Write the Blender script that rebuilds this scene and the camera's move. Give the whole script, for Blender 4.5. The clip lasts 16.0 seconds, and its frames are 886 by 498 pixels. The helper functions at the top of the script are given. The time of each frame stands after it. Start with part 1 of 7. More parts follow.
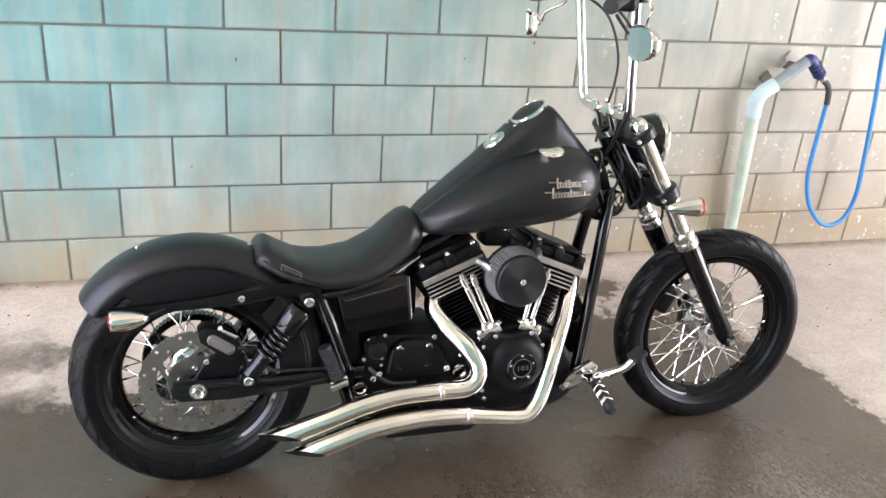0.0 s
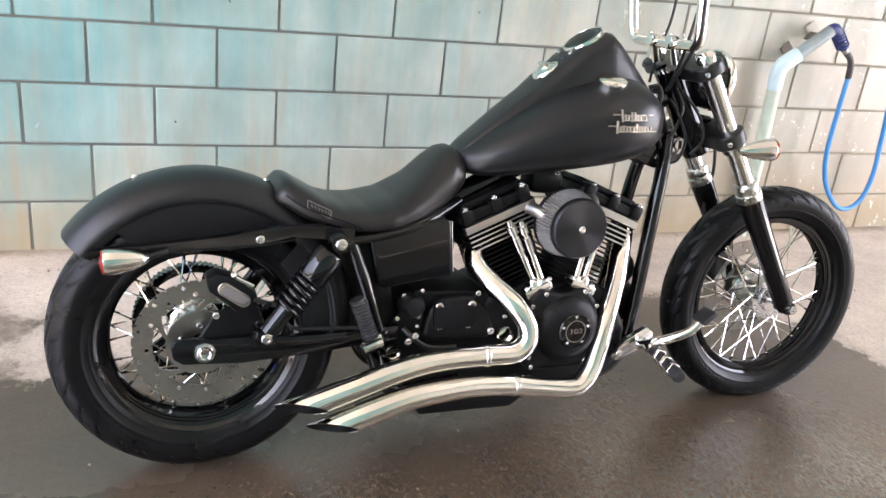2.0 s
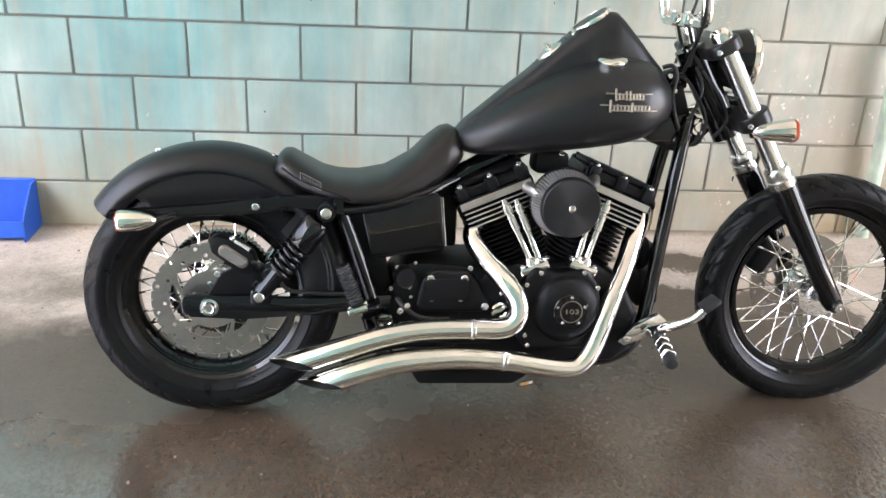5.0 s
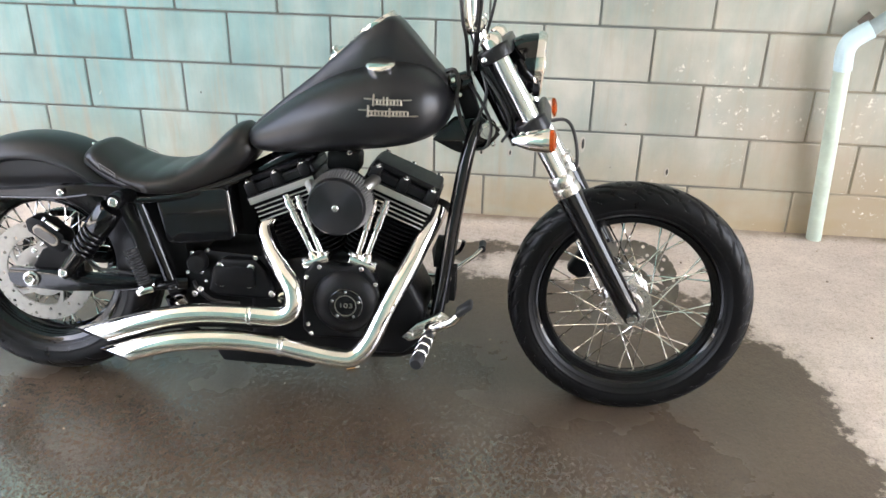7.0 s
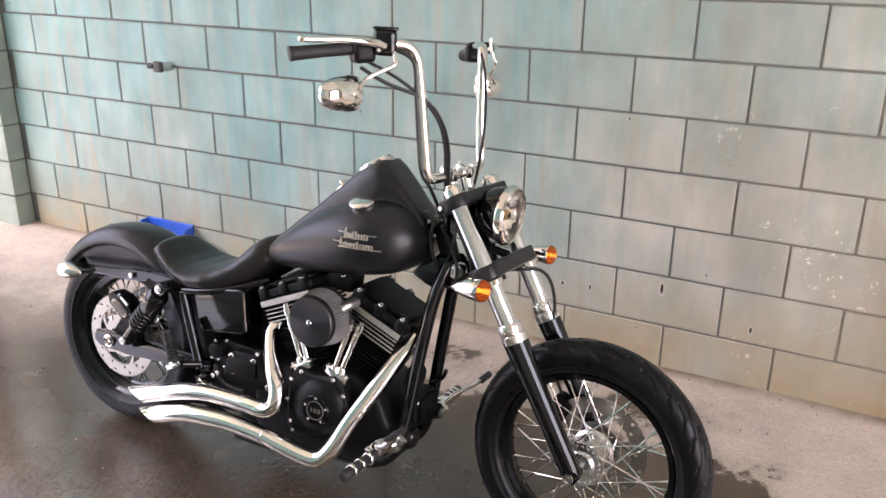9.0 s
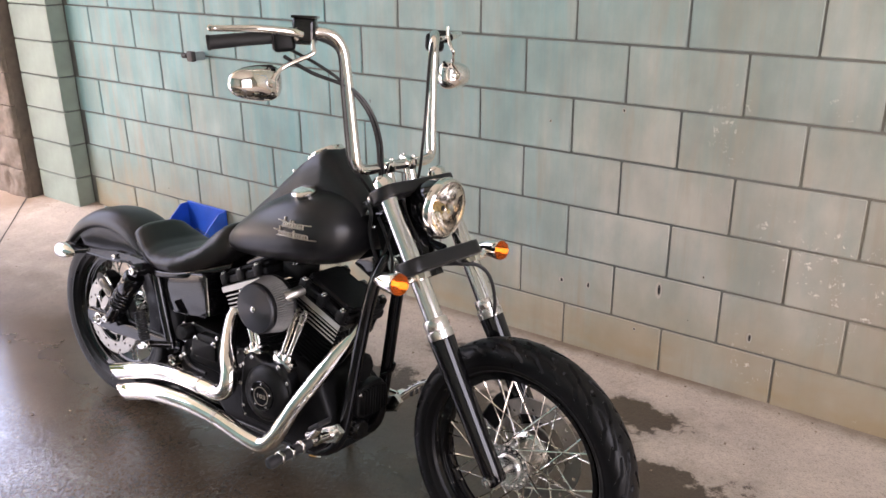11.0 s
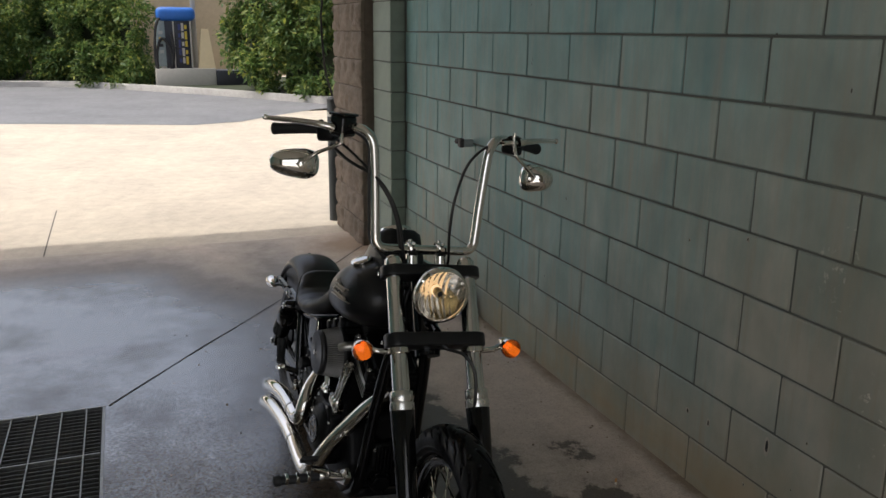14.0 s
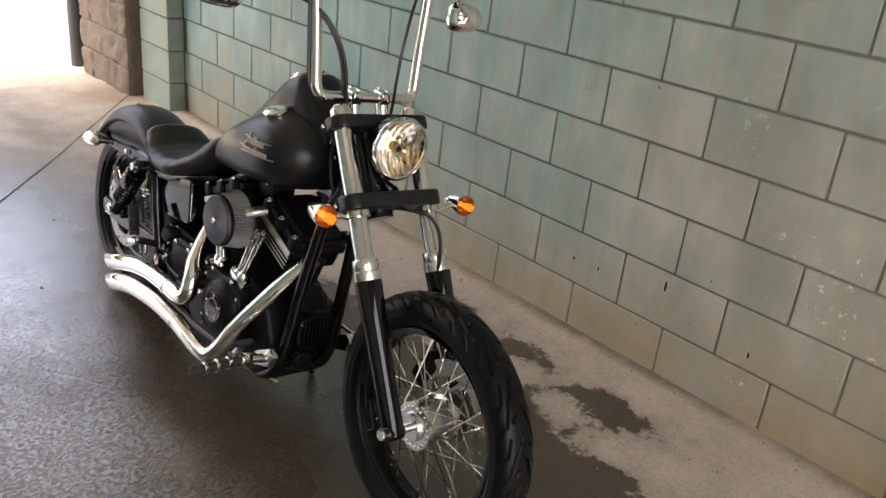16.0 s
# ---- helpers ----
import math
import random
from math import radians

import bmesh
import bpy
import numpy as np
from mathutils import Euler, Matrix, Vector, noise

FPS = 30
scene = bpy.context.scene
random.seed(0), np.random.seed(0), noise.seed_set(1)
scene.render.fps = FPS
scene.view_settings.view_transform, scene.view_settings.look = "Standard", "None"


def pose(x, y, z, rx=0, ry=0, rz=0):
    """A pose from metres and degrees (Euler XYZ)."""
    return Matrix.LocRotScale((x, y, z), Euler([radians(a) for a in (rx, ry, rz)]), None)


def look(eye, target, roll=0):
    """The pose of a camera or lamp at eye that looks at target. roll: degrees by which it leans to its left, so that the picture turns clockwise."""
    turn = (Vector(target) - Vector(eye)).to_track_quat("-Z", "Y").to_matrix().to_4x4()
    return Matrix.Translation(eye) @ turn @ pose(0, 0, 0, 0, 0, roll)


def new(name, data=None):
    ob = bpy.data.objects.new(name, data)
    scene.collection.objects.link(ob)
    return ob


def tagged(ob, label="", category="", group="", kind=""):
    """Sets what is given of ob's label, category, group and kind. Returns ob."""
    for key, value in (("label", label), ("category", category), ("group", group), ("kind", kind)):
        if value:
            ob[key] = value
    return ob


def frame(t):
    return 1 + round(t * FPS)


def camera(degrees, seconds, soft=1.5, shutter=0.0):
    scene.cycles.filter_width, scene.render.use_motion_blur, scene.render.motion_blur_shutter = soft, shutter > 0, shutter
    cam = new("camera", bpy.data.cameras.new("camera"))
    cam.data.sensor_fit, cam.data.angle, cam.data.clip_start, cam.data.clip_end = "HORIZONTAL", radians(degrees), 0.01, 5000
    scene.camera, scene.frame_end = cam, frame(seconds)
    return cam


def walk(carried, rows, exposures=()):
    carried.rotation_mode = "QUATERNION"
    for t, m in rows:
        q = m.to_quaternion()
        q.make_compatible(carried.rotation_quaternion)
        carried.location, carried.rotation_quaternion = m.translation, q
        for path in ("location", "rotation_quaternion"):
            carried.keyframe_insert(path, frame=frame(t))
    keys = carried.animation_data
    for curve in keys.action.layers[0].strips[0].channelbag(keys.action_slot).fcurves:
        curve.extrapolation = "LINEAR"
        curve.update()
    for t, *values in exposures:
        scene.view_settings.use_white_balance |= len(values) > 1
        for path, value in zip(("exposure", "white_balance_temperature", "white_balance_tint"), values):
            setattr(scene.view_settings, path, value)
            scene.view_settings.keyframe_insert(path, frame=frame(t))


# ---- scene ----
cam = camera(56.3, 16.0)
PATH = [
    (0, (-0.069, -0.034, 1.614), (0.488, 1.702, 0.792), 4.8),
    (0.5, (-0.093, 0.023, 1.543), (0.451, 1.776, 0.747), 5.9),
    (1, (-0.182, 0.066, 1.482), (0.332, 1.819, 0.668), 4.9),
    (1.5, (-0.203, 0.141, 1.417), (0.376, 1.877, 0.611), 5.3),
    (2, (-0.219, 0.227, 1.286), (0.466, 1.947, 0.53), 6.7),
    (2.5, (-0.197, 0.218, 1.158), (0.447, 1.985, 0.478), 8.1),
    (3, (-0.202, 0.205, 1.054), (0.418, 1.994, 0.412), 7.5),
    (3.5, (-0.202, 0.203, 1.028), (0.401, 2.008, 0.414), 7.2),
    (3.7, (-0.19, 0.203, 1.034), (0.397, 2.012, 0.416), 7.0),
    (5.8, (0.64, -0.072, 1.384), (0.688, 1.736, 0.53), 1.1),
    (6, (0.724, -0.057, 1.375), (0.855, 1.745, 0.516), 3.1),
    (6.5, (0.961, -0.032, 1.408), (0.992, 1.757, 0.516), 2.6),
    (7, (1.224, -0.017, 1.44), (1.04, 1.769, 0.557), 1.1),
    (7.5, (1.472, 0.01, 1.477), (1.081, 1.758, 0.588), 0.6),
    (8, (1.642, 0.108, 1.552), (1.143, 1.855, 0.716), 1.9),
    (8.5, (1.843, 0.145, 1.608), (1.127, 1.866, 0.885), 1.0),
    (8.7, (1.949, 0.147, 1.615), (1.153, 1.844, 0.916), 0.8),
    (10.8, (2.358, 0.366, 1.612), (1.304, 1.907, 0.894), -0.3),
    (11, (2.455, 0.438, 1.607), (1.345, 1.941, 0.894), -0.6),
    (11.5, (2.762, 0.6, 1.599), (1.447, 1.89, 0.82), 0.0),
    (12, (2.914, 0.791, 1.563), (1.478, 1.896, 0.717), 0.8),
    (12.5, (3.055, 0.992, 1.552), (1.509, 1.902, 0.667), -0.1),
    (13, (3.235, 1.2, 1.606), (1.559, 1.915, 0.782), 0.6),
    (13.5, (3.305, 1.278, 1.648), (1.527, 1.959, 1.036), -0.5),
    (14, (3.314, 1.296, 1.655), (1.508, 1.99, 1.147), 0.6),
    (14.5, (3.282, 1.261, 1.644), (1.495, 1.991, 1.119), 1.3),
    (15, (3.181, 1.113, 1.608), (1.521, 2.017, 0.953), 3.9),
    (15.5, (3.003, 0.913, 1.588), (1.539, 2.034, 0.813), 5.0),
    (16, (2.774, 0.821, 1.549), (1.443, 2.08, 0.748), 6.1),
]
# stops per second of the phone's own exposure
EXPOSURES = [(0.0, 3.14, 6150, 18), (3.7, 3.22, 6200, 20), (6.0, 3.18, 6100, 13), (8.0, 3.14, 6220, 19), (8.6, 2.84, 6420, 26), (10.8, 2.56, 6450, 26), (11.5, 2.20, 6850, 16), (12.5, 1.82, 7350, 5), (13.0, 1.58, 7200, 4),
             (13.5, 0.82, 6800, 3), (14.0, 0.20, 6400, 11), (14.6, 0.10, 6250, 12), (15.0, 0.18, 6350, 12), (15.5, 1.08, 6750, 13), (16.0, 1.84, 6800, 16)]
walk(cam, [(t, look(eye, target, roll)) for t, eye, target, roll in PATH], EXPOSURES)

# ---- world, sun ----
world = bpy.data.worlds.new("sky")
scene.world = world
world.use_nodes = True
wn = world.node_tree.nodes
sky = wn.new("ShaderNodeTexSky")
sky.sky_type, sky.sun_disc = "NISHITA", False
sky.sun_elevation, sky.sun_rotation = radians(62), radians(195)
sky.dust_density, sky.air_density = 6.5, 1.0
haze = wn.new("ShaderNodeHueSaturation")
haze.inputs["Saturation"].default_value, haze.inputs["Value"].default_value = 0.66, 1.2
world.node_tree.links.new(sky.outputs[0], haze.inputs["Color"])
world.node_tree.links.new(haze.outputs[0], wn["Background"].inputs[0])
wn["Background"].inputs[1].default_value = 0.15

sun = new("sun", bpy.data.lights.new("sun", "SUN"))
sun.data.energy, sun.data.angle, sun.data.color = 2.1, radians(0.5), (1.0, 0.95, 0.86)
sun.matrix_world = look((0, 0, 0), (0.12, 0.45, -0.88))

# area lamp added at the unseen drive-in end, standing in for sky light
portal = new("opening_light", bpy.data.lights.new("opening_light", "AREA"))
portal.data.shape, portal.data.size, portal.data.size_y = "RECTANGLE", 3.3, 3.1
portal.data.energy, portal.data.color = 28, (1.0, 0.98, 0.96)
portal.matrix_world = look((5.66, 0.3, 1.62), (0.0, 0.3, 1.62))


# ---- materials ----
def material(name, colour=(0.8, 0.8, 0.8), rough=0.5, metal=0.0, spec=0.5):
    m = bpy.data.materials.new(name)
    m.use_nodes = True
    b = m.node_tree.nodes["Principled BSDF"]
    b.inputs["Base Color"].default_value = (*colour, 1)
    b.inputs["Roughness"].default_value, b.inputs["Metallic"].default_value = rough, metal
    b.inputs["Specular IOR Level"].default_value = spec
    return m


class Nodes:
    """Short hand for a material's node tree."""

    def __init__(self, m):
        self.t = m.node_tree
        self.b = self.t.nodes["Principled BSDF"]

    def add(self, kind, **sets):
        n = self.t.nodes.new("ShaderNode" + kind)
        for key, value in sets.items():
            n.inputs[key].default_value = value
        return n

    def link(self, a, b):
        self.t.links.new(a, b)

    def position(self):
        return self.add("NewGeometry").outputs["Position"]

    def local(self):
        return self.add("TexCoord").outputs["Object"]

    def scaled(self, vec, s):
        n = self.add("VectorMath")
        n.operation = "MULTIPLY"
        self.link(vec, n.inputs[0])
        n.inputs[1].default_value = s
        return n.outputs[0]

    def noise(self, vec, scale, detail=4, rough=0.55):
        n = self.add("TexNoise", Scale=scale, Detail=detail, Roughness=rough)
        self.link(vec, n.inputs["Vector"])
        return n.outputs["Fac"]

    def ramp(self, fac, *stops):
        n = self.add("ValToRGB")
        e = n.color_ramp.elements
        while len(e) < len(stops):
            e.new(0.5)
        for k, (at, c) in zip(e, stops):
            k.position, k.color = at, (*c, 1) if len(c) == 3 else c
        self.link(fac, n.inputs[0])
        return n.outputs[0]

    def grey(self, fac, a, b, x=0.0, y=1.0):
        n = self.add("MapRange", **{"From Min": a, "From Max": b, "To Min": x, "To Max": y})
        self.link(fac, n.inputs[0])
        return n.outputs[0]

    def math(self, op, a, b=0.0, clamp=False):
        n = self.add("Math")
        n.operation, n.use_clamp = op, clamp
        for k, v in enumerate((a, b)):
            if isinstance(v, (int, float)):
                n.inputs[k].default_value = v
            else:
                self.link(v, n.inputs[k])
        return n.outputs[0]

    def mix(self, fac, a, b, blend="MIX"):
        n = self.add("MixRGB")
        n.blend_type = blend
        for k, v in enumerate((fac, a, b)):
            if isinstance(v, (int, float)):
                n.inputs[k].default_value = v
            elif isinstance(v, tuple):
                n.inputs[k].default_value = (*v, 1)
            else:
                self.link(v, n.inputs[k])
        return n.outputs[0]

    def bump(self, height, strength=0.3, distance=0.002, normal=None):
        n = self.add("Bump", Strength=strength, Distance=distance)
        self.link(height, n.inputs["Height"])
        if normal is not None:
            self.link(normal, n.inputs["Normal"])
        return n.outputs[0]

    def set(self, **links):
        for key, out in links.items():
            self.link(out, self.b.inputs[key.replace("_", " ")])

    def split(self, vec):
        n = self.add("SeparateXYZ")
        self.link(vec, n.inputs[0])
        return n.outputs


def worn(name, colour, rough, metal=0.0, scale=40, vary=0.12, bump=0.0, bump_scale=300, rough_vary=0.08, spec=0.5):
    """A plain surface with two scales of variation in tone and gloss, and a fine relief."""
    m = material(name, colour, rough, metal, spec)
    n = Nodes(m)
    p = n.local()
    a, b = n.noise(p, scale, 5), n.noise(p, scale / 7, 3)
    f = n.math("ADD", n.math("MULTIPLY", a, 0.5), n.math("MULTIPLY", b, 0.5))
    lo, hi = tuple(c * (1 - vary) for c in colour), tuple(min(1, c * (1 + vary)) for c in colour)
    n.set(Base_Color=n.ramp(f, (0.3, lo), (0.7, hi)), Roughness=n.grey(f, 0.3, 0.7, max(0, rough - rough_vary), rough + rough_vary))
    if bump:
        n.set(Normal=n.bump(n.noise(p, bump_scale, 2), bump, 0.001))
    return m


WALL_FACE = 3.133


def glazed_block(name, teal, beige, aged=True):
    """Painted masonry: teal paint that has gone beige to one end and low down, run marks, chips and dirt."""
    m = material(name, teal, 0.42)
    n = Nodes(m)
    p = n.position()
    x, y, z = n.split(p)
    big = n.noise(n.scaled(p, (1, 1, 1)), 0.9, 4)
    ride = n.math("ADD", n.grey(x, -0.6, 2.3, 0.0, 1.0), n.math("MULTIPLY", n.math("SUBTRACT", big, 0.5), 0.9))
    up = n.grey(z, 0.25, 1.6, 0.36, -0.24)
    f = n.math("ADD", ride, up, True)
    one = n.add("ObjectInfo").outputs["Random"]
    f = n.math("ADD", f, n.grey(one, 0, 1, -0.08, 0.08), True)
    runs = n.noise(n.scaled(p, (26, 26, 1.3)), 1.0, 4)
    f = n.math("ADD", f, n.grey(runs, 0.3, 0.75, -0.16, 0.26), True)
    col = n.mix(f, teal, beige)
    tone = n.grey(one, 0, 1, 0.94, 1.03)
    col = n.mix(1.0, col, n.ramp(n.noise(n.scaled(p, (5, 5, 3)), 1.0, 5), (0.3, (0.72, 0.745, 0.72)), (0.7, (1.13, 1.12, 1.10))), "MULTIPLY")
    hsv = n.add("HueSaturation")
    n.link(col, hsv.inputs["Color"])
    n.link(tone, hsv.inputs["Value"])
    col = hsv.outputs[0]
    # green and brown grime in clouds and runs, heavier along the joints
    jx = n.math("PINGPONG", n.math("ADD", n.math("SUBTRACT", z, 0.4324), 4.064), 0.1016)
    near = n.grey(n.math("ADD", jx, n.math("MULTIPLY", n.noise(p, 30, 5, 0.7), 0.035)), 0.028, 0.012, 0.0, 0.45)
    green = n.math("MULTIPLY", n.grey(n.noise(n.scaled(p, (4.5, 4.5, 2.2)), 1.0, 6, 0.62), 0.44, 0.68), 0.5)
    col = n.mix(n.math("MAXIMUM", green, n.math("MULTIPLY", near, n.grey(n.noise(p, 3, 3), 0.35, 0.6), True)), col, (0.20, 0.285, 0.255))
    brown = n.math("MULTIPLY", n.grey(n.noise(n.scaled(p, (18, 18, 1.6)), 1.0, 5, 0.6), 0.52, 0.74), n.grey(z, 1.7, 0.5, 0.3, 0.62))
    col = n.mix(brown, col, (0.36, 0.29, 0.20))
    # brown dust towards the lance, low down
    dust = n.math("MULTIPLY", n.grey(x, 1.2, 2.4, 0.0, 0.75), n.grey(z, 1.15, 0.45, 0.25, 1.0), True)
    col = n.mix(n.math("MULTIPLY", dust, n.grey(n.noise(n.scaled(p, (2.2, 2.2, 4)), 1.0, 5), 0.3, 0.65, 0.3, 1.0), True), col, (0.45, 0.36, 0.27))
    # rust and soap along the foot of the wall
    low = n.math("MULTIPLY", n.grey(z, 0.46, 0.09, 0.0, 1.0), n.grey(n.noise(n.scaled(p, (3, 3, 7)), 1.0, 5), 0.3, 0.62, 0.2, 0.8), True)
    col = n.mix(low, col, (0.385, 0.29, 0.165))
    # pale flaking spots, more of them where the hose hangs
    fl = n.noise(n.scaled(p, (1, 1, 1)), 34, 8, 0.72)
    where = n.math("MULTIPLY", n.noise(p, 2.6, 3), n.grey(x, 1.0, 2.6, 0.75, 1.13))
    for spot in ((2.063, WALL_FACE, 0.512), (2.88, WALL_FACE, 0.919), (2.866, WALL_FACE, 0.551), (2.705, WALL_FACE, 0.363), (2.545, WALL_FACE, 0.546), (3.098, WALL_FACE, 0.747), (3.224, WALL_FACE, 0.161), (1.95, WALL_FACE, 0.62)):
        far = n.add("VectorMath")
        far.operation = "DISTANCE"
        n.link(p, far.inputs[0])
        far.inputs[1].default_value = spot
        where = n.math("ADD", where, n.grey(far.outputs["Value"], 0.03, 0.20, 0.19, 0.0))
    chips = n.math("MULTIPLY", n.grey(fl, 0.60, 0.63), n.grey(where, 0.53, 0.62), True)
    col = n.mix(chips, col, (0.74, 0.71, 0.62))
    holes = n.grey(n.noise(n.scaled(p, (1, 1, 0.7)), 27, 2), 0.79, 0.80)
    col = n.mix(holes, col, (0.05, 0.045, 0.04))
    n.set(Base_Color=col, Roughness=n.grey(fl, 0.3, 0.7, 0.34, 0.55))
    h = n.math("ADD", n.math("MULTIPLY", n.noise(p, 130, 3), 0.4), n.math("ADD", n.noise(p, 18, 3), n.math("MULTIPLY", holes, -2.0)))
    n.set(Normal=n.bump(h, 0.35, 0.0025))
    return m


def concrete(name, dry, wet_colour=None):
    m = material(name, dry, 0.8)
    n = Nodes(m)
    p = n.position()
    grain, blotch, broad = n.noise(p, 160, 4), n.noise(p, 7, 6, 0.65), n.noise(p, 0.9, 4)
    tone = n.ramp(blotch, (0.25, (0.80, 0.79, 0.78)), (0.75, (1.1, 1.1, 1.1)))
    tone2 = n.ramp(broad, (0.3, (0.86, 0.85, 0.85)), (0.7, (1.08, 1.07, 1.05)))
    speck = n.ramp(n.math("ADD", n.math("MULTIPLY", grain, 0.6), n.math("MULTIPLY", n.noise(p, 55, 5, 0.7), 0.4)), (0.30, (0.58, 0.56, 0.54)), (0.46, (0.95, 0.95, 0.94)), (0.64, (1.14, 1.14, 1.13)))
    col = n.mix(1.0, n.mix(1.0, n.mix(1.0, dry, tone, "MULTIPLY"), tone2, "MULTIPLY"), speck, "MULTIPLY")
    h = n.math("ADD", n.math("MULTIPLY", grain, 0.5), blotch)
    if wet_colour is None:
        n.set(Base_Color=col, Normal=n.bump(h, 0.35, 0.003))
        return m
    at = n.add("Attribute")
    at.attribute_name = "wet"
    edge = n.math("ADD", at.outputs["Fac"], n.math("MULTIPLY", n.math("SUBTRACT", n.noise(p, 6.5, 6, 0.68), 0.5), 0.42))
    # sharp towards the drive-in end, drying off softly towards the exit
    soft = n.grey(n.split(p)[0], -0.5, -1.5, 0.012, 0.55)
    wet = n.math("SUBTRACT", 0.5, n.math("DIVIDE", edge, n.math("MULTIPLY", soft, 2.0)), True)
    damp = n.grey(edge, 0.10, -0.02, 0.0, 0.32)
    soaked = n.mix(1.0, n.mix(1.0, n.mix(1.0, wet_colour, tone, "MULTIPLY"), tone2, "MULTIPLY"), speck, "MULTIPLY")
    col = n.mix(damp, col, soaked)
    col = n.mix(wet, col, soaked)
    # dirt washed up against the wall
    foot = n.math("MULTIPLY", n.grey(n.math("ADD", n.split(p)[1], n.math("MULTIPLY", n.noise(p, 14, 5, 0.7), 0.09)), 3.105, 3.165), n.grey(n.noise(p, 3.5, 4), 0.3, 0.6, 0.35, 1.0), True)
    col = n.mix(n.math("MULTIPLY", foot, 0.85), col, (0.17, 0.125, 0.075))
    # sand washed up round the foot of the pier
    far = n.add("VectorMath")
    far.operation = "DISTANCE"
    n.link(p, far.inputs[0])
    far.inputs[1].default_value = (-2.8, 2.9, 0.03)
    sand = n.grey(n.math("ADD", far.outputs["Value"], n.math("MULTIPLY", n.noise(p, 9, 5, 0.65), 0.35)), 0.62, 0.30, 0.0, 0.8)
    col = n.mix(sand, col, (0.27, 0.19, 0.125))
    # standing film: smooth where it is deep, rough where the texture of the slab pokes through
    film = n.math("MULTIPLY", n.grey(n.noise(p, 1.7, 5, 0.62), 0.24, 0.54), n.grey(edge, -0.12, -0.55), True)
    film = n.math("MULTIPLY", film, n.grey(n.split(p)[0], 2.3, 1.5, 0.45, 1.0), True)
    # film thinned away from the drain, to put the bike's dark reflection in
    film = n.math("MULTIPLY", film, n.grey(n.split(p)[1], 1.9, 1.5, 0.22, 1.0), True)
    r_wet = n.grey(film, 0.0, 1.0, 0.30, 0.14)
    rough = n.math("ADD", n.math("MULTIPLY", wet, n.math("SUBTRACT", r_wet, 0.82)), 0.82)
    ripples = n.math("MULTIPLY", n.noise(n.scaled(p, (88, 62, 70)), 1.0, 4, 0.6), n.math("MULTIPLY", n.grey(n.split(p)[0], -0.3, 0.6, 0.25, 1.6), n.grey(n.split(p)[1], 1.8, 1.4, 0.6, 1.0)))
    hw = n.math("ADD", n.math("MULTIPLY", h, n.grey(wet, 0, 1, 1.0, 0.5)), n.math("MULTIPLY", ripples, n.math("MULTIPLY", wet, n.grey(film, 0, 1, 0.9, 0.12))))
    n.set(Base_Color=col, Roughness=rough, Normal=n.bump(hw, 0.42, 0.0045))
    # the grain of the slab breaks the film into specks
    broken = n.grey(n.noise(n.scaled(p, (112, 78, 90)), 1.0, 4, 0.62), 0.40, 0.58, 0.12, 1.0)
    broken = n.mix(n.math("MULTIPLY", n.grey(n.split(p)[0], -0.8, 0.4, 0.25, 1.0), n.grey(n.split(p)[1], 1.9, 1.45, 0.6, 1.0)), (1.0, 1.0, 1.0), broken)
    n.set(Coat_Weight=n.math("MULTIPLY", n.math("MULTIPLY", wet, broken), n.grey(film, 0, 1, 0.45, 1.0)), Coat_Normal=n.bump(ripples, 0.8, 0.004))
    # IOR pushed up towards the exit to strengthen the sky's sheen
    n.set(Coat_IOR=n.math("ADD", 1.46, n.math("MULTIPLY", film, n.grey(n.split(p)[0], 1.0, -0.3, 1.2, 2.3))))
    n.b.inputs["Coat Roughness"].default_value = 0.035
    return m


TEAL, BEIGE = (0.200, 0.39, 0.40), (0.465, 0.465, 0.405)
M_BLOCK = glazed_block("painted_block", TEAL, BEIGE)
M_MORTAR = worn("mortar_joint", (0.135, 0.145, 0.13), 0.9, scale=60, bump=0.4)
_o = Nodes(M_MORTAR)
_x, _y, _z = _o.split(_o.position())
_f = _o.math("MULTIPLY", _o.grey(_x, 1.5, 2.4), _o.grey(_z, 1.3, 0.5, 0.35, 1.0), True)
_f = _o.math("MAXIMUM", _f, _o.math("MULTIPLY", _o.grey(_z, 0.4, 0.15, 0.0, 0.35), _o.grey(_x, -1.0, 0.5, 0.2, 1.0)))
_o.set(Base_Color=_o.mix(_o.math("MULTIPLY", _f, _o.grey(_o.noise(_o.position(), 9, 4), 0.3, 0.6, 0.45, 1.0), True), _o.b.inputs["Base Color"].links[0].from_socket, (0.34, 0.29, 0.21)))
M_PILASTER = worn("pale_painted_block", (0.27, 0.325, 0.275), 0.6, scale=9, vary=0.22, bump=0.3, bump_scale=150)
M_SPLIT = worn("split_face_stone", (0.20, 0.162, 0.128), 0.92, scale=30, vary=0.35, bump=0.9, bump_scale=120)
M_PIER = worn("pier_side", (0.17, 0.138, 0.11), 0.9, scale=20, vary=0.35, bump=0.5, bump_scale=200)
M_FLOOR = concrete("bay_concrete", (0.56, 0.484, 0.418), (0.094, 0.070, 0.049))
M_DRIVE = concrete("drive_concrete", (0.54, 0.485, 0.40))
M_TREE_SHADE = concrete("tree_shade_grey", (0.19, 0.195, 0.21))
M_KERB = concrete("kerb_concrete", (0.42, 0.41, 0.39))
M_SPALL = worn("spalled_face", (0.47, 0.44, 0.37), 0.85, scale=120, vary=0.3, bump=0.4)
M_GRIT = worn("grit", (0.26, 0.20, 0.15), 0.9, scale=90, vary=0.4)
M_CUT = worn("saw_cut_dirt", (0.05, 0.045, 0.04), 0.8, scale=60, vary=0.4)
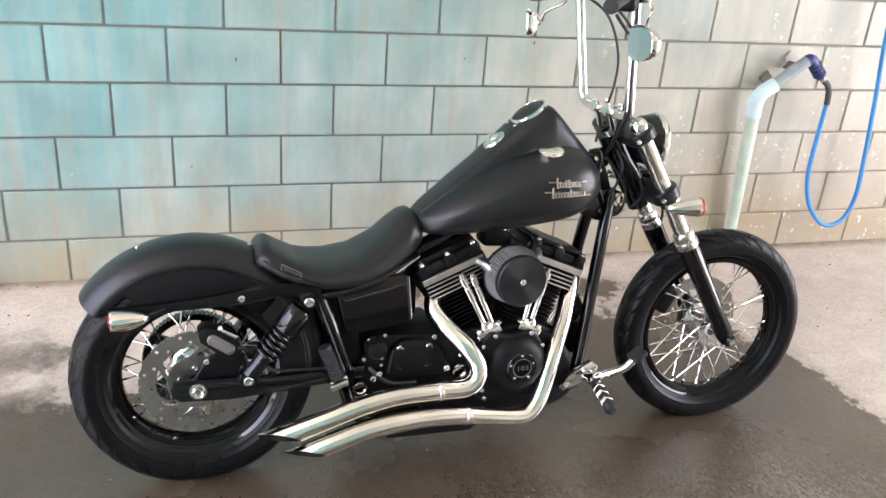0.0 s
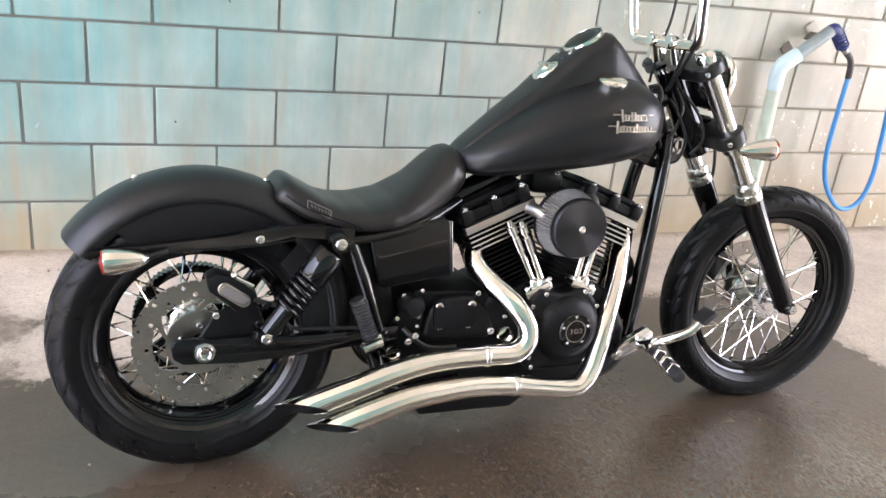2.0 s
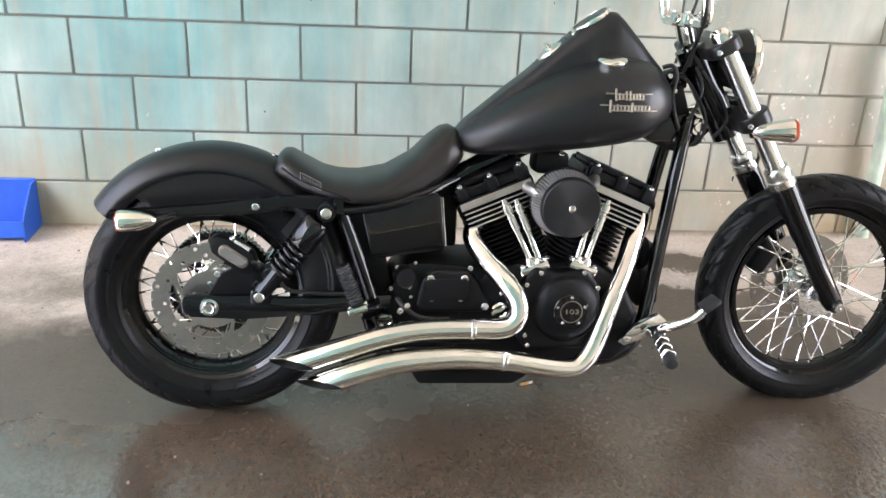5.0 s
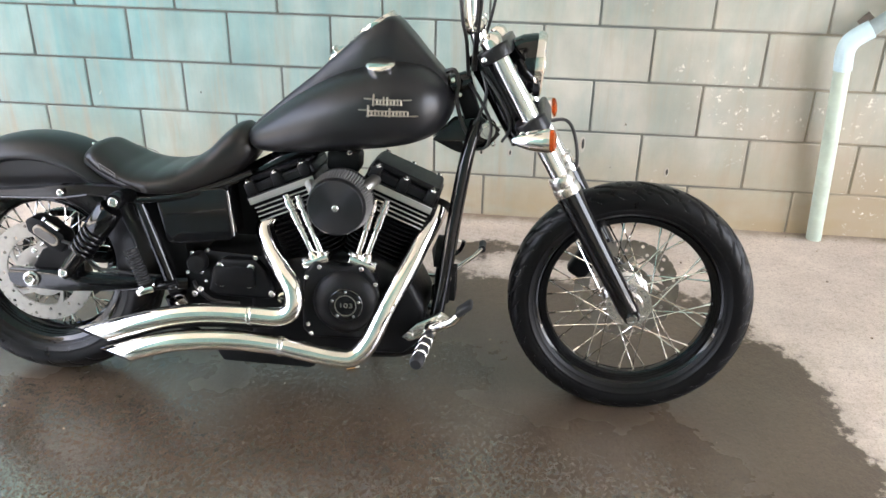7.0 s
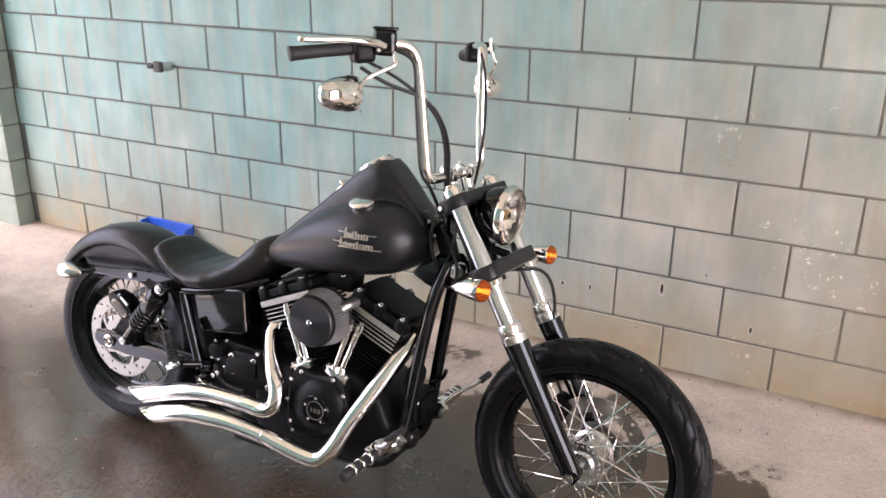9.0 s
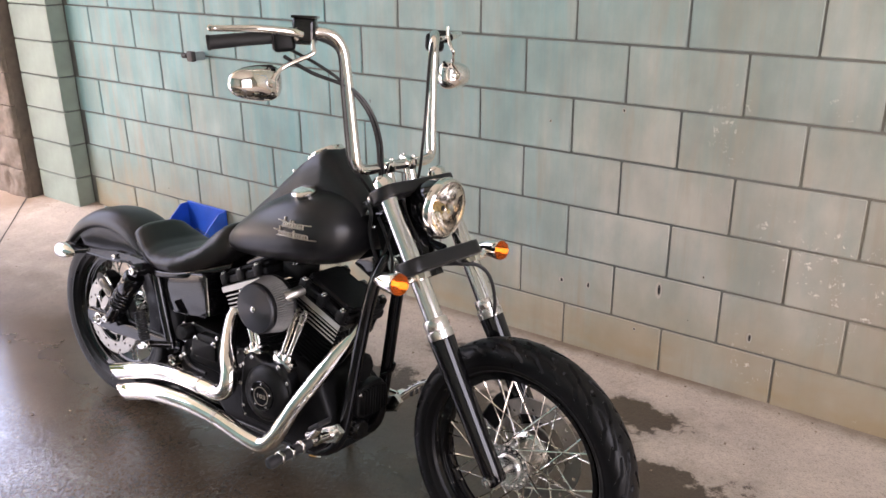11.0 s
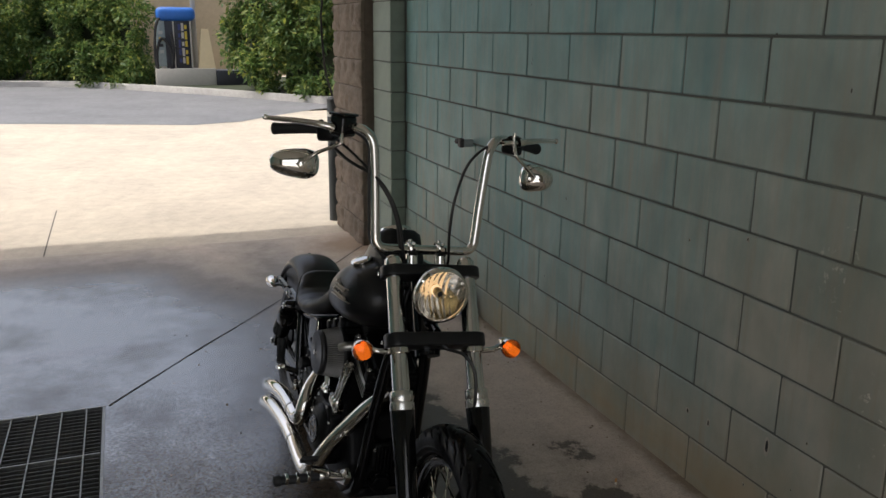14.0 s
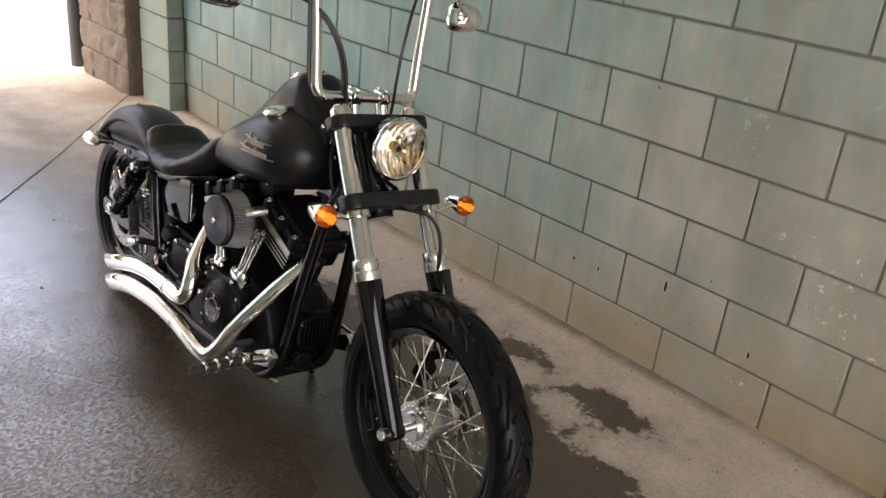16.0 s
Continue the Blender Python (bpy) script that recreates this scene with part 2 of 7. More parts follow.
M_JOINT = worn("joint_filler", (0.018, 0.017, 0.016), 0.7, scale=60)
M_CEIL = worn("cream_soffit", (0.55, 0.53, 0.48), 0.6, scale=3, vary=0.06)
M_GALV = worn("galvanised_steel", (0.34, 0.34, 0.32), 0.42, 0.85, scale=70, vary=0.35, rough_vary=0.15)
M_SUMP = worn("sump_mud", (0.035, 0.032, 0.028), 0.55, scale=14, vary=0.5, bump=0.6, bump_scale=60)
M_BAR = worn("dull_grating_bar", (0.15, 0.15, 0.14), 0.5, 0.7, scale=70, vary=0.45, rough_vary=0.15)
M_SILT = worn("drain_silt", (0.085, 0.08, 0.062), 0.7, scale=26, vary=0.75, bump=0.8, bump_scale=90)
M_PVC = worn("weathered_pvc", (0.52, 0.60, 0.50), 0.5, scale=18, vary=0.25)
M_PVC_ELBOW = worn("pale_blue_pvc", (0.62, 0.78, 0.82), 0.4, scale=25, vary=0.08)
M_PIPE_GREY = worn("grey_pipe", (0.27, 0.32, 0.32), 0.45, scale=30, vary=0.2)
M_RUST = worn("rusty_bracket", (0.17, 0.145, 0.12), 0.75, 0.3, scale=50, vary=0.4, bump=0.4)
M_PVC_STRAP = worn("painted_strap", (0.42, 0.39, 0.33), 0.6, scale=40, vary=0.2)
M_HOSE = worn("blue_hose", (0.06, 0.27, 0.62), 0.4, scale=80, vary=0.12)
M_HOSE_DARK = worn("dark_hose_sleeve", (0.05, 0.045, 0.045), 0.6, scale=80)
M_BLUE = worn("blue_plastic", (0.014, 0.095, 0.52), 0.38, scale=30, vary=0.15)
M_LID = worn("azure_plastic", (0.02, 0.13, 0.46), 0.4, scale=12, vary=0.1)
M_NAVY = worn("navy_plastic", (0.03, 0.042, 0.15), 0.4, scale=50)
M_BOLLARD = worn("dark_painted_steel", (0.045, 0.05, 0.052), 0.5, 0.2, scale=20, vary=0.3)
M_BAND = worn("grey_band", (0.45, 0.45, 0.42), 0.5, scale=30)
M_LEAF = material("hedge_leaf", (0.07, 0.13, 0.03), 0.55)
_n = Nodes(M_LEAF)
_n.set(Base_Color=_n.mix(1.0, _n.ramp(_n.add("NewGeometry").outputs["Random Per Island"], (0.0, (0.065, 0.13, 0.038)), (0.55, (0.14, 0.235, 0.07)), (0.9, (0.26, 0.33, 0.10)), (1.0, (0.46, 0.48, 0.10))),
                          _n.ramp(_n.noise(_n.position(), 0.9, 3), (0.35, (0.6, 0.65, 0.6)), (0.7, (1.25, 1.15, 0.95))), "MULTIPLY"))
_t = _n.add("BsdfTranslucent")
_m = _n.add("MixShader", Fac=0.45)
_n.link(_n.b.inputs["Base Color"].links[0].from_socket, _t.inputs["Color"])
_n.link(_n.b.outputs[0], _m.inputs[1])
_n.link(_t.outputs[0], _m.inputs[2])
_n.link(_m.outputs[0], _n.t.nodes["Material Output"].inputs["Surface"])
M_SHADE_SOIL = worn("hedge_shade_and_soil", (0.03, 0.04, 0.015), 0.9, scale=6, vary=0.5)
M_TAN = worn("tan_render", (0.50, 0.39, 0.25), 0.8, scale=6, vary=0.15)
M_YELLOW = worn("yellow_paint", (0.62, 0.45, 0.05), 0.5, scale=12)
M_OFFWHITE = worn("off_white_panel", (0.48, 0.45, 0.39), 0.5, scale=12, vary=0.1)
M_SIGNDARK = worn("dark_sign_panel", (0.02, 0.022, 0.03), 0.35, scale=12)
M_CREAM = worn("cream_board", (0.74, 0.60, 0.36), 0.6, scale=12, vary=0.08)
M_BUTT = worn("cigarette_filter", (0.62, 0.32, 0.11), 0.8, scale=200, vary=0.2)
M_PAPER = worn("cigarette_paper", (0.75, 0.70, 0.62), 0.8, scale=200, vary=0.1)

# ---- mesh building ----
class Geo:
    """Vertices and faces gathered from simple forms."""

    def __init__(self):
        self.v, self.f = [], []

    def put(self, v, f, m=None):
        k = len(self.v)
        self.v += [tuple(m @ Vector(p)) if m else tuple(p) for p in v]
        self.f += [tuple(i + k for i in face) for face in f]
        return self

    def loft(self, rings, closed=True, caps=True, around=False):
        n = len(rings[0])
        v = [p for r in rings for p in r]
        f, last = [], len(rings) if around else len(rings) - 1
        for a in range(last):
            for b in range(n if closed else n - 1):
                i, j = a * n + b, a * n + (b + 1) % n
                k, l = ((a + 1) % len(rings)) * n + b, ((a + 1) % len(rings)) * n + (b + 1) % n
                f.append((i, j, l, k))
        if caps and not around:
            f += [tuple(reversed(range(n))), tuple(range(len(v) - n, len(v)))]
        return self.put(v, f)

    def tube(self, path, r, seg=12, smooth=6, caps=True):
        pts = curve(path, smooth)
        rs = r if isinstance(r, (list, tuple)) else [r, r]
        rings, up = [], None
        for i, p in enumerate(pts):
            d = (pts[min(i + 1, len(pts) - 1)] - pts[max(i - 1, 0)]).normalized()
            if up is None:
                up = d.orthogonal().normalized()
            up = (up - d * up.dot(d)).normalized()
            side = d.cross(up)
            s = i / (len(pts) - 1) * (len(rs) - 1)
            k = min(int(s), len(rs) - 2)
            rad = rs[k] + (rs[k + 1] - rs[k]) * (s - k)
            rings.append([p + rad * (math.cos(a) * up + math.sin(a) * side) for a in (2 * math.pi * q / seg for q in range(seg))])
        return self.loft(rings, True, caps)

    def lathe(self, profile, m=None, seg=32, caps=False):
        """Profile of (radius, height) turned round z, then laid by m."""
        rings = [[(r * math.cos(a), r * math.sin(a), h) for a in (2 * math.pi * q / seg for q in range(seg))] for r, h in profile]
        g = Geo().loft(rings, True, caps)
        return self.put(g.v, g.f, m)

    def box(self, size, m=None, bevel=0.0, seg=2):
        v, f = rounded_box(tuple(round(s, 5) for s in size), bevel, seg)
        return self.put(v, f, m)

    def prism(self, poly, y0, y1, bevel=0.0, m=None, seg=2):
        """A polygon of (x, z) drawn out from y0 to y1."""
        bm = bmesh.new()
        vs = [bm.verts.new((x, y0, z)) for x, z in poly]
        face = bm.faces.new(vs)
        out = bmesh.ops.extrude_face_region(bm, geom=[face])
        bmesh.ops.translate(bm, vec=(0, y1 - y0, 0), verts=[e for e in out["geom"] if isinstance(e, bmesh.types.BMVert)])
        bmesh.ops.recalc_face_normals(bm, faces=bm.faces)
        if bevel:
            bmesh.ops.bevel(bm, geom=list(bm.edges), offset=bevel, segments=seg, affect="EDGES", profile=0.6)
        bm.verts.index_update()
        self.put([v.co.copy() for v in bm.verts], [[v.index for v in g.verts] for g in bm.faces], m)
        bm.free()
        return self

    def mesh(self, name, mat, angle=38):
        me = bpy.data.meshes.new(name)
        me.from_pydata(self.v, [], self.f)
        me.materials.append(mat)
        me.polygons.foreach_set("use_smooth", [True] * len(me.polygons))
        bm = bmesh.new()
        bm.from_mesh(me)
        bmesh.ops.recalc_face_normals(bm, faces=bm.faces)
        bm.to_mesh(me)
        bm.free()
        me.set_sharp_from_angle(angle=radians(angle))
        return me


_boxes = {}


def rounded_box(size, bevel, seg):
    key = (size, bevel, seg)
    if key not in _boxes:
        bm = bmesh.new()
        bmesh.ops.create_cube(bm, size=1)
        bmesh.ops.scale(bm, vec=size, verts=bm.verts)
        if bevel:
            bmesh.ops.bevel(bm, geom=list(bm.edges), offset=bevel, segments=seg, affect="EDGES", profile=0.5)
        bm.verts.index_update()
        _boxes[key] = [v.co.copy() for v in bm.verts], [[v.index for v in f.verts] for f in bm.faces]
        bm.free()
    return _boxes[key]


def curve(path, n):
    """A smooth line through the points, n steps between each two."""
    p = [Vector(q) for q in path]
    if n <= 1 or len(p) < 3:
        return p
    out = []
    for i in range(len(p) - 1):
        a, b, c, d = p[max(i - 1, 0)], p[i], p[i + 1], p[min(i + 2, len(p) - 1)]
        for k in range(n):
            t = k / n
            out.append(0.5 * (2 * b + (c - a) * t + (2 * a - 5 * b + 4 * c - d) * t * t + (3 * b - a - 3 * c + d) * t ** 3))
    return out + [p[-1]]


def along(p, n, roll=0):
    """A pose at p whose z looks along n."""
    return Matrix.Translation(p) @ Vector(n).to_track_quat("Z", "Y").to_matrix().to_4x4() @ Matrix.Rotation(radians(roll), 4, "Z")


def part(name, geo, mat, parent, label="", m=None, angle=38):
    me = geo if isinstance(geo, bpy.types.Mesh) else geo.mesh(name, mat, angle)
    ob = new(name, me)
    if parent:
        ob.parent = parent
    if m:
        ob.matrix_basis = m
    return tagged(ob, label)


def thing(name, label, category, m=None, geo=None, mat=None, kind="", group=""):
    ob = new(name, geo.mesh(name, mat) if geo else None)
    if m:
        ob.matrix_basis = m
    return tagged(ob, label, category, group, kind)


def lerp(table, x):
    """A value at x from rows of (x, value)."""
    return float(np.interp(x, [a for a, _ in table], [b for _, b in table]))


# ---- the bay ----
WALL_Y, JOINT_X, JOINT_Z, HALF, ROW = 3.133, 1.668, 0.4324, 0.2032, 0.2032
BAY_X0, BAY_X1, BAY_Y0, ROOF = -3.2, 5.7, -2.7, 4.5


def floor_z(x, y):
    """The slab falls from the wall and from the far end to the drain."""
    a = max(0.0, 0.05 * (y - 2.1))
    b = 0.016 * max(0.0, -x - 1.6)
    c = -0.012 * max(0.0, min(1.0, (1.5 - y) / 0.4)) if y > 0 else -0.012
    return max(a, b) + c * (1 if x > -1.2 else 0.3) + 0.004


WET = [(-2.9, -2.7), (-2.85, 0.9), (-2.8, 1.35), (-2.6, 1.6), (-2.1, 1.85), (-1.7, 2.28), (-1.17, 2.33), (-0.72, 2.42), (-0.5, 2.33), (0, 2.5), (0.6, 2.6),
       (0.95, 2.62), (1.18, 2.66), (1.32, 2.67), (1.57, 2.6), (1.8, 2.62), (1.95, 2.6), (1.98, 2.4), (2.12, 2.2), (2.18, 1.95), (2.17, 1.72), (2.4, 1.2), (2.6, -2.7)]
PUDDLES = [(0.76, 2.84, 0.09, 0.05), (0.98, 2.8, 0.08, 0.05), (1.1, 2.86, 0.13, 0.035), (1.48, 2.81, 0.15, 0.06), (-0.65, 2.63, 0.1, 0.05), (1.03, 2.88, 0.1, 0.035), (-2.3, 2.2, 0.3, 0.06)]


def wetness(x, y):
    """Metres outside (+) or inside (-) of the wet part of the slab."""
    d, inside, k = 9.0, False, len(WET)
    for i in range(k):
        (ax, ay), (bx, by) = WET[i], WET[(i + 1) % k]
        t = max(0.0, min(1.0, ((x - ax) * (bx - ax) + (y - ay) * (by - ay)) / ((bx - ax) ** 2 + (by - ay) ** 2)))
        d = min(d, math.hypot(x - ax - t * (bx - ax), y - ay - t * (by - ay)))
        if (ay > y) != (by > y) and x < (bx - ax) * (y - ay) / (by - ay) + ax:
            inside = not inside
    d = -d if inside else d
    for px, py, rx, ry in PUDDLES:
        d = min(d, (math.hypot((x - px) / rx, (y - py) / ry) - 1) * min(rx, ry))
    return d


GRATE = (-0.465, 1.97, 0.32, 1.11)


def build_floor():
    xs = sorted({round(v, 3) for v in [*np.arange(BAY_X0, 3.0, 0.05), *np.arange(3.0, BAY_X1, 0.3), BAY_X1, GRATE[0], GRATE[1]]})
    ys = sorted({round(v, 3) for v in [*np.arange(BAY_Y0, 0.3, 0.25), *np.arange(0.3, WALL_Y + 0.02, 0.05), WALL_Y + 0.02, GRATE[2], GRATE[3]]})
    v = [(x, y, floor_z(x, y)) for y in ys for x in xs]
    f, w = [], len(xs)
    for j in range(len(ys) - 1):
        for i in range(w - 1):
            cx, cy = (xs[i] + xs[i + 1]) / 2, (ys[j] + ys[j + 1]) / 2
            if not (GRATE[0] < cx < GRATE[1] and GRATE[2] < cy < GRATE[3]):
                f.append((j * w + i, j * w + i + 1, (j + 1) * w + i + 1, (j + 1) * w + i))
    g = Geo().put(v, f)
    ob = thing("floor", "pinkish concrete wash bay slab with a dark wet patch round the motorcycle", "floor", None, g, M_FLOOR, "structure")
    at = ob.data.attributes.new("wet", "FLOAT", "POINT")
    at.data.foreach_set("value", [wetness(x, y) for x, y, _ in v])
    # saw-cut joint that runs from the drain's corner to the pier
    j = Geo()
    a, b = Vector((-0.455, 1.125, 0)), Vector((-2.72, 2.955, 0))
    side = (b - a).cross(Vector((0, 0, 1))).normalized() * 0.0042
    pts = [a.lerp(b, k / 40) for k in range(41)]
    j.loft([[(p + s).to_tuple()[:2] + (floor_z(p.x, p.y) + 0.002,) for s in (-side * (1 + 0.4 * math.sin(7 * i)), side * (1 + 0.3 * math.sin(5 * i + 1)))] for i, p in enumerate(pts)], False, False)
    part("expansion_joint", j, M_CUT, ob, "dark saw-cut joint in the slab")
    return ob


floor = build_floor()


def build_grate():
    x0, x1, y0, y1 = GRATE
    zt = floor_z(0.5, 1.0)
    pit = Geo()
    pit.put([(x0, y0, zt), (x1, y0, zt), (x1, y1, zt), (x0, y1, zt), (x0, y0, zt - 0.45), (x1, y0, zt - 0.45), (x1, y1, zt - 0.45), (x0, y1, zt - 0.45)],
            [(0, 1, 5, 4), (1, 2, 6, 5), (2, 3, 7, 6), (3, 0, 4, 7), (4, 5, 6, 7)])
    part("drain_pit", pit, M_SUMP, floor, "muddy drain pit under the grate")
    silt, nx, ny = Geo(), 90, 32
    rows = [[(x0 + (x1 - x0) * i / nx, y0 + (y1 - y0) * j / ny, zt - 0.085 + 0.022 * noise.fractal(Vector((i * 0.11, j * 0.11, 2.0)), 1.0, 2.1, 4)) for j in range(ny + 1)] for i in range(nx + 1)]
    part("silt", silt.loft(rows, False, False), M_SILT, floor, "grey-brown silt and leaf crumbs in the drain")
    g = thing("drain_grate", "galvanised steel bar grating over the floor drain", "grate", pose(0, 0, zt))
    fr = Geo()
    for cx, cy, sx, sy in ((x0 + 0.006, (y0 + y1) / 2, 0.012, y1 - y0), (x1 - 0.006, (y0 + y1) / 2, 0.012, y1 - y0), ((x0 + x1) / 2, y1 - 0.006, x1 - x0 - 0.024, 0.012), ((x0 + x1) / 2, y0 + 0.006, x1 - x0 - 0.024, 0.012)):
        fr.box((sx, sy, 0.05), pose(cx, cy, -0.023), 0.001, 1)
    part("grate_frame", fr, M_GALV, g)
    bar = Geo().box((0.0045, y1 - y0 - 0.03, 0.032), pose(0, 0, -0.02), 0.0008, 1).mesh("bearing_bar", M_BAR)
    x = x0 + 0.03
    while x < x1 - 0.02:
        part("bearing_bar", bar, None, g, m=pose(x, (y0 + y1) / 2, random.uniform(-0.001, 0.001)))
        x += 0.033
    rod = Geo().box((x1 - x0 - 0.03, 0.006, 0.007), pose(0, 0, -0.004), 0.001, 1).mesh("cross_rod", M_GALV)
    for k in range(8):
        part("cross_rod", rod, None, g, m=pose((x0 + x1) / 2, y1 - 0.078 - 0.1012 * k, 0.0025))
    for k in range(1, 6):
        part("panel_edge", Geo().box((0.008, y1 - y0 - 0.03, 0.04), pose(0, 0, -0.02), 0.001, 1), M_GALV, g, m=pose(x0 + k * 0.461, (y0 + y1) / 2, 0.003))


build_grate()


def block_mesh(w, h, d, bevel=0.0035):
    return Geo().box((w, d, h), None, bevel, 1).mesh("block", M_BLOCK)


def build_wall():
    x0, x1 = -2.66, BAY_X1
    back = Geo().box((x1 - x0 + 0.4, 0.19, ROOF + 0.1), pose((x0 + x1) / 2 - 0.2, WALL_Y + 0.1002, ROOF / 2 - 0.03))
    wall = thing("wall_north", "painted concrete block wall, teal fading to beige with stains", "wall", None, back, M_MORTAR, "structure")
    gap, near, rest = 0.0084, [], Geo()
    shapes = {}
    for j in range(-2, 20):
        z = JOINT_Z + ROW * (j + 0.5)
        odd = 1 if j % 2 == 0 else 0
        i = odd - 20
        while JOINT_X + HALF * i < x1:
            a, b = JOINT_X + HALF * i, JOINT_X + HALF * (i + 2)
            a, b = max(a, -2.23), min(b, x1)
            i += 2
            if b - a < 0.03:
                continue
            spot = pose((a + b) / 2, WALL_Y + 0.05, z, random.uniform(-0.12, 0.12), 0, random.uniform(-0.1, 0.1)) @ pose(0, random.uniform(-0.0012, 0.0012), 0)
            if b < 4.2 and z < 2.9:
                key = round(b - a, 3)
                if key not in shapes:
                    shapes[key] = block_mesh(b - a - gap, ROW - gap, 0.1)
                near.append((shapes[key], spot))
            else:
                rest.box((b - a - gap, 0.1, ROW - gap), spot, 0.0035, 1)
    for me, spot in near:
        part("block", me, None, wall, m=spot)
    tagged(part("far_blocks", rest, M_BLOCK, wall), kind="stuff")
    # spalled plugs: a pale flake with a dark disc painted as hole shade
    for x, z, w, h in ((1.442, 0.38, 0.013, 0.034), (1.78, 0.284, 0.010, 0.020), (1.044, 0.326, 0.012, 0.012), (1.16, 0.33, 0.009, 0.016), (1.36, 0.20, 0.007, 0.007), (1.60, 0.47, 0.006, 0.006), (1.26, 1.02, 0.007, 0.009), (0.97, 0.95, 0.006, 0.006)):
        k = part("spall", Geo().lathe([(0.0, 0.0012), (0.7, 0.0010), (1.0, -0.0006)], along((0, 0, 0), (0, -1, 0)), 14), M_SPALL, wall, "pale spalled flake", pose(x, WALL_Y - 0.0015, z) @ Matrix.Diagonal((w, 1, h, 1)))
        part("plug_hole", Geo().lathe([(0.0, 0.0024), (1.0, 0.0018)], along((0, 0, 0), (0, -1, 0)), 12), M_JOINT, wall, m=pose(x + 0.2 * w, WALL_Y - 0.0015, z + 0.1 * h) @ Matrix.Diagonal((w * 0.42, 1, h * 0.62, 1)))
    return wall


wall = build_wall()


def build_pilaster():
    x0, x1, y0 = -2.65, -2.232, 3.028
    core = Geo().box((x1 - x0 - 0.012, 0.1, ROOF), pose((x0 + x1) / 2, y0 + 0.06, ROOF / 2))
    ob = thing("pilaster", "pale green painted block pilaster at the end of the wall", "pilaster", None, core, M_MORTAR, "structure")
    me = Geo().box((x1 - x0, 0.104, ROW - 0.008), None, 0.0035, 1).mesh("block", M_PILASTER)
    for j in range(-2, 20):
        part("block", me, None, ob, m=pose((x0 + x1) / 2, y0 + 0.052, JOINT_Z + ROW * (j + 0.5), 0, 0, random.uniform(-0.2, 0.2)))


build_pilaster()


def rough_block(w, h, d, seed):
    """A split-face block: flat joints, broken front (towards -y)."""
    nx, nz = 20, 10
    g = Geo()
    front = []
    for k in range(nz + 1):
        for i in range(nx + 1):
            u, v = i / nx, k / nz
            e = min(u, 1 - u, v, 1 - v)
            p = Vector((u * w * 9 + seed * 3.7, v * h * 9, seed))
            out = (0.010 + 0.020 * noise.fractal(p, 1.0, 2.2, 4) + 0.008 * noise.noise(p * 5)) * min(1.0, e * 22)
            front.append(((u - 0.5) * w, -d / 2 - out, (v - 0.5) * h))
    f = [(k * (nx + 1) + i, k * (nx + 1) + i + 1, (k + 1) * (nx + 1) + i + 1, (k + 1) * (nx + 1) + i) for k in range(nz) for i in range(nx)]
    g.put(front, f)
    g.box((w, d, h), pose(0, 0.002, 0))
    return g.mesh("split_block", M_SPLIT, 60)


def build_pier():
    x0, x1, y0, y1 = -3.52, -2.69, 2.955, 3.33
    core = Geo().box((x1 - x0, y1 - y0, ROOF), pose((x0 + x1) / 2, (y0 + y1) / 2 + 0.02, ROOF / 2), 0.004, 1)
    ob = thing("pier", "dark brown split-face block pier beside the bay exit", "pier", None, core, M_PIER, "structure")
    kinds = [rough_block(0.407, ROW - 0.006, 0.03, s) for s in (1, 2, 3, 4)]
    ends = [rough_block(0.2, ROW - 0.006, 0.03, s) for s in (5, 6)]
    for j in range(-2, 20):
        z = JOINT_Z + ROW * (j + 0.5)
        if j % 2:
            row = [(x0 + 0.207, kinds), (x0 + 0.622, kinds)]
        else:
            row = [(x0 + 0.105, ends), (x0 + 0.415, kinds), (x0 + 0.725, ends)]
        for x, some in row:
            part("split_block", random.choice(some), None, ob, m=pose(x, y0 + 0.01, z))


build_pier()


def plain(name, label, size, at, mat, cat="wall"):
    return thing(name, label, cat, None, Geo().box(size, pose(*at), 0.0), mat, "structure")


plain("wall_south", "plain painted wall on the far side of the bay", (BAY_X1 - BAY_X0, 0.2, ROOF), ((BAY_X0 + BAY_X1) / 2, BAY_Y0 - 0.1, ROOF / 2), M_BLOCK)
# out-of-view walls and lintel, added to shape the light from the east end
plain("wall_east_north", "unseen plain wall added to narrow the light at the drive-in end", (0.2, 1.2, ROOF), (BAY_X1 + 0.1, 2.55, ROOF / 2), M_BLOCK)
plain("wall_east_south", "unseen plain wall added to narrow the light at the drive-in end", (0.2, 1.35, ROOF), (BAY_X1 + 0.1, -2.03, ROOF / 2), M_BLOCK)
plain("lintel_east", "unseen plain lintel added to trim the light at the drive-in end", (0.2, 3.3, ROOF - 3.2), (BAY_X1 + 0.1, 0.297, (ROOF + 3.2) / 2), M_BLOCK)
plain("ceiling", "cream soffit over the wash bay", (BAY_X1 + 4.17, 6.3, 0.2), ((BAY_X1 - 4.17) / 2, 0.3, ROOF + 0.13), M_CEIL, "ceiling")


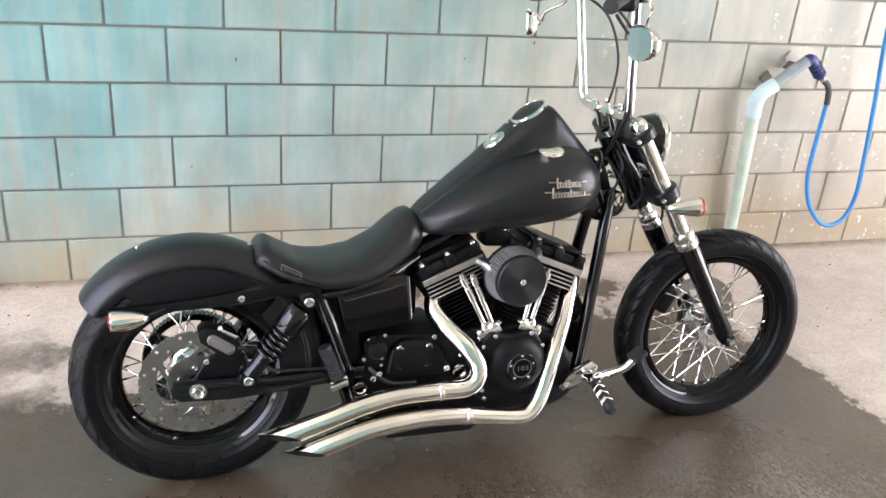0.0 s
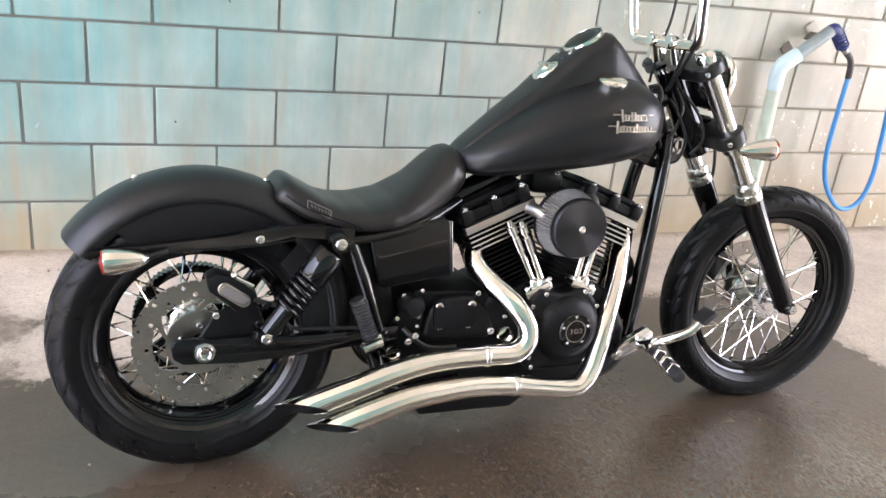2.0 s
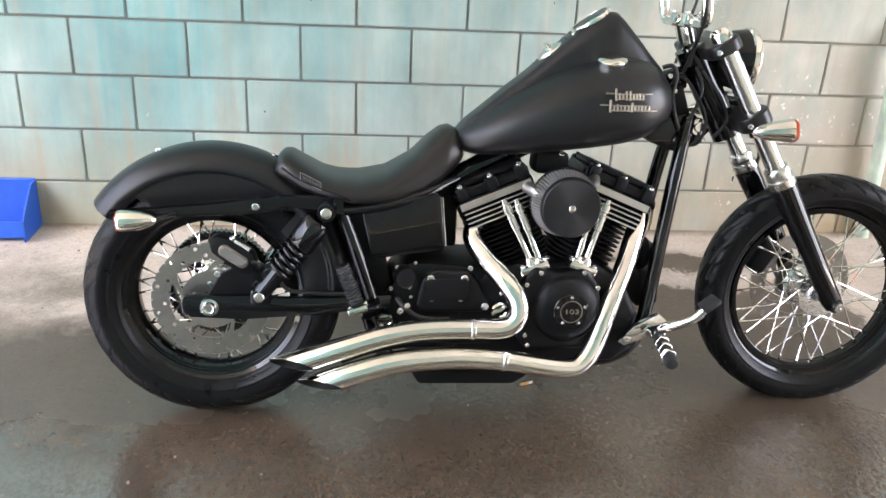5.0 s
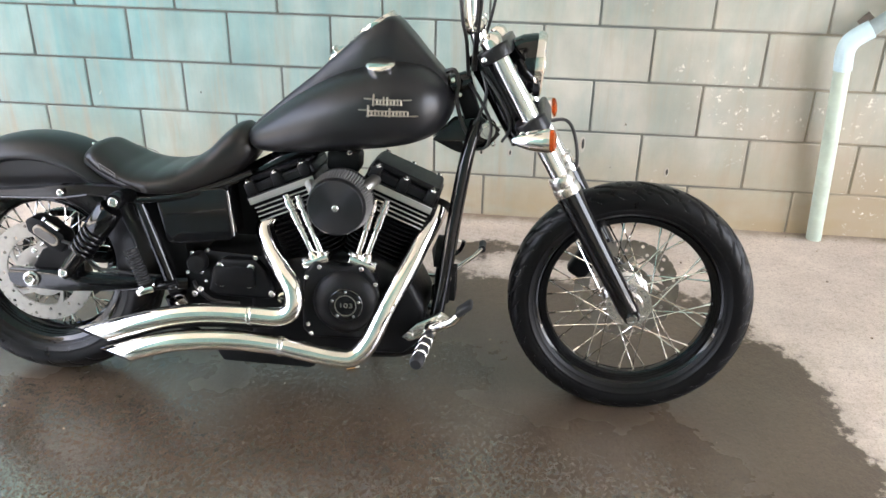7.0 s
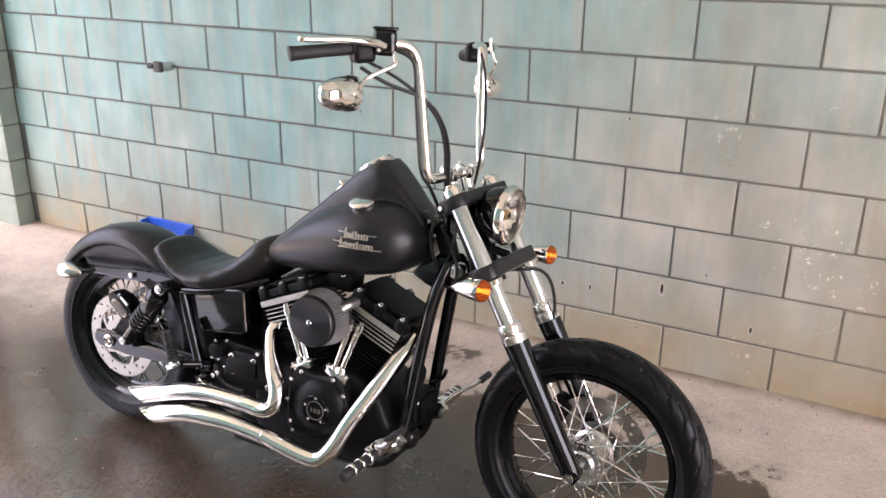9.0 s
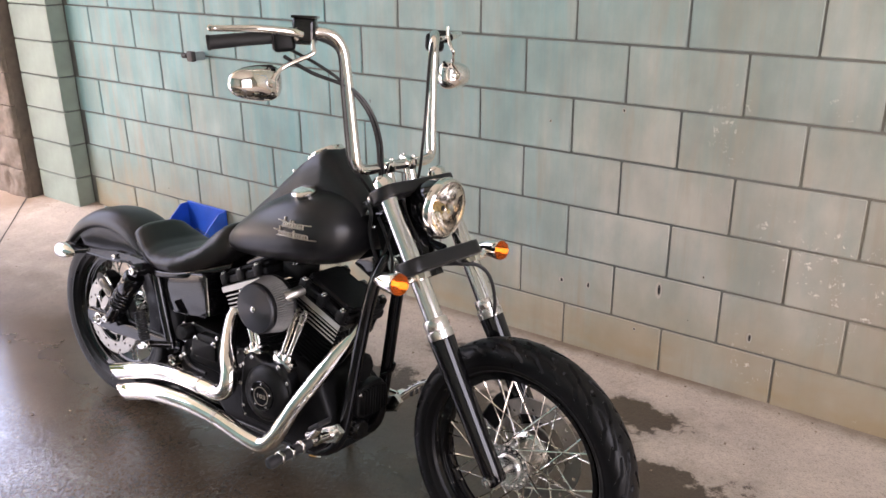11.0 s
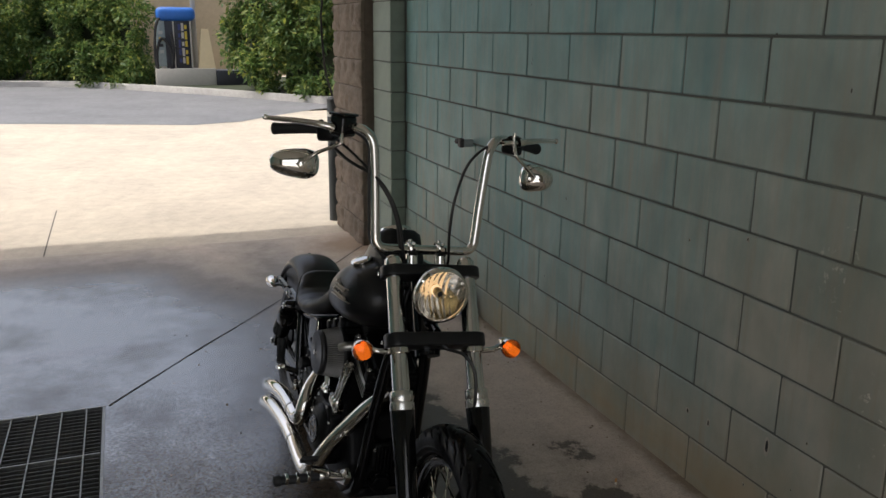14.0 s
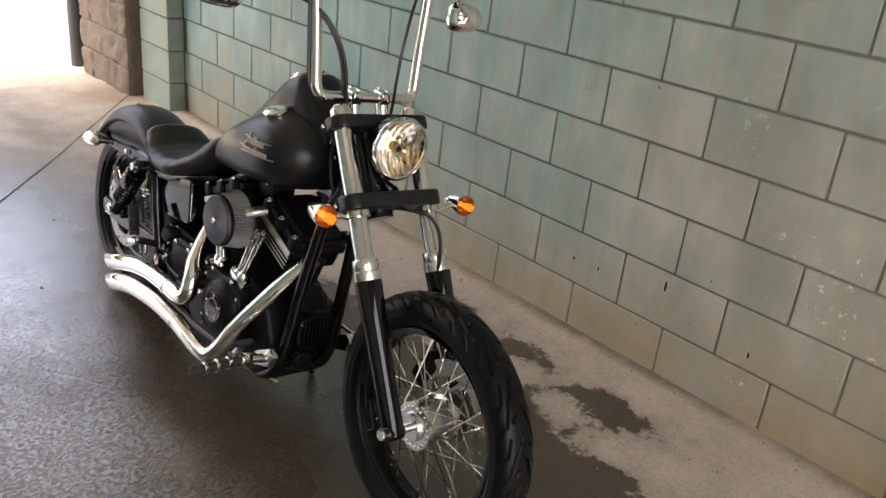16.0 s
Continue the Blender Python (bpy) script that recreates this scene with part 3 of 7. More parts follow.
def build_bollard():
    h = 1.06
    b = thing("bollard", "dark steel bollard with a pale band, beside the pier", "bollard", pose(-3.74, 2.985, 0.03))
    part("post", Geo().lathe([(0.0, 0), (0.056, 0), (0.056, h - 0.01), (0.05, h), (0.0, h)], None, 24), M_BOLLARD, b)
    part("band", Geo().lathe([(0.0575, h - 0.15), (0.0575, h - 0.11)], None, 24), M_BAND, b)
    part("cap", Geo().lathe([(0.0, h + 0.02), (0.04, h + 0.015), (0.058, h), (0.058, h - 0.03)], None, 24), M_BOLLARD, b)
    c = thing("cable", "black cable hanging from the soffit beside the pier", "cable", pose(0, 0, 0))
    part("strand", Geo().tube([(-3.56, 2.9, 4.48), (-3.56, 2.88, 2.2), (-3.58, 2.86, 1.75), (-3.66, 2.9, 1.35), (-3.76, 2.97, 1.16), (-3.745, 2.985, 1.09)], 0.009, 8), M_JOINT, c)


build_bollard()


# ---- outside ----
def ground_z(x):
    return 0.025 + 0.014 * min(5.5, max(0.0, -x - 6))


def strip(name, label, cat, x0, x1, mat, y0=-60, y1=60, lift=0.0, steps=12):
    xs = [x0 + (x1 - x0) * k / steps for k in range(steps + 1)]
    g = Geo().loft([[(x, y, ground_z(x) + lift) for y in np.linspace(y0, y1, 9)] for x in xs], False, False)
    return thing(name, label, cat, None, g, mat, "structure")


ground = strip("ground", "pale concrete ground round the wash bay", "ground", 60, -60, M_DRIVE, -80, 80, -0.09, 60)
tagged(strip("apron", "sunlit pale concrete apron outside the bay", "pavement", BAY_X0 - 0.012, -5.2, M_DRIVE, -14, 14, 0.0, 4))
strip("driveway", "sunlit pale concrete driveway", "road", -5.212, -13.2, M_DRIVE, -40, 40, 0.0, 8)
strip("entry_slab", "pale concrete outside the drive-in end of the bay", "pavement", 16, BAY_X1 + 0.012, M_DRIVE, -14, 14, -0.03, 4)
apron_line = Geo().box((1.7, 0.009, 0.004), pose(-4.07, 0.652, 0.0245, 0, 0, 0.5))
thing("apron_joint", "dark joint across the concrete apron", "joint", None, apron_line, M_CUT, "structure")


def kerb_x(y):
    return lerp([(-40, -27.0), (-8, -23.5), (-1.8, -22.0), (0.1, -21.5), (2.0, -19.4), (3.95, -16.9), (4.8, -15.4), (5.6, -14.4), (9, -12.5), (20, -9.5)], y)


def build_outside():
    # lane between the concrete and the kerb, greyed to paint in the trees' shadow
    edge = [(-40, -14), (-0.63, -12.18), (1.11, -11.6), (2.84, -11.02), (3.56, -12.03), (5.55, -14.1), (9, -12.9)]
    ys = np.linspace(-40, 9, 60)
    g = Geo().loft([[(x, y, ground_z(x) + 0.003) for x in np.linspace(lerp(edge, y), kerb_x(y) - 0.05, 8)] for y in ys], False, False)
    thing("lane", "lane along the kerb painted grey as tree shadow", "road", None, g, M_TREE_SHADE, "structure")
    ys = np.linspace(-40, 20, 90)
    rings = []
    for y in ys:
        x = kerb_x(y)
        z = ground_z(x)
        rings.append([(x + 0.02, y, z - 0.1), (x, y, z + 0.13), (x - 0.03, y, z + 0.16), (x - 0.16, y, z + 0.16), (x - 0.16, y, z - 0.1)])
    thing("kerb", "pale concrete kerb along the planting bed", "kerb", None, Geo().loft(rings), M_KERB, "structure")
    bed = Geo().loft([[(kerb_x(y) - 0.15 - d, y, ground_z(kerb_x(y)) + 0.13) for d in (0, 2, 5, 9)] for y in ys], False, False)
    thing("planting_bed", "dark soil of the planting bed behind the kerb", "soil", None, bed, M_SHADE_SOIL, "structure")


build_outside()


def leaf_cloud(spans, count, size, seed):
    """Sprays of small folded leaves round many boughs; spans are (y0, y1, depth, height)."""
    rnd = random.Random(seed)
    g = Geo()
    boughs = []
    for a, b, d, h in spans:
        for _ in range(int((b - a) * h * 8)):
            y, u = rnd.uniform(a + 0.1, b - 0.1), rnd.random() ** 0.85
            back = 0.1 + 0.55 * rnd.random() + 0.5 * u * u * d * 0.5 - 0.5 * noise.noise(Vector((y * 0.8, u * 2, seed)))
            boughs.append((Vector((kerb_x(y) - 0.25 - back, y, ground_z(-20) + 0.15 + u * h * (0.85 + 0.35 * noise.noise(Vector((y * 0.7, seed, 0)))))), rnd.uniform(0.2, 0.52)))
    each = count // len(boughs)
    for c, r in boughs:
        for _ in range(each):
            d = Vector((rnd.gauss(0.35, 0.8), rnd.gauss(0, 0.9), rnd.gauss(0.2, 0.8))).normalized()
            at = c + d * r * rnd.random() ** 0.4 * Vector((1.0, 1.0, 1.0)).length / 1.73
            s = size * rnd.uniform(0.55, 1.5)
            e = (d + Vector((rnd.gauss(0, 0.6), rnd.gauss(0, 0.6), rnd.gauss(-0.3, 0.6)))).to_track_quat("Y", "Z").to_matrix() @ Euler((0, rnd.uniform(-0.9, 0.9), 0)).to_matrix()
            pts = [(0, -1.0, 0), (0.38, 0.0, 0.12), (0, 1.0, -0.1), (-0.38, 0.0, 0.12)]
            g.put([at + e @ (Vector(p) * s) for p in pts], [(0, 1, 2), (0, 2, 3)])
    return g


def build_hedge(name, label, spans, count, seed):
    ob = thing(name, label, "hedge", pose(0, 0, 0))
    core = Geo()
    for a, b, d, h in spans:
        ys = np.linspace(a + 0.55, b - 0.45, 14)
        rings = []
        for y in ys:
            x = kerb_x(y) - 0.95
            bump = 0.75 + 0.5 * noise.noise(Vector((y * 0.9, seed, 0)))
            hh, z = h * bump * 0.8, ground_z(x) + 0.1
            rings.append([(x, y, z), (x, y, z + hh * 0.6), (x - 0.35 * d, y, z + hh), (x - d, y, z + hh), (x - d, y, z)])
        core.loft(rings)
    # near-black solid stands in for the shade behind the leaves
    part("bough_core", core, M_SHADE_SOIL, ob, "dark solid painted as the shade inside the hedge")
    tagged(part("foliage", leaf_cloud(spans, count, 0.065, seed), M_LEAF, ob, angle=180), kind="stuff")


build_hedge("hedge", "dense green hedge with yellow-green tips behind the kerb", [(-7.0, -1.0, 3.2, 2.8), (-1.4, 2.1, 2.2, 4.2)], 90000, 3)
build_hedge("hedge", "tall leafy shrub beside the vacuum island", [(3.8, 5.0, 1.4, 4.0), (4.6, 7.5, 1.8, 4.3)], 50000, 8)


def build_vacuum():
    x, z = -20.0, ground_z(-20.0)
    isl = thing("vacuum_island", "pale concrete plinth with a dark end beside the kerb", "plinth", pose(x, 3.0, z))
    part("plinth", Geo().box((1.0, 1.5, 0.60), pose(0, -0.10, 0.26), 0.02), M_OFFWHITE, isl)
    part("dark_end", Geo().box((0.9, 0.95, 0.55), pose(0.1, 1.13, 0.235), 0.02), M_SIGNDARK, isl)
    v = thing("vacuum_machine", "blue-topped coin vacuum machine on the plinth", "vacuum", pose(x, 2.72, z + 0.56))
    part("cabinet", Geo().box((0.55, 0.66, 1.22), pose(0, 0.05, 0.61), 0.03), M_SIGNDARK, v)
    part("lid", Geo().box((0.8, 0.96, 0.34), pose(0, 0.02, 1.36), 0.13, 4), M_LID, v, "rounded blue lid")
    part("side_panel", Geo().box((0.2, 0.22, 1.15), pose(0.2, -0.38, 0.62), 0.02), M_PIPE_GREY, v, "grey coin panel")
    part("sign_panel", Geo().box((0.02, 0.34, 1.16), pose(0.285, 0.16, 0.61), 0.004), M_SIGNDARK, v)
    for k, (yy, w, c) in enumerate(((0.08, 0.06, M_NAVY), (0.16, 0.06, M_OFFWHITE), (0.24, 0.06, M_YELLOW))):
        for q in range(5):
            part("sign_bar", Geo().box((0.008, w, 0.10 + 0.05 * ((q + k) % 3)), pose(0.3, yy, 0.2 + 0.21 * q), 0.002, 1), c, v)
    for q in range(4):
        part("coin_plate", Geo().box((0.01, 0.1, 0.08), pose(0.305, -0.38, 0.42 + 0.16 * q), 0.003, 1), (M_BAND, M_SIGNDARK, M_YELLOW, M_BAND)[q], v)
    part("vacuum_hose", Geo().tube([(0.32, -0.36, 1.3), (0.4, -0.5, 1.0), (0.42, -0.55, 0.2), (0.42, -0.42, -0.22), (0.45, -0.25, -0.3), (0.45, -0.13, 0.1), (0.42, -0.16, 0.5), (0.4, -0.36, 0.75), (0.42, -0.5, 0.4), (0.46, -0.48, -0.1), (0.46, -0.3, -0.26), (0.44, -0.1, 0.3), (0.36, -0.12, 0.9)], 0.034, 8), M_JOINT, v)
    for yy in (-0.06, 0.36):
        part("edge_strip", Geo().box((0.03, 0.035, 1.18), pose(0.285, yy, 0.61), 0.004, 1), M_OFFWHITE, v, "pale edge strip")
    p = thing("pole", "pale square steel pole beside the vacuum machine", "pole", pose(x - 0.1, 3.2, z + 0.56), Geo().box((0.12, 0.12, 3.2), pose(0, 0, 1.6), 0.01), M_OFFWHITE)
    s = thing("sandwich_board", "small cream folding board on the plinth", "board", pose(x + 0.25, 3.44, z + 0.56))
    for sgn in (-1, 1):
        part("leaf_board", Geo().put([(0.02 * sgn, -0.09, 1.0), (0.02 * sgn, 0.09, 1.0), (0.16 * sgn, 0.21, 0.0), (0.16 * sgn, -0.21, 0.0), (0.0, -0.09, 1.0), (0.0, 0.09, 1.0), (0.13 * sgn, 0.21, 0.0), (0.13 * sgn, -0.21, 0.0)], [(0, 1, 2, 3), (7, 6, 5, 4), (0, 4, 5, 1), (2, 6, 7, 3), (1, 5, 6, 2), (0, 3, 7, 4)]), M_CREAM, s)
    f = thing("boundary_wall", "tan rendered boundary wall with a yellow capping", "wall", pose(-26.5, 2.5, ground_z(-26)))
    part("panel", Geo().box((0.2, 16, 2.6), pose(0, 0, 1.3), 0.02), M_TAN, f)
    part("capping", Geo().box((0.26, 16, 0.22), pose(0, 0, 2.7), 0.03), M_YELLOW, f)


build_vacuum()


# ---- wall fittings ----
def build_wash_pipe():
    ob = thing("wash_pipe", "weathered pale green plastic pipe holding a wash lance on the wall", "pipe", pose(-0.012, 0.072, 0))
    part("riser", Geo().tube([(2.392, 3.025, 0.04), (2.364, 3.003, 0.40), (2.338, 2.988, 0.76)], 0.029, 20, 1), M_PVC, ob)
    part("elbow", Geo().tube([(2.341, 2.99, 0.735), (2.334, 2.983, 0.80), (2.345, 2.978, 0.838), (2.375, 2.972, 0.866), (2.40, 2.968, 0.884)], 0.0325, 20, 5), M_PVC_ELBOW, ob, "pale blue plastic elbow")
    part("lance_sleeve", Geo().tube([(2.38, 2.97, 0.868), (2.45, 2.962, 0.93), (2.525, 2.955, 0.992)], 0.026, 18, 1), M_PIPE_GREY, ob, "grey sleeve")
    # two bent straps that clip the lance to the wall
    for x, z, lit in ((2.525, 0.978, M_PVC_STRAP), (2.42, 0.885, M_RUST)):
        part("bracket", Geo().box((0.075, 0.004, 0.05), pose(x, 3.054, z, 0, 42, 0), 0.0015, 1), lit, ob, "bent steel strap on the wall")
        part("strap_lip", Geo().box((0.004, 0.075, 0.045), pose(x - 0.026, 3.018, z - 0.022, 0, 42, 0), 0.0015, 1), M_RUST, ob)
    h = thing("wash_lance", "navy grip of a pressure lance stuck in the pipe", "lance", pose(-0.012, 0.072, 0))
    part("grip", Geo().tube([(2.505, 2.957, 0.976), (2.535, 2.954, 0.997), (2.557, 2.952, 0.985), (2.615, 2.948, 0.925)], [0.024, 0.027, 0.026, 0.020], 14, 5), M_NAVY, h)
    for k in range(5):
        part("grip_rib", Geo().lathe([(0.021, -0.004), (0.029, 0), (0.021, 0.004)], along((2.562 + 0.0105 * k, 2.951, 0.979 - 0.011 * k), (0.7, 0, -0.72)), 14), M_NAVY, h)
    part("collar", Geo().lathe([(0.012, 0), (0.015, 0.004), (0.015, 0.02), (0.012, 0.024)], along((2.615, 2.948, 0.925), (0.7, 0, -0.72)), 14), M_GALV, h)
    g = thing("hose", "bright blue pressure hose looping down from the lance", "hose", pose(-0.012, 0.072, 0))
    part("sleeve", Geo().tube([(2.63, 2.948, 0.91), (2.662, 2.948, 0.885), (2.678, 2.948, 0.85), (2.684, 2.949, 0.80)], 0.0135, 12), M_HOSE_DARK, g, "dark strain relief")
    part("line", Geo().tube([(2.684, 2.949, 0.81), (2.683, 2.95, 0.65), (2.69, 2.952, 0.465), (2.735, 2.953, 0.325), (2.825, 2.953, 0.22), (2.905, 2.953, 0.195), (2.975, 2.953, 0.24),
                             (3.003, 2.953, 0.35), (2.992, 2.953, 0.50), (2.955, 2.953, 0.80), (2.905, 2.953, 1.15), (2.88, 2.955, 1.7), (2.88, 2.96, 2.7), (2.88, 2.96, 4.46)], 0.0108, 12, 8), M_HOSE, g)


build_wash_pipe()


def build_stub():
    ob = thing("pipe_stub", "short grey capped pipe stub sticking out of the wall", "pipe stub", pose(-1.02, WALL_Y, 1.045))
    part("stub", Geo().lathe([(0.0, 0.0), (0.022, 0.0), (0.022, 0.06), (0.0, 0.06)], along((0, 0, 0), (-0.1, -1, 0)), 20), M_PIPE_GREY, ob)
    part("clip", Geo().box((0.05, 0.026, 0.05), pose(-0.008, -0.066, 0.002, 0, 0, -6), 0.006), M_HOSE_DARK, ob)
    part("nozzle", Geo().lathe([(0.0, 0), (0.012, 0), (0.014, 0.03), (0.0, 0.03)], along((-0.034, -0.07, 0.004), (-1, 0, 0)), 12), M_HOSE_DARK, ob)


build_stub()


def build_scoop():
    """An open blue plastic hopper that stands against the wall."""
    ob = thing("blue_scoop", "bright blue plastic scoop lying against the foot of the wall", "scoop", pose(-1.115, 3.035, floor_z(-1.1, 3.03)))
    g = Geo()
    w, d, t = 0.158, 0.085, 0.005
    prof = [(-d, 0.08), (-d, 0.02), (-d + 0.03, 0.0), (d - 0.01, 0.0), (d, 0.02), (d, 0.185)]
    inner = [(-d + t, 0.08), (-d + t, 0.025), (-d + 0.035, t), (d - 0.015, t), (d - t, 0.025), (d - t, 0.185)]
    loop = prof + inner[::-1]
    g.loft([[(x, y, z) for y, z in loop] for x in (-w, -w + 0.1, 0.0, w - 0.1, w)])
    side = [(-d, 0.0), (d, 0.0), (d, 0.185), (d - 0.05, 0.185), (-d + 0.03, 0.11), (-d, 0.08)]
    for x in (-w, w):
        g.put([(x + s, y, z) for s in (-0.003, 0.003) for y, z in side], [tuple(range(5, -1, -1)), tuple(range(6, 12))] + [(k, (k + 1) % 6, 6 + (k + 1) % 6, 6 + k) for k in range(6)])
    part("shell", g, M_BLUE, ob)
    part("rim", Geo().tube([(-w, d, 0.187), (w, d, 0.187)], 0.006, 8, 1), M_BLUE, ob)


build_scoop()


def build_butts():
    for x, y, rz in ((0.752, 2.036, 20), (0.985, 2.885, -35)):
        b = thing("cigarette_butt", "trodden cigarette butt on the concrete", "cigarette butt", pose(x, y, floor_z(x, y) + 0.0045, 0, 0, rz))
        part("filter", Geo().lathe([(0, -0.026), (0.0042, -0.026), (0.0042, 0.0), (0, 0)], along((0, 0, 0), (1, 0, 0)), 10), M_BUTT, b)
        part("stub", Geo().lathe([(0, 0.0), (0.0040, 0.0), (0.0034, 0.013), (0, 0.014)], along((0, 0, 0), (1, 0, 0)), 10), M_PAPER, b)
    rnd = random.Random(5)
    g = Geo()
    for _ in range(150):
        x = rnd.uniform(-3.0, 3.0)
        y = WALL_Y - 0.02 - rnd.random() ** 2.2 * 1.8
        s = rnd.uniform(0.0012, 0.0042)
        g.box((s * 2, s * 1.5, s), pose(x, y, floor_z(x, y) + s / 2, 0, 0, rnd.uniform(0, 180)))
    thing("grit", "grit and crumbs along the foot of the wall", "grit", None, g, M_GRIT, "stuff")


build_butts()

# ---- motorcycle materials ----
M_RUBBER = worn("tyre_rubber", (0.0042, 0.0042, 0.0046), 0.36, scale=30, vary=0.3, bump=0.22, bump_scale=500, rough_vary=0.16, spec=0.22)
M_SATIN = worn("satin_black_paint", (0.0105, 0.0105, 0.0115), 0.34, scale=12, vary=0.15, rough_vary=0.03, bump=0.02, bump_scale=900, spec=0.42)
M_GLOSS = worn("gloss_black_enamel", (0.004, 0.004, 0.0045), 0.07, scale=20, vary=0.2, rough_vary=0.035)
M_POWDER = worn("black_powder_coat", (0.0055, 0.0055, 0.006), 0.44, scale=60, vary=0.25, bump=0.3, bump_scale=700, spec=0.2)
M_DARK = worn("dark_metal", (0.004, 0.004, 0.004), 0.55, scale=40, vary=0.3, spec=0.2)
M_CHROME = worn("chrome", (0.86, 0.83, 0.78), 0.06, 1.0, scale=15, vary=0.03, rough_vary=0.03)
M_POLISH = worn("polished_aluminium", (0.72, 0.71, 0.69), 0.18, 1.0, scale=40, vary=0.08, rough_vary=0.06)
M_TUBE = worn("fork_tube_steel", (0.86, 0.85, 0.83), 0.14, 1.0, scale=30, vary=0.02, rough_vary=0.015)
M_COLLAR = worn("satin_collar", (0.78, 0.76, 0.72), 0.27, 1.0, scale=30, vary=0.04, rough_vary=0.04)
M_FIN = worn("black_fin", (0.004, 0.004, 0.0042), 0.55, scale=60, vary=0.3, spec=0.08)
M_STEEL = worn("brake_disc_steel", (0.36, 0.34, 0.31), 0.34, 1.0, scale=70, vary=0.12, rough_vary=0.08)
M_FINEDGE = worn("machined_fin_edge", (0.50, 0.485, 0.455), 0.38, 1.0, scale=60, vary=0.1)
M_LEATHER = worn("black_leather", (0.012, 0.0105, 0.010), 0.34, scale=50, vary=0.08, bump=0.04, bump_scale=420, rough_vary=0.015, spec=0.42)
M_GRIP = worn("rubber_grip", (0.014, 0.014, 0.015), 0.6, scale=60, bump=0.3)
M_FILTER = worn("filter_mesh", (0.24, 0.235, 0.23), 0.5, 0.4, scale=200, vary=0.3, bump=0.3)
M_AMBER = material("amber_lens", (0.46, 0.095, 0.010), 0.18)
_a = M_AMBER.node_tree.nodes["Principled BSDF"]
_a.inputs["Transmission Weight"].default_value, _a.inputs["IOR"].default_value = 0.6, 1.3
M_REDLENS = worn("red_lens", (0.30, 0.02, 0.015), 0.15, scale=40)
M_GLASS = material("clear_glass", (1, 1, 1), 0.02)
_g = M_GLASS.node_tree.nodes["Principled BSDF"]
_g.inputs["Transmission Weight"].default_value, _g.inputs["IOR"].default_value = 1.0, 1.2
M_MIRROR = worn("mirror_glass", (0.75, 0.8, 0.83), 0.02, 1.0, scale=10, vary=0.02, rough_vary=0.01)
M_BULB = worn("bulb_shield", (0.55, 0.42, 0.2), 0.2, 0.8, scale=60)
M_CABLE = worn("black_cable", (0.012, 0.012, 0.012), 0.4, scale=60)
M_CAP = worn("radial_brushed_black", (0.045, 0.045, 0.048), 0.34, 0.8, scale=60, vary=0.04)
_c = Nodes(M_CAP)
_tan = _c.add("Tangent")
_tan.direction_type, _tan.axis = "RADIAL", "Z"
_c.link(_tan.outputs[0], _c.b.inputs["Tangent"])
_c.b.inputs["Anisotropic"].default_value = 0.92
M_GLOW = material("lit_bulb", (1.0, 0.5, 0.1), 0.3)
_e = M_GLOW.node_tree.nodes["Principled BSDF"]
_e.inputs["Emission Color"].default_value, _e.inputs["Emission Strength"].default_value = (1.0, 0.44, 0.09, 1), 1.3
M_FILAMENT = material("headlight_bulb", (1.0, 0.8, 0.5), 0.3)
_h = M_FILAMENT.node_tree.nodes["Principled BSDF"]
_h.inputs["Emission Color"].default_value, _h.inputs["Emission Strength"].default_value = (1.0, 0.68, 0.36, 1), 0.8
M_REFLECT = worn("headlight_reflector", (0.72, 0.69, 0.64), 0.13, 1.0, scale=40, vary=0.03, rough_vary=0.03)
M_HUB = worn("polished_hub", (0.86, 0.85, 0.83), 0.22, 1.0, scale=60, vary=0.06, rough_vary=0.06)
M_TAG = worn("grey_tag", (0.14, 0.135, 0.13), 0.5, scale=90)
M_BADGE = worn("satin_nickel_badge", (0.42, 0.38, 0.32), 0.38, 1.0, scale=90, vary=0.1)
M_DIAL = worn("dark_dial", (0.03, 0.032, 0.035), 0.3, scale=60)
M_STICKER = worn("pale_sticker", (0.62, 0.55, 0.44), 0.6, scale=90)

# ---- motorcycle ----
# its own axes: x to the front, y to its left side, z up; the rear tyre stands at the origin
BIKE_M = Matrix.Translation((-0.1142, 1.927, 0.003)) @ Matrix.Rotation(radians(1.24), 4, "Z") @ Matrix.Rotation(radians(-7.69), 4, "X") @ Matrix.Scale(0.9974, 4)
bike = thing("motorcycle", "satin black cruiser motorcycle with chrome exhausts and tall handlebars", "motorcycle", BIKE_M)

FORK_TOP, AXLE = Vector((1.255, 0, 0.997)), Vector((1.648, 0, 0.324))
FORK_DIR = (AXLE - FORK_TOP).normalized()
STEER = Matrix.Translation((1.205, 0.010, 0.99)) @ Matrix.Rotation(radians(-3.0), 4, (-FORK_DIR)) @ Matrix.Translation((-1.205, 0, -0.99))


def fork_at(z, y=0.0, ahead=0.0):
    """A point of the fork's line at the height z; ahead: across the line, to the front."""
    p = FORK_TOP + FORK_DIR * ((FORK_TOP.z - z) / -FORK_DIR.z)
    return p + Vector((-FORK_DIR.z, 0, FORK_DIR.x)) * ahead + Vector((0, y, 0))


_bolt = Geo().lathe([(0.0, 0.0), (1.0, 0.0), (1.0, 0.45), (0.85, 0.62), (0.5, 0.66), (0.45, 0.35), (0.0, 0.35)], None, 12).mesh("bolt", M_POLISH)
_bolt_black = Geo().lathe([(0.0, 0.0), (1.0, 0.0), (1.0, 0.45), (0.85, 0.62), (0.5, 0.66), (0.45, 0.35), (0.0, 0.35)], None, 12).mesh("bolt", M_GLOSS)


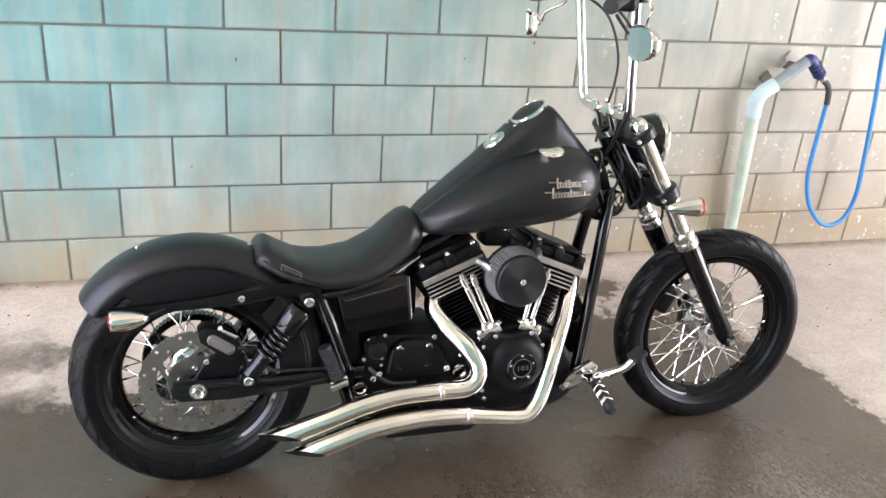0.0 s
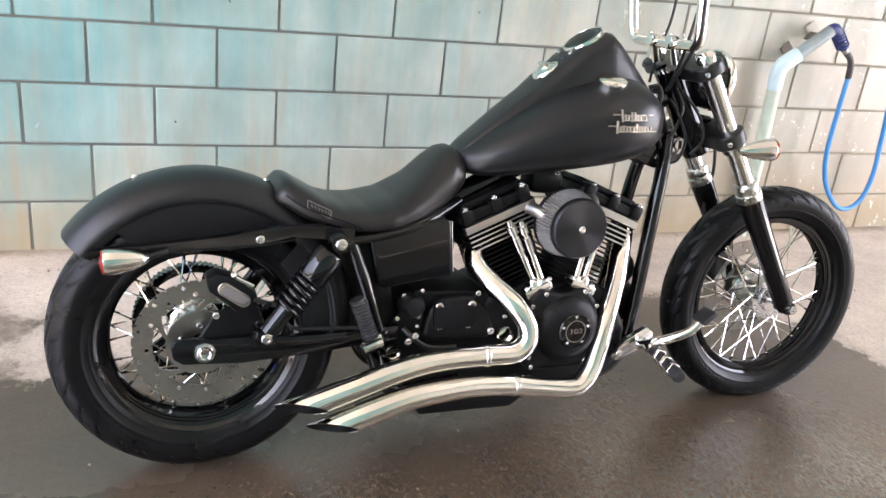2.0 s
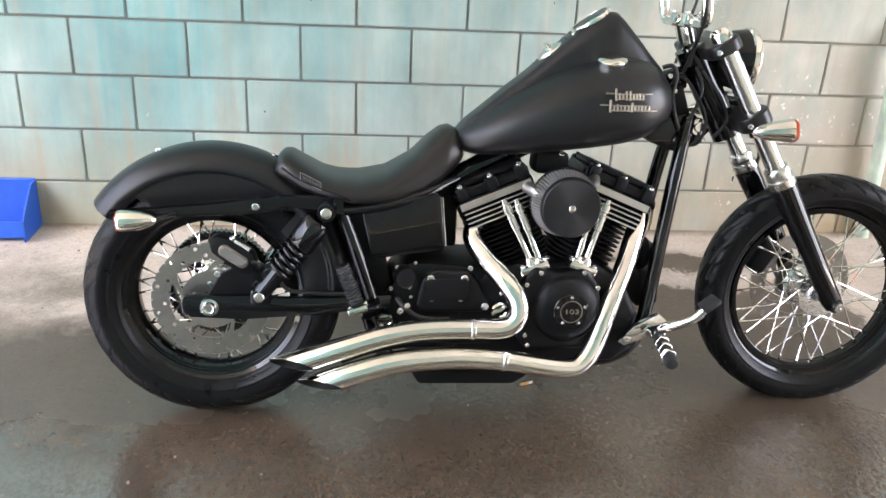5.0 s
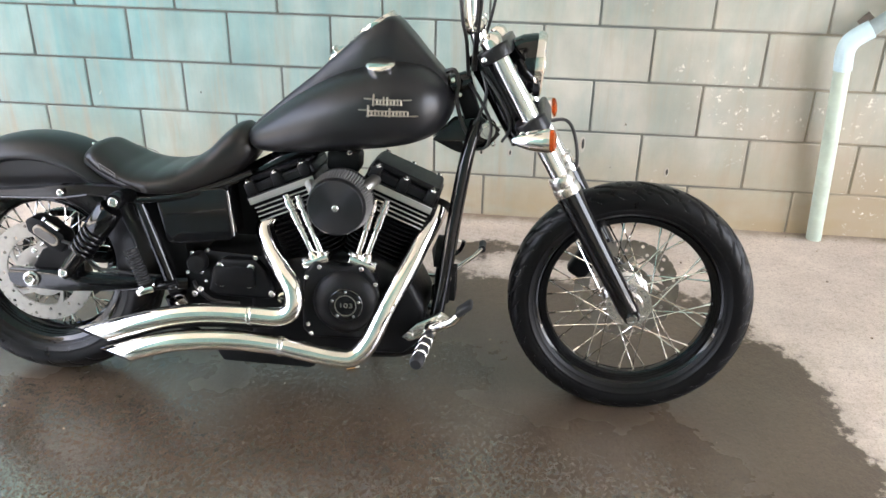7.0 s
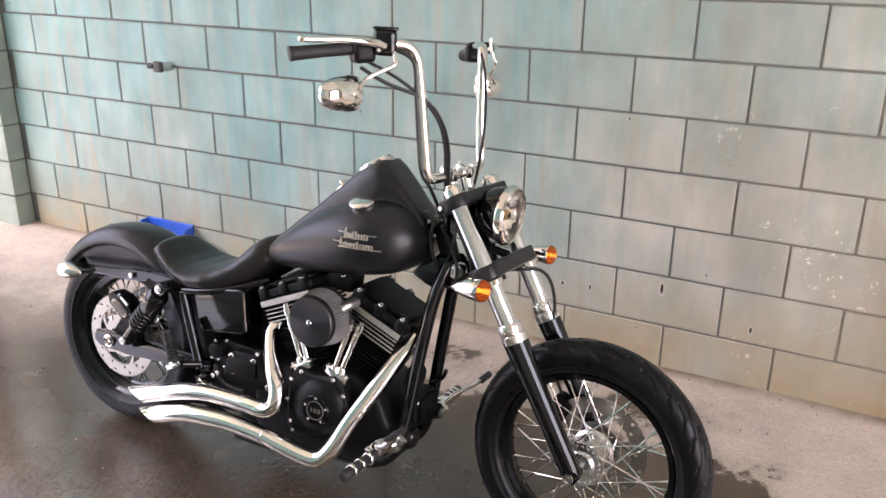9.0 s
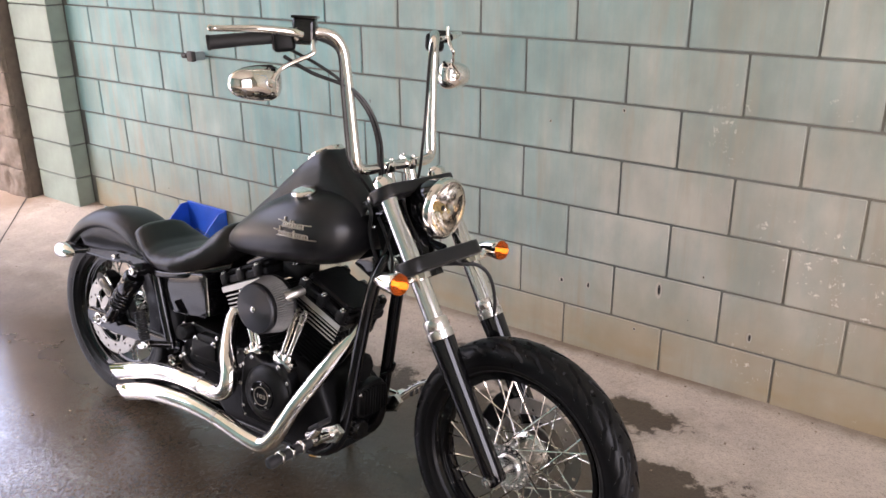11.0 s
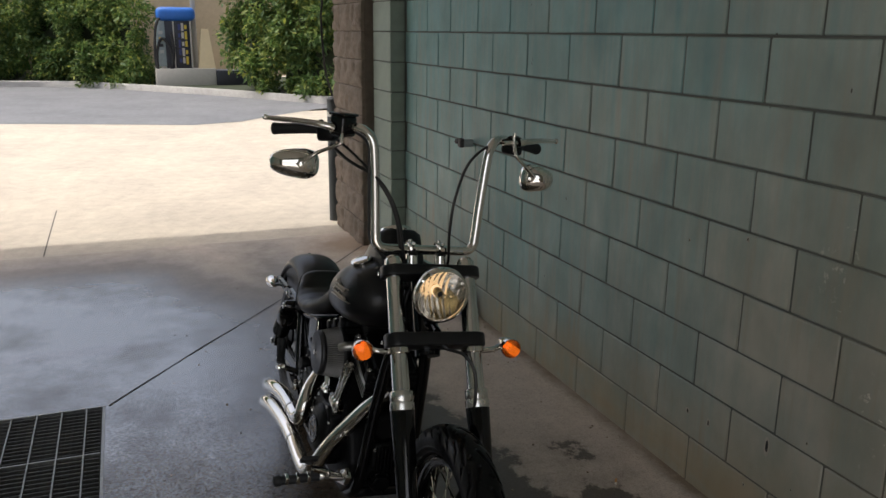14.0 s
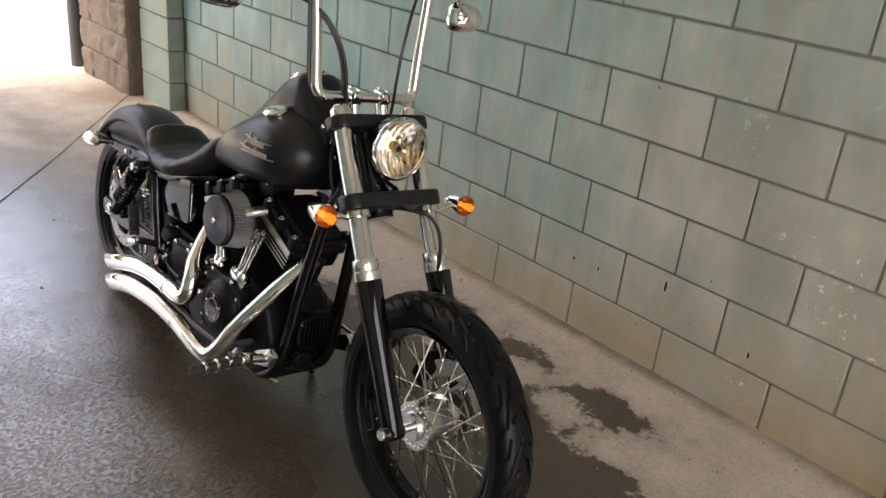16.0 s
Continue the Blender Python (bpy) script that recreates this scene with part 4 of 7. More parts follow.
def bolt(parent, p, n=(0, -1, 0), r=0.008, m=None, black=False):
    mm = along(p, n) @ Matrix.Diagonal((r, r, r, 1))
    return part("bolt", _bolt_black if black else _bolt, None, parent, m=(m @ mm) if m else mm)


# ---- wheels ----
def tyre_mesh(big, width, bead, rim_half, repeats):
    """A road tyre turned round y, its tread cut by kinked grooves, rings and raised marks on the sidewall."""
    nseg, half = 660, width / 2
    shoulder = bead + (big - bead) * 0.46
    sect = []
    for a in np.linspace(-90, 90, 89):
        s, c = math.sin(radians(a)), math.cos(radians(a))
        sect.append((half * math.copysign(abs(s) ** 0.95, s), shoulder + (big - shoulder) * abs(c) ** 0.86, a))
    low = []
    for u in np.linspace(0.06, 1.0, 16):
        y = half * (1 - 0.05 * u) - (half - rim_half) * u ** 2.6 * 0.95
        r = shoulder - (shoulder - bead + 0.004) * u
        ridge = 0.0016 if 0.40 < u < 0.50 or 0.80 < u < 0.90 else 0.0
        low.append((y + ridge, r, 95))
    low = low[::-1]
    sect = [(-y, r, -95) for y, r, _ in low] + sect + [(y, r, 95) for y, r, _ in reversed(low)]
    ys, rs, an = (np.array(c) for c in zip(*sect))
    arc = np.sign(an) * np.abs(np.radians(an)) * (half * 0.5 + (big - shoulder) * 0.5)
    th = np.arange(nseg) * 2 * np.pi / nseg
    step = 2 * np.pi * big / repeats
    A, T = np.meshgrid(arc, th * big)
    edge = float(np.radians(78) * (half * 0.5 + (big - shoulder) * 0.5))
    lines = [[(0.06, 0.00), (0.26, 0.34), (0.36, 0.40), (0.58, 0.86)], [(0.50, 0.10), (0.64, 0.42), (0.74, 0.46), (0.99, 0.66)], [(0.70, 0.86), (0.80, 0.98), (0.99, 1.12)], [(0.22, 0.72), (0.27, 0.78), (0.32, 0.76)]]
    depth = np.zeros_like(A)
    for side in (-1, 1):
        for line in lines:
            for (u0, s0), (u1, s1) in zip(line, line[1:]):
                p0, p1 = np.array([u0 * edge, s0 * step]), np.array([u1 * edge, s1 * step])
                d = p1 - p0
                U = side * A
                base = T + (0.5 * step if side > 0 else 0.0)
                for wrap in (0.0, 1.0):
                    V = np.mod(base, step) + wrap * step
                    t = np.clip(((U - p0[0]) * d[0] + (V - p0[1]) * d[1]) / (d @ d), 0, 1)
                    gap = np.hypot(U - p0[0] - t * d[0], V - p0[1] - t * d[1])
                    depth = np.maximum(depth, np.clip((0.0043 - gap) / 0.0012, 0, 1) * 0.0068)
    depth[:, np.abs(an) > 84] = 0.0
    R = rs[None, :] - depth
    Y = np.repeat(ys[None, :], nseg, 0)
    # raised marks in two arcs of the sidewall
    mark = (np.sin(th * 90) > 0.1) & (np.sin(th * 38 + 1) > -0.6) & ((np.mod(th, np.pi) > 0.4) & (np.mod(th, np.pi) < 1.1))
    wide = (np.abs(an) == 95) & (rs > bead + (shoulder - bead) * 0.62) & (rs < bead + (shoulder - bead) * 0.86)
    Y += np.outer(mark, wide) * np.sign(an)[None, :] * 0.0009
    n = len(sect)
    verts = np.stack([R * np.sin(th)[:, None], Y, R * np.cos(th)[:, None]], -1).reshape(-1, 3)
    faces = [(i * n + j, i * n + j + 1, ((i + 1) % nseg) * n + j + 1, ((i + 1) % nseg) * n + j) for i in range(nseg) for j in range(n - 1)]
    return Geo().put(verts.tolist(), faces).mesh("tyre", M_RUBBER, 45)


Y_AXIS = along((0, 0, 0), (0, 1, 0))


def turned(profile, seg=64):
    """Profile of (radius, y) turned round the y axis."""
    return Geo().lathe(profile, Y_AXIS, seg)


def disc_mesh(name, r0, r1, t, sectors, hole, mat):
    """A brake disc with real drilled holes, round the y axis."""
    g, k = Geo(), 16
    for s in range(sectors):
        a0, a1 = 2 * math.pi * s / sectors, 2 * math.pi * (s + 1) / sectors
        rc, ac = r0 + (r1 - r0) * (0.28, 0.72, 0.5)[s % 3], (a0 + a1) / 2
        outer, inner = [], []
        for q in range(k):
            e = 2 * math.pi * (q + 0.5) / k
            u, v = math.cos(e), math.sin(e)
            m = max(abs(u), abs(v))
            outer.append(((r0 + r1) / 2 + (r1 - r0) / 2 * u / m, ac + (a1 - a0) / 2 * v / m))
            h = hole if s % 3 < 2 else 0.0008
            inner.append((rc + h * u, ac + h * v / rc))
        for side in (-1, 1):
            base = [(r * math.cos(a), side * t / 2, r * math.sin(a)) for r, a in outer + inner]
            g.put(base, [(q, (q + 1) % k, k + (q + 1) % k, k + q) for q in range(k)])
        g.put([(r * math.cos(a), y, r * math.sin(a)) for y in (-t / 2, t / 2) for r, a in inner], [(q, (q + 1) % k, k + (q + 1) % k, k + q) for q in range(k)])
    g.lathe([(r1, -t / 2), (r1, t / 2)], Y_AXIS, sectors)
    g.lathe([(r0, -t / 2), (r0, t / 2)], Y_AXIS, sectors)
    me = g.mesh(name, mat, 30)
    bm = bmesh.new()
    bm.from_mesh(me)
    bmesh.ops.remove_doubles(bm, verts=bm.verts, dist=2e-5)
    bm.to_mesh(me)
    bm.free()
    me.set_sharp_from_angle(angle=radians(30))
    return me


def build_wheel(name, label, m, big, width, bead, rim_half, well, hub_r, hub_half, pitch, disc_y, disc_r, spokes):
    prof = [(bead + 0.006, rim_half + 0.004), (bead + 0.006, rim_half), (bead - 0.004, rim_half - 0.003), (bead - 0.010, rim_half - 0.010), (bead - 0.016, rim_half - 0.012),
            (bead - 0.0165, rim_half * 0.80), (bead - 0.0205, rim_half * 0.785), (bead - 0.021, rim_half * 0.66), (bead - 0.025, rim_half * 0.645), (bead - 0.0255, rim_half * 0.56), (bead - 0.0295, rim_half * 0.545), (well + 0.006, rim_half * 0.30), (well, rim_half * 0.22), (well - 0.001, 0.0)]
    loop = prof + [(r, -y) for r, y in reversed(prof[:-1])]
    rim = part(name, turned([(r + 0.004 if 0 < i < len(loop) - 1 else r, y) for i, (r, y) in enumerate(loop)], 96).lathe([(r, y) for r, y in loop], Y_AXIS, 96), M_GLOSS, bike, label, m)
    part("tyre", tyre_mesh(big, width, bead, rim_half, pitch), None, rim, "black rubber tyre with slanting tread grooves")
    hub = turned([(0.0, -hub_half - 0.012), (hub_r * 0.55, -hub_half - 0.012), (hub_r * 0.62, -hub_half), (hub_r, -hub_half), (hub_r, -hub_half + 0.008), (hub_r * 0.86, -hub_half + 0.013), (hub_r * 0.82, 0),
                  (hub_r * 0.86, hub_half - 0.013), (hub_r, hub_half - 0.008), (hub_r, hub_half), (hub_r * 0.62, hub_half), (hub_r * 0.55, hub_half + 0.012), (0.0, hub_half + 0.012)], 40)
    part("hub", hub, M_HUB, rim, "polished wheel hub")
    for k in range(20):
        a = 2 * math.pi * k / 20
        for s in (-1, 1):
            part("hub_rivet", _bolt, None, rim, m=along((hub_r * 0.84 * math.cos(a), s * (hub_half + 0.0005), hub_r * 0.84 * math.sin(a)), (0, s, 0)) @ Matrix.Diagonal((0.0035, 0.0035, 0.005, 1)))
    for s in (-1, 1):
        for lead in (-1, 1):
            a = lead * radians(62)
            p0 = Vector((hub_r * 0.93 * math.sin(a), s * (hub_half - 0.004 - 0.003 * lead), hub_r * 0.93 * math.cos(a)))
            e = lead * radians(8)
            p1 = Vector(((well + 0.002) * math.sin(e), s * 0.006, (well + 0.002) * math.cos(e)))
            p2 = p0.lerp(p1, 0.90)
            me = Geo().tube([p0, p2], 0.0021, 6, 1).tube([p2, p1], [0.0036, 0.0030], 6, 1).mesh("spoke", M_CHROME)
            for k in range(spokes // 4):
                turn = 360 / (spokes / 4) * k + (360 / spokes if s > 0 else 0) + (180 / (spokes / 4) * 0.5 if lead > 0 else 0)
                part("spoke", me, None, rim, m=Matrix.Rotation(radians(turn), 4, "Y"))
    d = part("brake_disc", disc_mesh("brake_disc", disc_r - 0.044, disc_r, 0.005, 36, 0.0050, M_STEEL), None, rim, "drilled steel brake disc", pose(0, disc_y, 0))
    arms = Geo()
    s = -1 if disc_y < 0 else 1
    for k in range(5):
        a, b = radians(72 * k), radians(72 * k + 26)
        poly = []
        for q in range(7):
            t = q / 6
            poly.append(((disc_r - 0.041) * (1 - t) + hub_r * 0.95 * t, a + (b - a) * t * 1.3))
        left = [((r) * math.cos(u - 0.07), r * math.sin(u - 0.07)) for r, u in poly]
        right = [((r) * math.cos(u + 0.08 + 0.1 * (1 - i / 6) ** 4), r * math.sin(u + 0.08 + 0.1 * (1 - i / 6) ** 4)) for i, (r, u) in enumerate(poly)]
        rings = [[(l[0], -0.003, l[1]), (l[0], 0.003, l[1]), (q[0], 0.003, q[1]), (q[0], -0.003, q[1])] for l, q in zip(left, right)]
        arms.loft(rings)
    arms.lathe([(hub_r * 0.36, -0.004), (hub_r * 1.2, -0.004), (hub_r * 1.2, 0.004), (hub_r * 0.36, 0.004), (hub_r * 0.36, -0.004)], Y_AXIS, 32)
    part("disc_carrier", arms, M_STEEL, rim, m=pose(0, disc_y - s * 0.002, 0))
    for k in range(5):
        a = radians(72 * k + 20)
        part("bolt", _bolt, None, rim, m=along((0.042 * math.cos(a), disc_y + s * 0.003, 0.042 * math.sin(a)), (0, s, 0)) @ Matrix.Diagonal((0.008, 0.008, 0.009, 1)))
    return rim


rear_wheel = build_wheel("rear_wheel", "gloss black laced rear wheel", pose(0.013, 0, 0.333), 0.320, 0.146, 0.226, 0.056, 0.188, 0.062, 0.05, 15, -0.068, 0.146, 40)
build_wheel("front_wheel", "gloss black laced front wheel", STEER @ Matrix.Translation(AXLE), 0.331, 0.104, 0.254, 0.034, 0.222, 0.061, 0.050, 17, 0.072, 0.146, 40)


def build_pulley(rim):
    """The black belt pulley on the far side of the rear wheel."""
    teeth = []
    for k in range(280):
        a = 2 * math.pi * k / 280
        r = 0.138 + (0.003 if k % 4 < 2 else 0.0)
        teeth.append((r * math.cos(a), r * math.sin(a)))
    g = Geo().loft([[(x, y, z) for x, z in teeth] for y in (0.070, 0.102)], True, False)
    g.lathe([(0.138, 0.070), (0.120, 0.072), (0.118, 0.086), (0.138, 0.102)], Y_AXIS, 64)
    part("belt_pulley", g, M_GLOSS, rim, "gloss black belt pulley", angle=25)
    for k in range(5):
        a = radians(72 * k)
        arm = Geo().box((0.085, 0.012, 0.03), Matrix.Rotation(a, 4, "Y") @ pose(0.082, 0.079, 0), 0.004)
        part("pulley_arm", arm, M_GLOSS, rim)


build_pulley(rear_wheel)


# ---- body ----
def tank_ring(x, top, bot, hw, n=44, e=0.78):
    zc = bot + 0.47 * (top - bot)
    ring = []
    for k in range(n):
        a = 2 * math.pi * k / n
        c, s = math.cos(a), math.sin(a)
        y = hw * math.copysign(abs(c) ** e, c)
        z = zc + (top - zc if s > 0 else zc - bot) * math.copysign(abs(s) ** (0.86 if s > 0 else 0.7), s)
        ring.append((x, y, z))
    return ring


TANK = [(0.612, 0.752, 0.727, 0.030), (0.622, 0.762, 0.712, 0.062), (0.645, 0.780, 0.702, 0.090), (0.68, 0.806, 0.699, 0.112), (0.73, 0.842, 0.701, 0.134), (0.80, 0.886, 0.706, 0.156),
        (0.87, 0.920, 0.713, 0.172), (0.94, 0.944, 0.721, 0.181), (1.00, 0.956, 0.729, 0.183), (1.05, 0.953, 0.739, 0.176), (1.09, 0.940, 0.754, 0.160), (1.12, 0.918, 0.774, 0.136),
        (1.14, 0.893, 0.797, 0.106), (1.151, 0.868, 0.822, 0.066), (1.155, 0.852, 0.838, 0.030)]


def build_tank():
    xs = np.linspace(0, 1, 64)
    cols = [np.array([r[k] for r in TANK]) for k in range(4)]
    u = np.linspace(0, 1, len(TANK))
    fine = [[float(np.interp(s, u, c)) for c in cols] for s in xs]
    for _ in range(3):
        fine = [fine[0]] + [[0.25 * a + 0.5 * b + 0.25 * c for a, b, c in zip(fine[i - 1], fine[i], fine[i + 1])] for i in range(1, len(fine) - 1)] + [fine[-1]]
    tank = part("fuel_tank", Geo().loft([tank_ring(*r) for r in fine]), M_SATIN, bike, "satin black teardrop fuel tank", angle=70)
    # centre console that carries the dial
    top = [(0.60, 0.735), (0.64, 0.783), (0.68, 0.815), (0.73, 0.857), (0.80, 0.912), (0.838, 0.948), (0.87, 0.974), (0.912, 1.012), (0.955, 1.043), (0.985, 1.056), (1.0, 1.056), (1.02, 1.040), (1.05, 1.008), (1.09, 0.962), (1.125, 0.925), (1.14, 0.905)]
    half = [(0.60, 0.045), (0.72, 0.055), (0.85, 0.064), (0.93, 0.074), (1.0, 0.074), (1.06, 0.066), (1.14, 0.055)]
    rings = []
    for x in np.linspace(0.605, 1.137, 56):
        t, h, base = lerp(top, x), lerp(half, x), lerp([(r[0], r[1]) for r in TANK], x) - 0.035
        ring = [(x, -h - 0.006, base), (x, -h - 0.004, max(base, base + (t - base) * 0.35)), (x, -h, base + (t - base) * 0.66), (x, -h * 0.88, base + (t - base) * 0.9), (x, -h * 0.6, t - 0.002), (x, -h * 0.25, t), ]
        ring += [(a, -b, c) for a, b, c in reversed(ring)]
        rings.append(ring)
    con = part("console", Geo().loft(rings), M_SATIN, tank, "satin black dash console", angle=50)
    n = Vector((-0.56, 0, 0.83))
    sp = Vector((0.948, 0, 1.035))
    part("speedometer", Geo().lathe([(0.056, -0.016), (0.056, -0.002), (0.054, 0.004), (0.049, 0.005), (0.047, 0.001)], along(sp, n), 40), M_CHROME, tank, "chrome speedometer bezel")
    part("dial", Geo().lathe([(0.0, 0.001), (0.048, 0.001)], along(sp, n), 40), M_DIAL, tank)
    for k in range(21):
        a = radians(-40 + 13 * k)
        part("dial_mark", Geo().box((0.008, 0.0016, 0.0008), along(sp, n) @ Matrix.Rotation(a, 4, "Z") @ pose(0.039, 0, 0.002)), M_BADGE, tank)
    part("needle", Geo().box((0.04, 0.002, 0.001), along(sp, n) @ Matrix.Rotation(radians(200), 4, "Z") @ pose(0.015, 0, 0.003)), M_REDLENS, tank)
    part("dial_glass", Geo().lathe([(0.0, 0.0045), (0.048, 0.0042)], along(sp, n), 40), M_GLASS, tank).visible_shadow = False
    ig = Vector((0.852, 0, 0.955))
    ignition = Geo().lathe([(0.0, 0.014), (0.016, 0.014), (0.020, 0.010), (0.034, 0.006), (0.038, 0.0), (0.038, -0.01)], along(ig, n), 28)
    ignition.box((0.038, 0.010, 0.012), along(ig, n) @ pose(0, 0, 0.018), 0.003)
    part("ignition_switch", ignition, M_CHROME, tank, "chrome ignition switch")
    for y in (-0.028, 0.028):
        bolt(tank, (0.90, y, 0.999), n, 0.006)
    for y in (-0.016, 0.0, 0.016):
        part("warning_light", Geo().box((0.012, 0.009, 0.003), along((0.885, y, 0.987), n), 0.001), M_DIAL, tank)
    for s in (-1, 1):
        cn = Vector((-0.05, s * 0.35, 0.93))
        cp = Vector((0.976, s * 0.108, 0.934))
        cap = Geo().lathe([(0.034, -0.012), (0.035, 0.004), (0.0365, 0.007), (0.0365, 0.012), (0.033, 0.0155), (0.020, 0.0175), (0.0, 0.018)], along(cp, cn), 40)
        part("filler_cap", cap, M_CHROME, tank, "chrome filler cap")
        # tank badge: two rows of plain uneven strokes joined by a bar
        badge, rnd = Geo(), random.Random(12)
        for row, (z0, x0, x1, hgt, cells) in enumerate(((0.862, 0.966, 1.040, 0.017, 9), (0.836, 0.953, 1.056, 0.017, 12))):
            for q in range(cells):
                x = x0 + (x1 - x0) * (q + 0.5) / cells
                tall = 1.75 if q == 0 else rnd.choice((0.8, 0.9, 1.0, 1.35))
                badge_box(badge, s, x, z0 + 0.3 * (tall - 1) * hgt, (x1 - x0) / cells * rnd.uniform(0.50, 0.66), hgt * tall)
            badge_box(badge, s, x0 - 0.010, z0 + 0.006, 0.020, 0.0035)
            badge_box(badge, s, x1 + 0.010, z0 + (0.006 if row == 0 else -0.006), 0.022, 0.0035)
            badge_box(badge, s, (x0 + x1) / 2, z0 - 0.0055, x1 - x0, 0.0032)
            badge_box(badge, s, (x0 + x1) / 2, z0 + 0.0055, (x1 - x0) * 0.9, 0.0030)
        part("badge", badge, M_BADGE, tank, "nickel badge of two rows of plain strokes")
    return tank


def tank_side(x, z):
    """The tank's half width at a height."""
    cols = list(zip(*TANK))
    top, bot, hw = (float(np.interp(x, cols[0], cols[k])) for k in (1, 2, 3))
    zc = bot + 0.47 * (top - bot)
    s = max(-0.999, min(0.999, (z - zc) / ((top - zc) if z > zc else (zc - bot))))
    s = math.copysign(abs(s) ** (1 / (0.86 if s > 0 else 0.7)), s)
    return hw * math.sqrt(max(0.0, 1 - s * s)) ** 0.78


def badge_box(g, side, x, z, w, h):
    p = Vector((x, side * tank_side(x, z), z))
    q = Vector((x + 0.004, side * tank_side(x + 0.004, z), z)) - p
    r = Vector((x, side * tank_side(x, z + 0.004), z + 0.004)) - p
    q.normalize(), r.normalize()
    n = q.cross(r) * (1 if side < 0 else -1)
    m = Matrix((( *q,), (*r,), (*n,))).transposed().to_4x4()
    g.box((w, h, 0.006), Matrix.Translation(p + n * 0.002) @ m @ Matrix.Shear("XZ", 4, (0, 0)), 0.0012, 1)


build_tank()


def build_seat():
    top = [(0.155, 0.668), (0.163, 0.688), (0.178, 0.702), (0.195, 0.703), (0.233, 0.682), (0.273, 0.659), (0.313, 0.648), (0.368, 0.646), (0.436, 0.660), (0.503, 0.700), (0.545, 0.741), (0.575, 0.764), (0.597, 0.770), (0.618, 0.760), (0.632, 0.735), (0.637, 0.708)]
    bot = [(0.155, 0.650), (0.19, 0.630), (0.227, 0.610), (0.27, 0.600), (0.343, 0.584), (0.391, 0.584), (0.455, 0.588), (0.52, 0.602), (0.57, 0.628), (0.61, 0.660), (0.637, 0.695)]
    half = [(0.155, 0.074), (0.165, 0.092), (0.19, 0.106), (0.24, 0.124), (0.30, 0.142), (0.36, 0.150), (0.42, 0.146), (0.48, 0.128), (0.54, 0.106), (0.59, 0.090), (0.62, 0.074), (0.632, 0.054), (0.637, 0.027)]
    dish = [(0.155, 0.0), (0.22, 0.002), (0.35, 0.003), (0.45, 0.002), (0.55, -0.003), (0.637, 0.0)]
    rings = []
    for x in np.linspace(0.155, 0.637, 64):
        t, b, h, d = lerp(top, x), lerp(bot, x), lerp(half, x), lerp(dish, x)
        ring = []
        for k in range(40):
            a = 2 * math.pi * k / 40
            c, s = math.cos(a), math.sin(a)
            y = h * math.copysign(abs(c) ** 0.72, c)
            mid = b + 0.42 * (t - b)
            z = mid + ((t - mid) if s > 0 else (mid - b)) * math.copysign(abs(s) ** (0.92 if s > 0 else 0.5), s)
            if s > 0:
                z -= d * max(0.0, 1 - (y / (h * 0.98 + 1e-6)) ** 2) ** 2 * 0.7 * min(1.0, max(0.0, (x - 0.17) / 0.06))
            ring.append((x, y, z))
        rings.append(ring)
    seat = part("seat", Geo().loft(rings), M_LEATHER, bike, "black leather solo seat", Matrix.Translation((0.022, 0, 0)) @ Matrix.Diagonal((0.968, 1, 1, 1)), angle=75)
    # stitched seam and the small side tag
    for s in (-1, 1):
        part("seam", Geo().tube([(0.176, s * 0.102, 0.672), (0.21, s * 0.116, 0.650), (0.26, s * 0.134, 0.632), (0.32, s * 0.1475, 0.614), (0.345, s * 0.151, 0.602)], 0.0018, 6), M_DARK, seat)
        t = Geo()
        c0, c1 = Vector((0.222, s * 0.1205, 0.655)), Vector((0.272, s * 0.137, 0.634))
        t.tube([c0 + Vector((0, 0, 0.009)), c1 + Vector((0, 0, 0.009))], 0.0011, 5, 1).tube([c0 - Vector((0, 0, 0.009)), c1 - Vector((0, 0, 0.009))], 0.0011, 5, 1)
        for p in (c0, c1):
            t.tube([p + Vector((0, 0, 0.009)), p - Vector((0, 0, 0.009))], 0.0011, 5, 1)
        for k in range(6):
            p = c0.lerp(c1, 0.14 + 0.145 * k)
            t.tube([p + Vector((0, s * 0.001, 0.004)), p + Vector((0.004, s * 0.001, -0.004))], 0.0011, 5, 1)
        part("tag", t, M_TAG, seat, "small outlined tag of plain strokes")


build_seat()


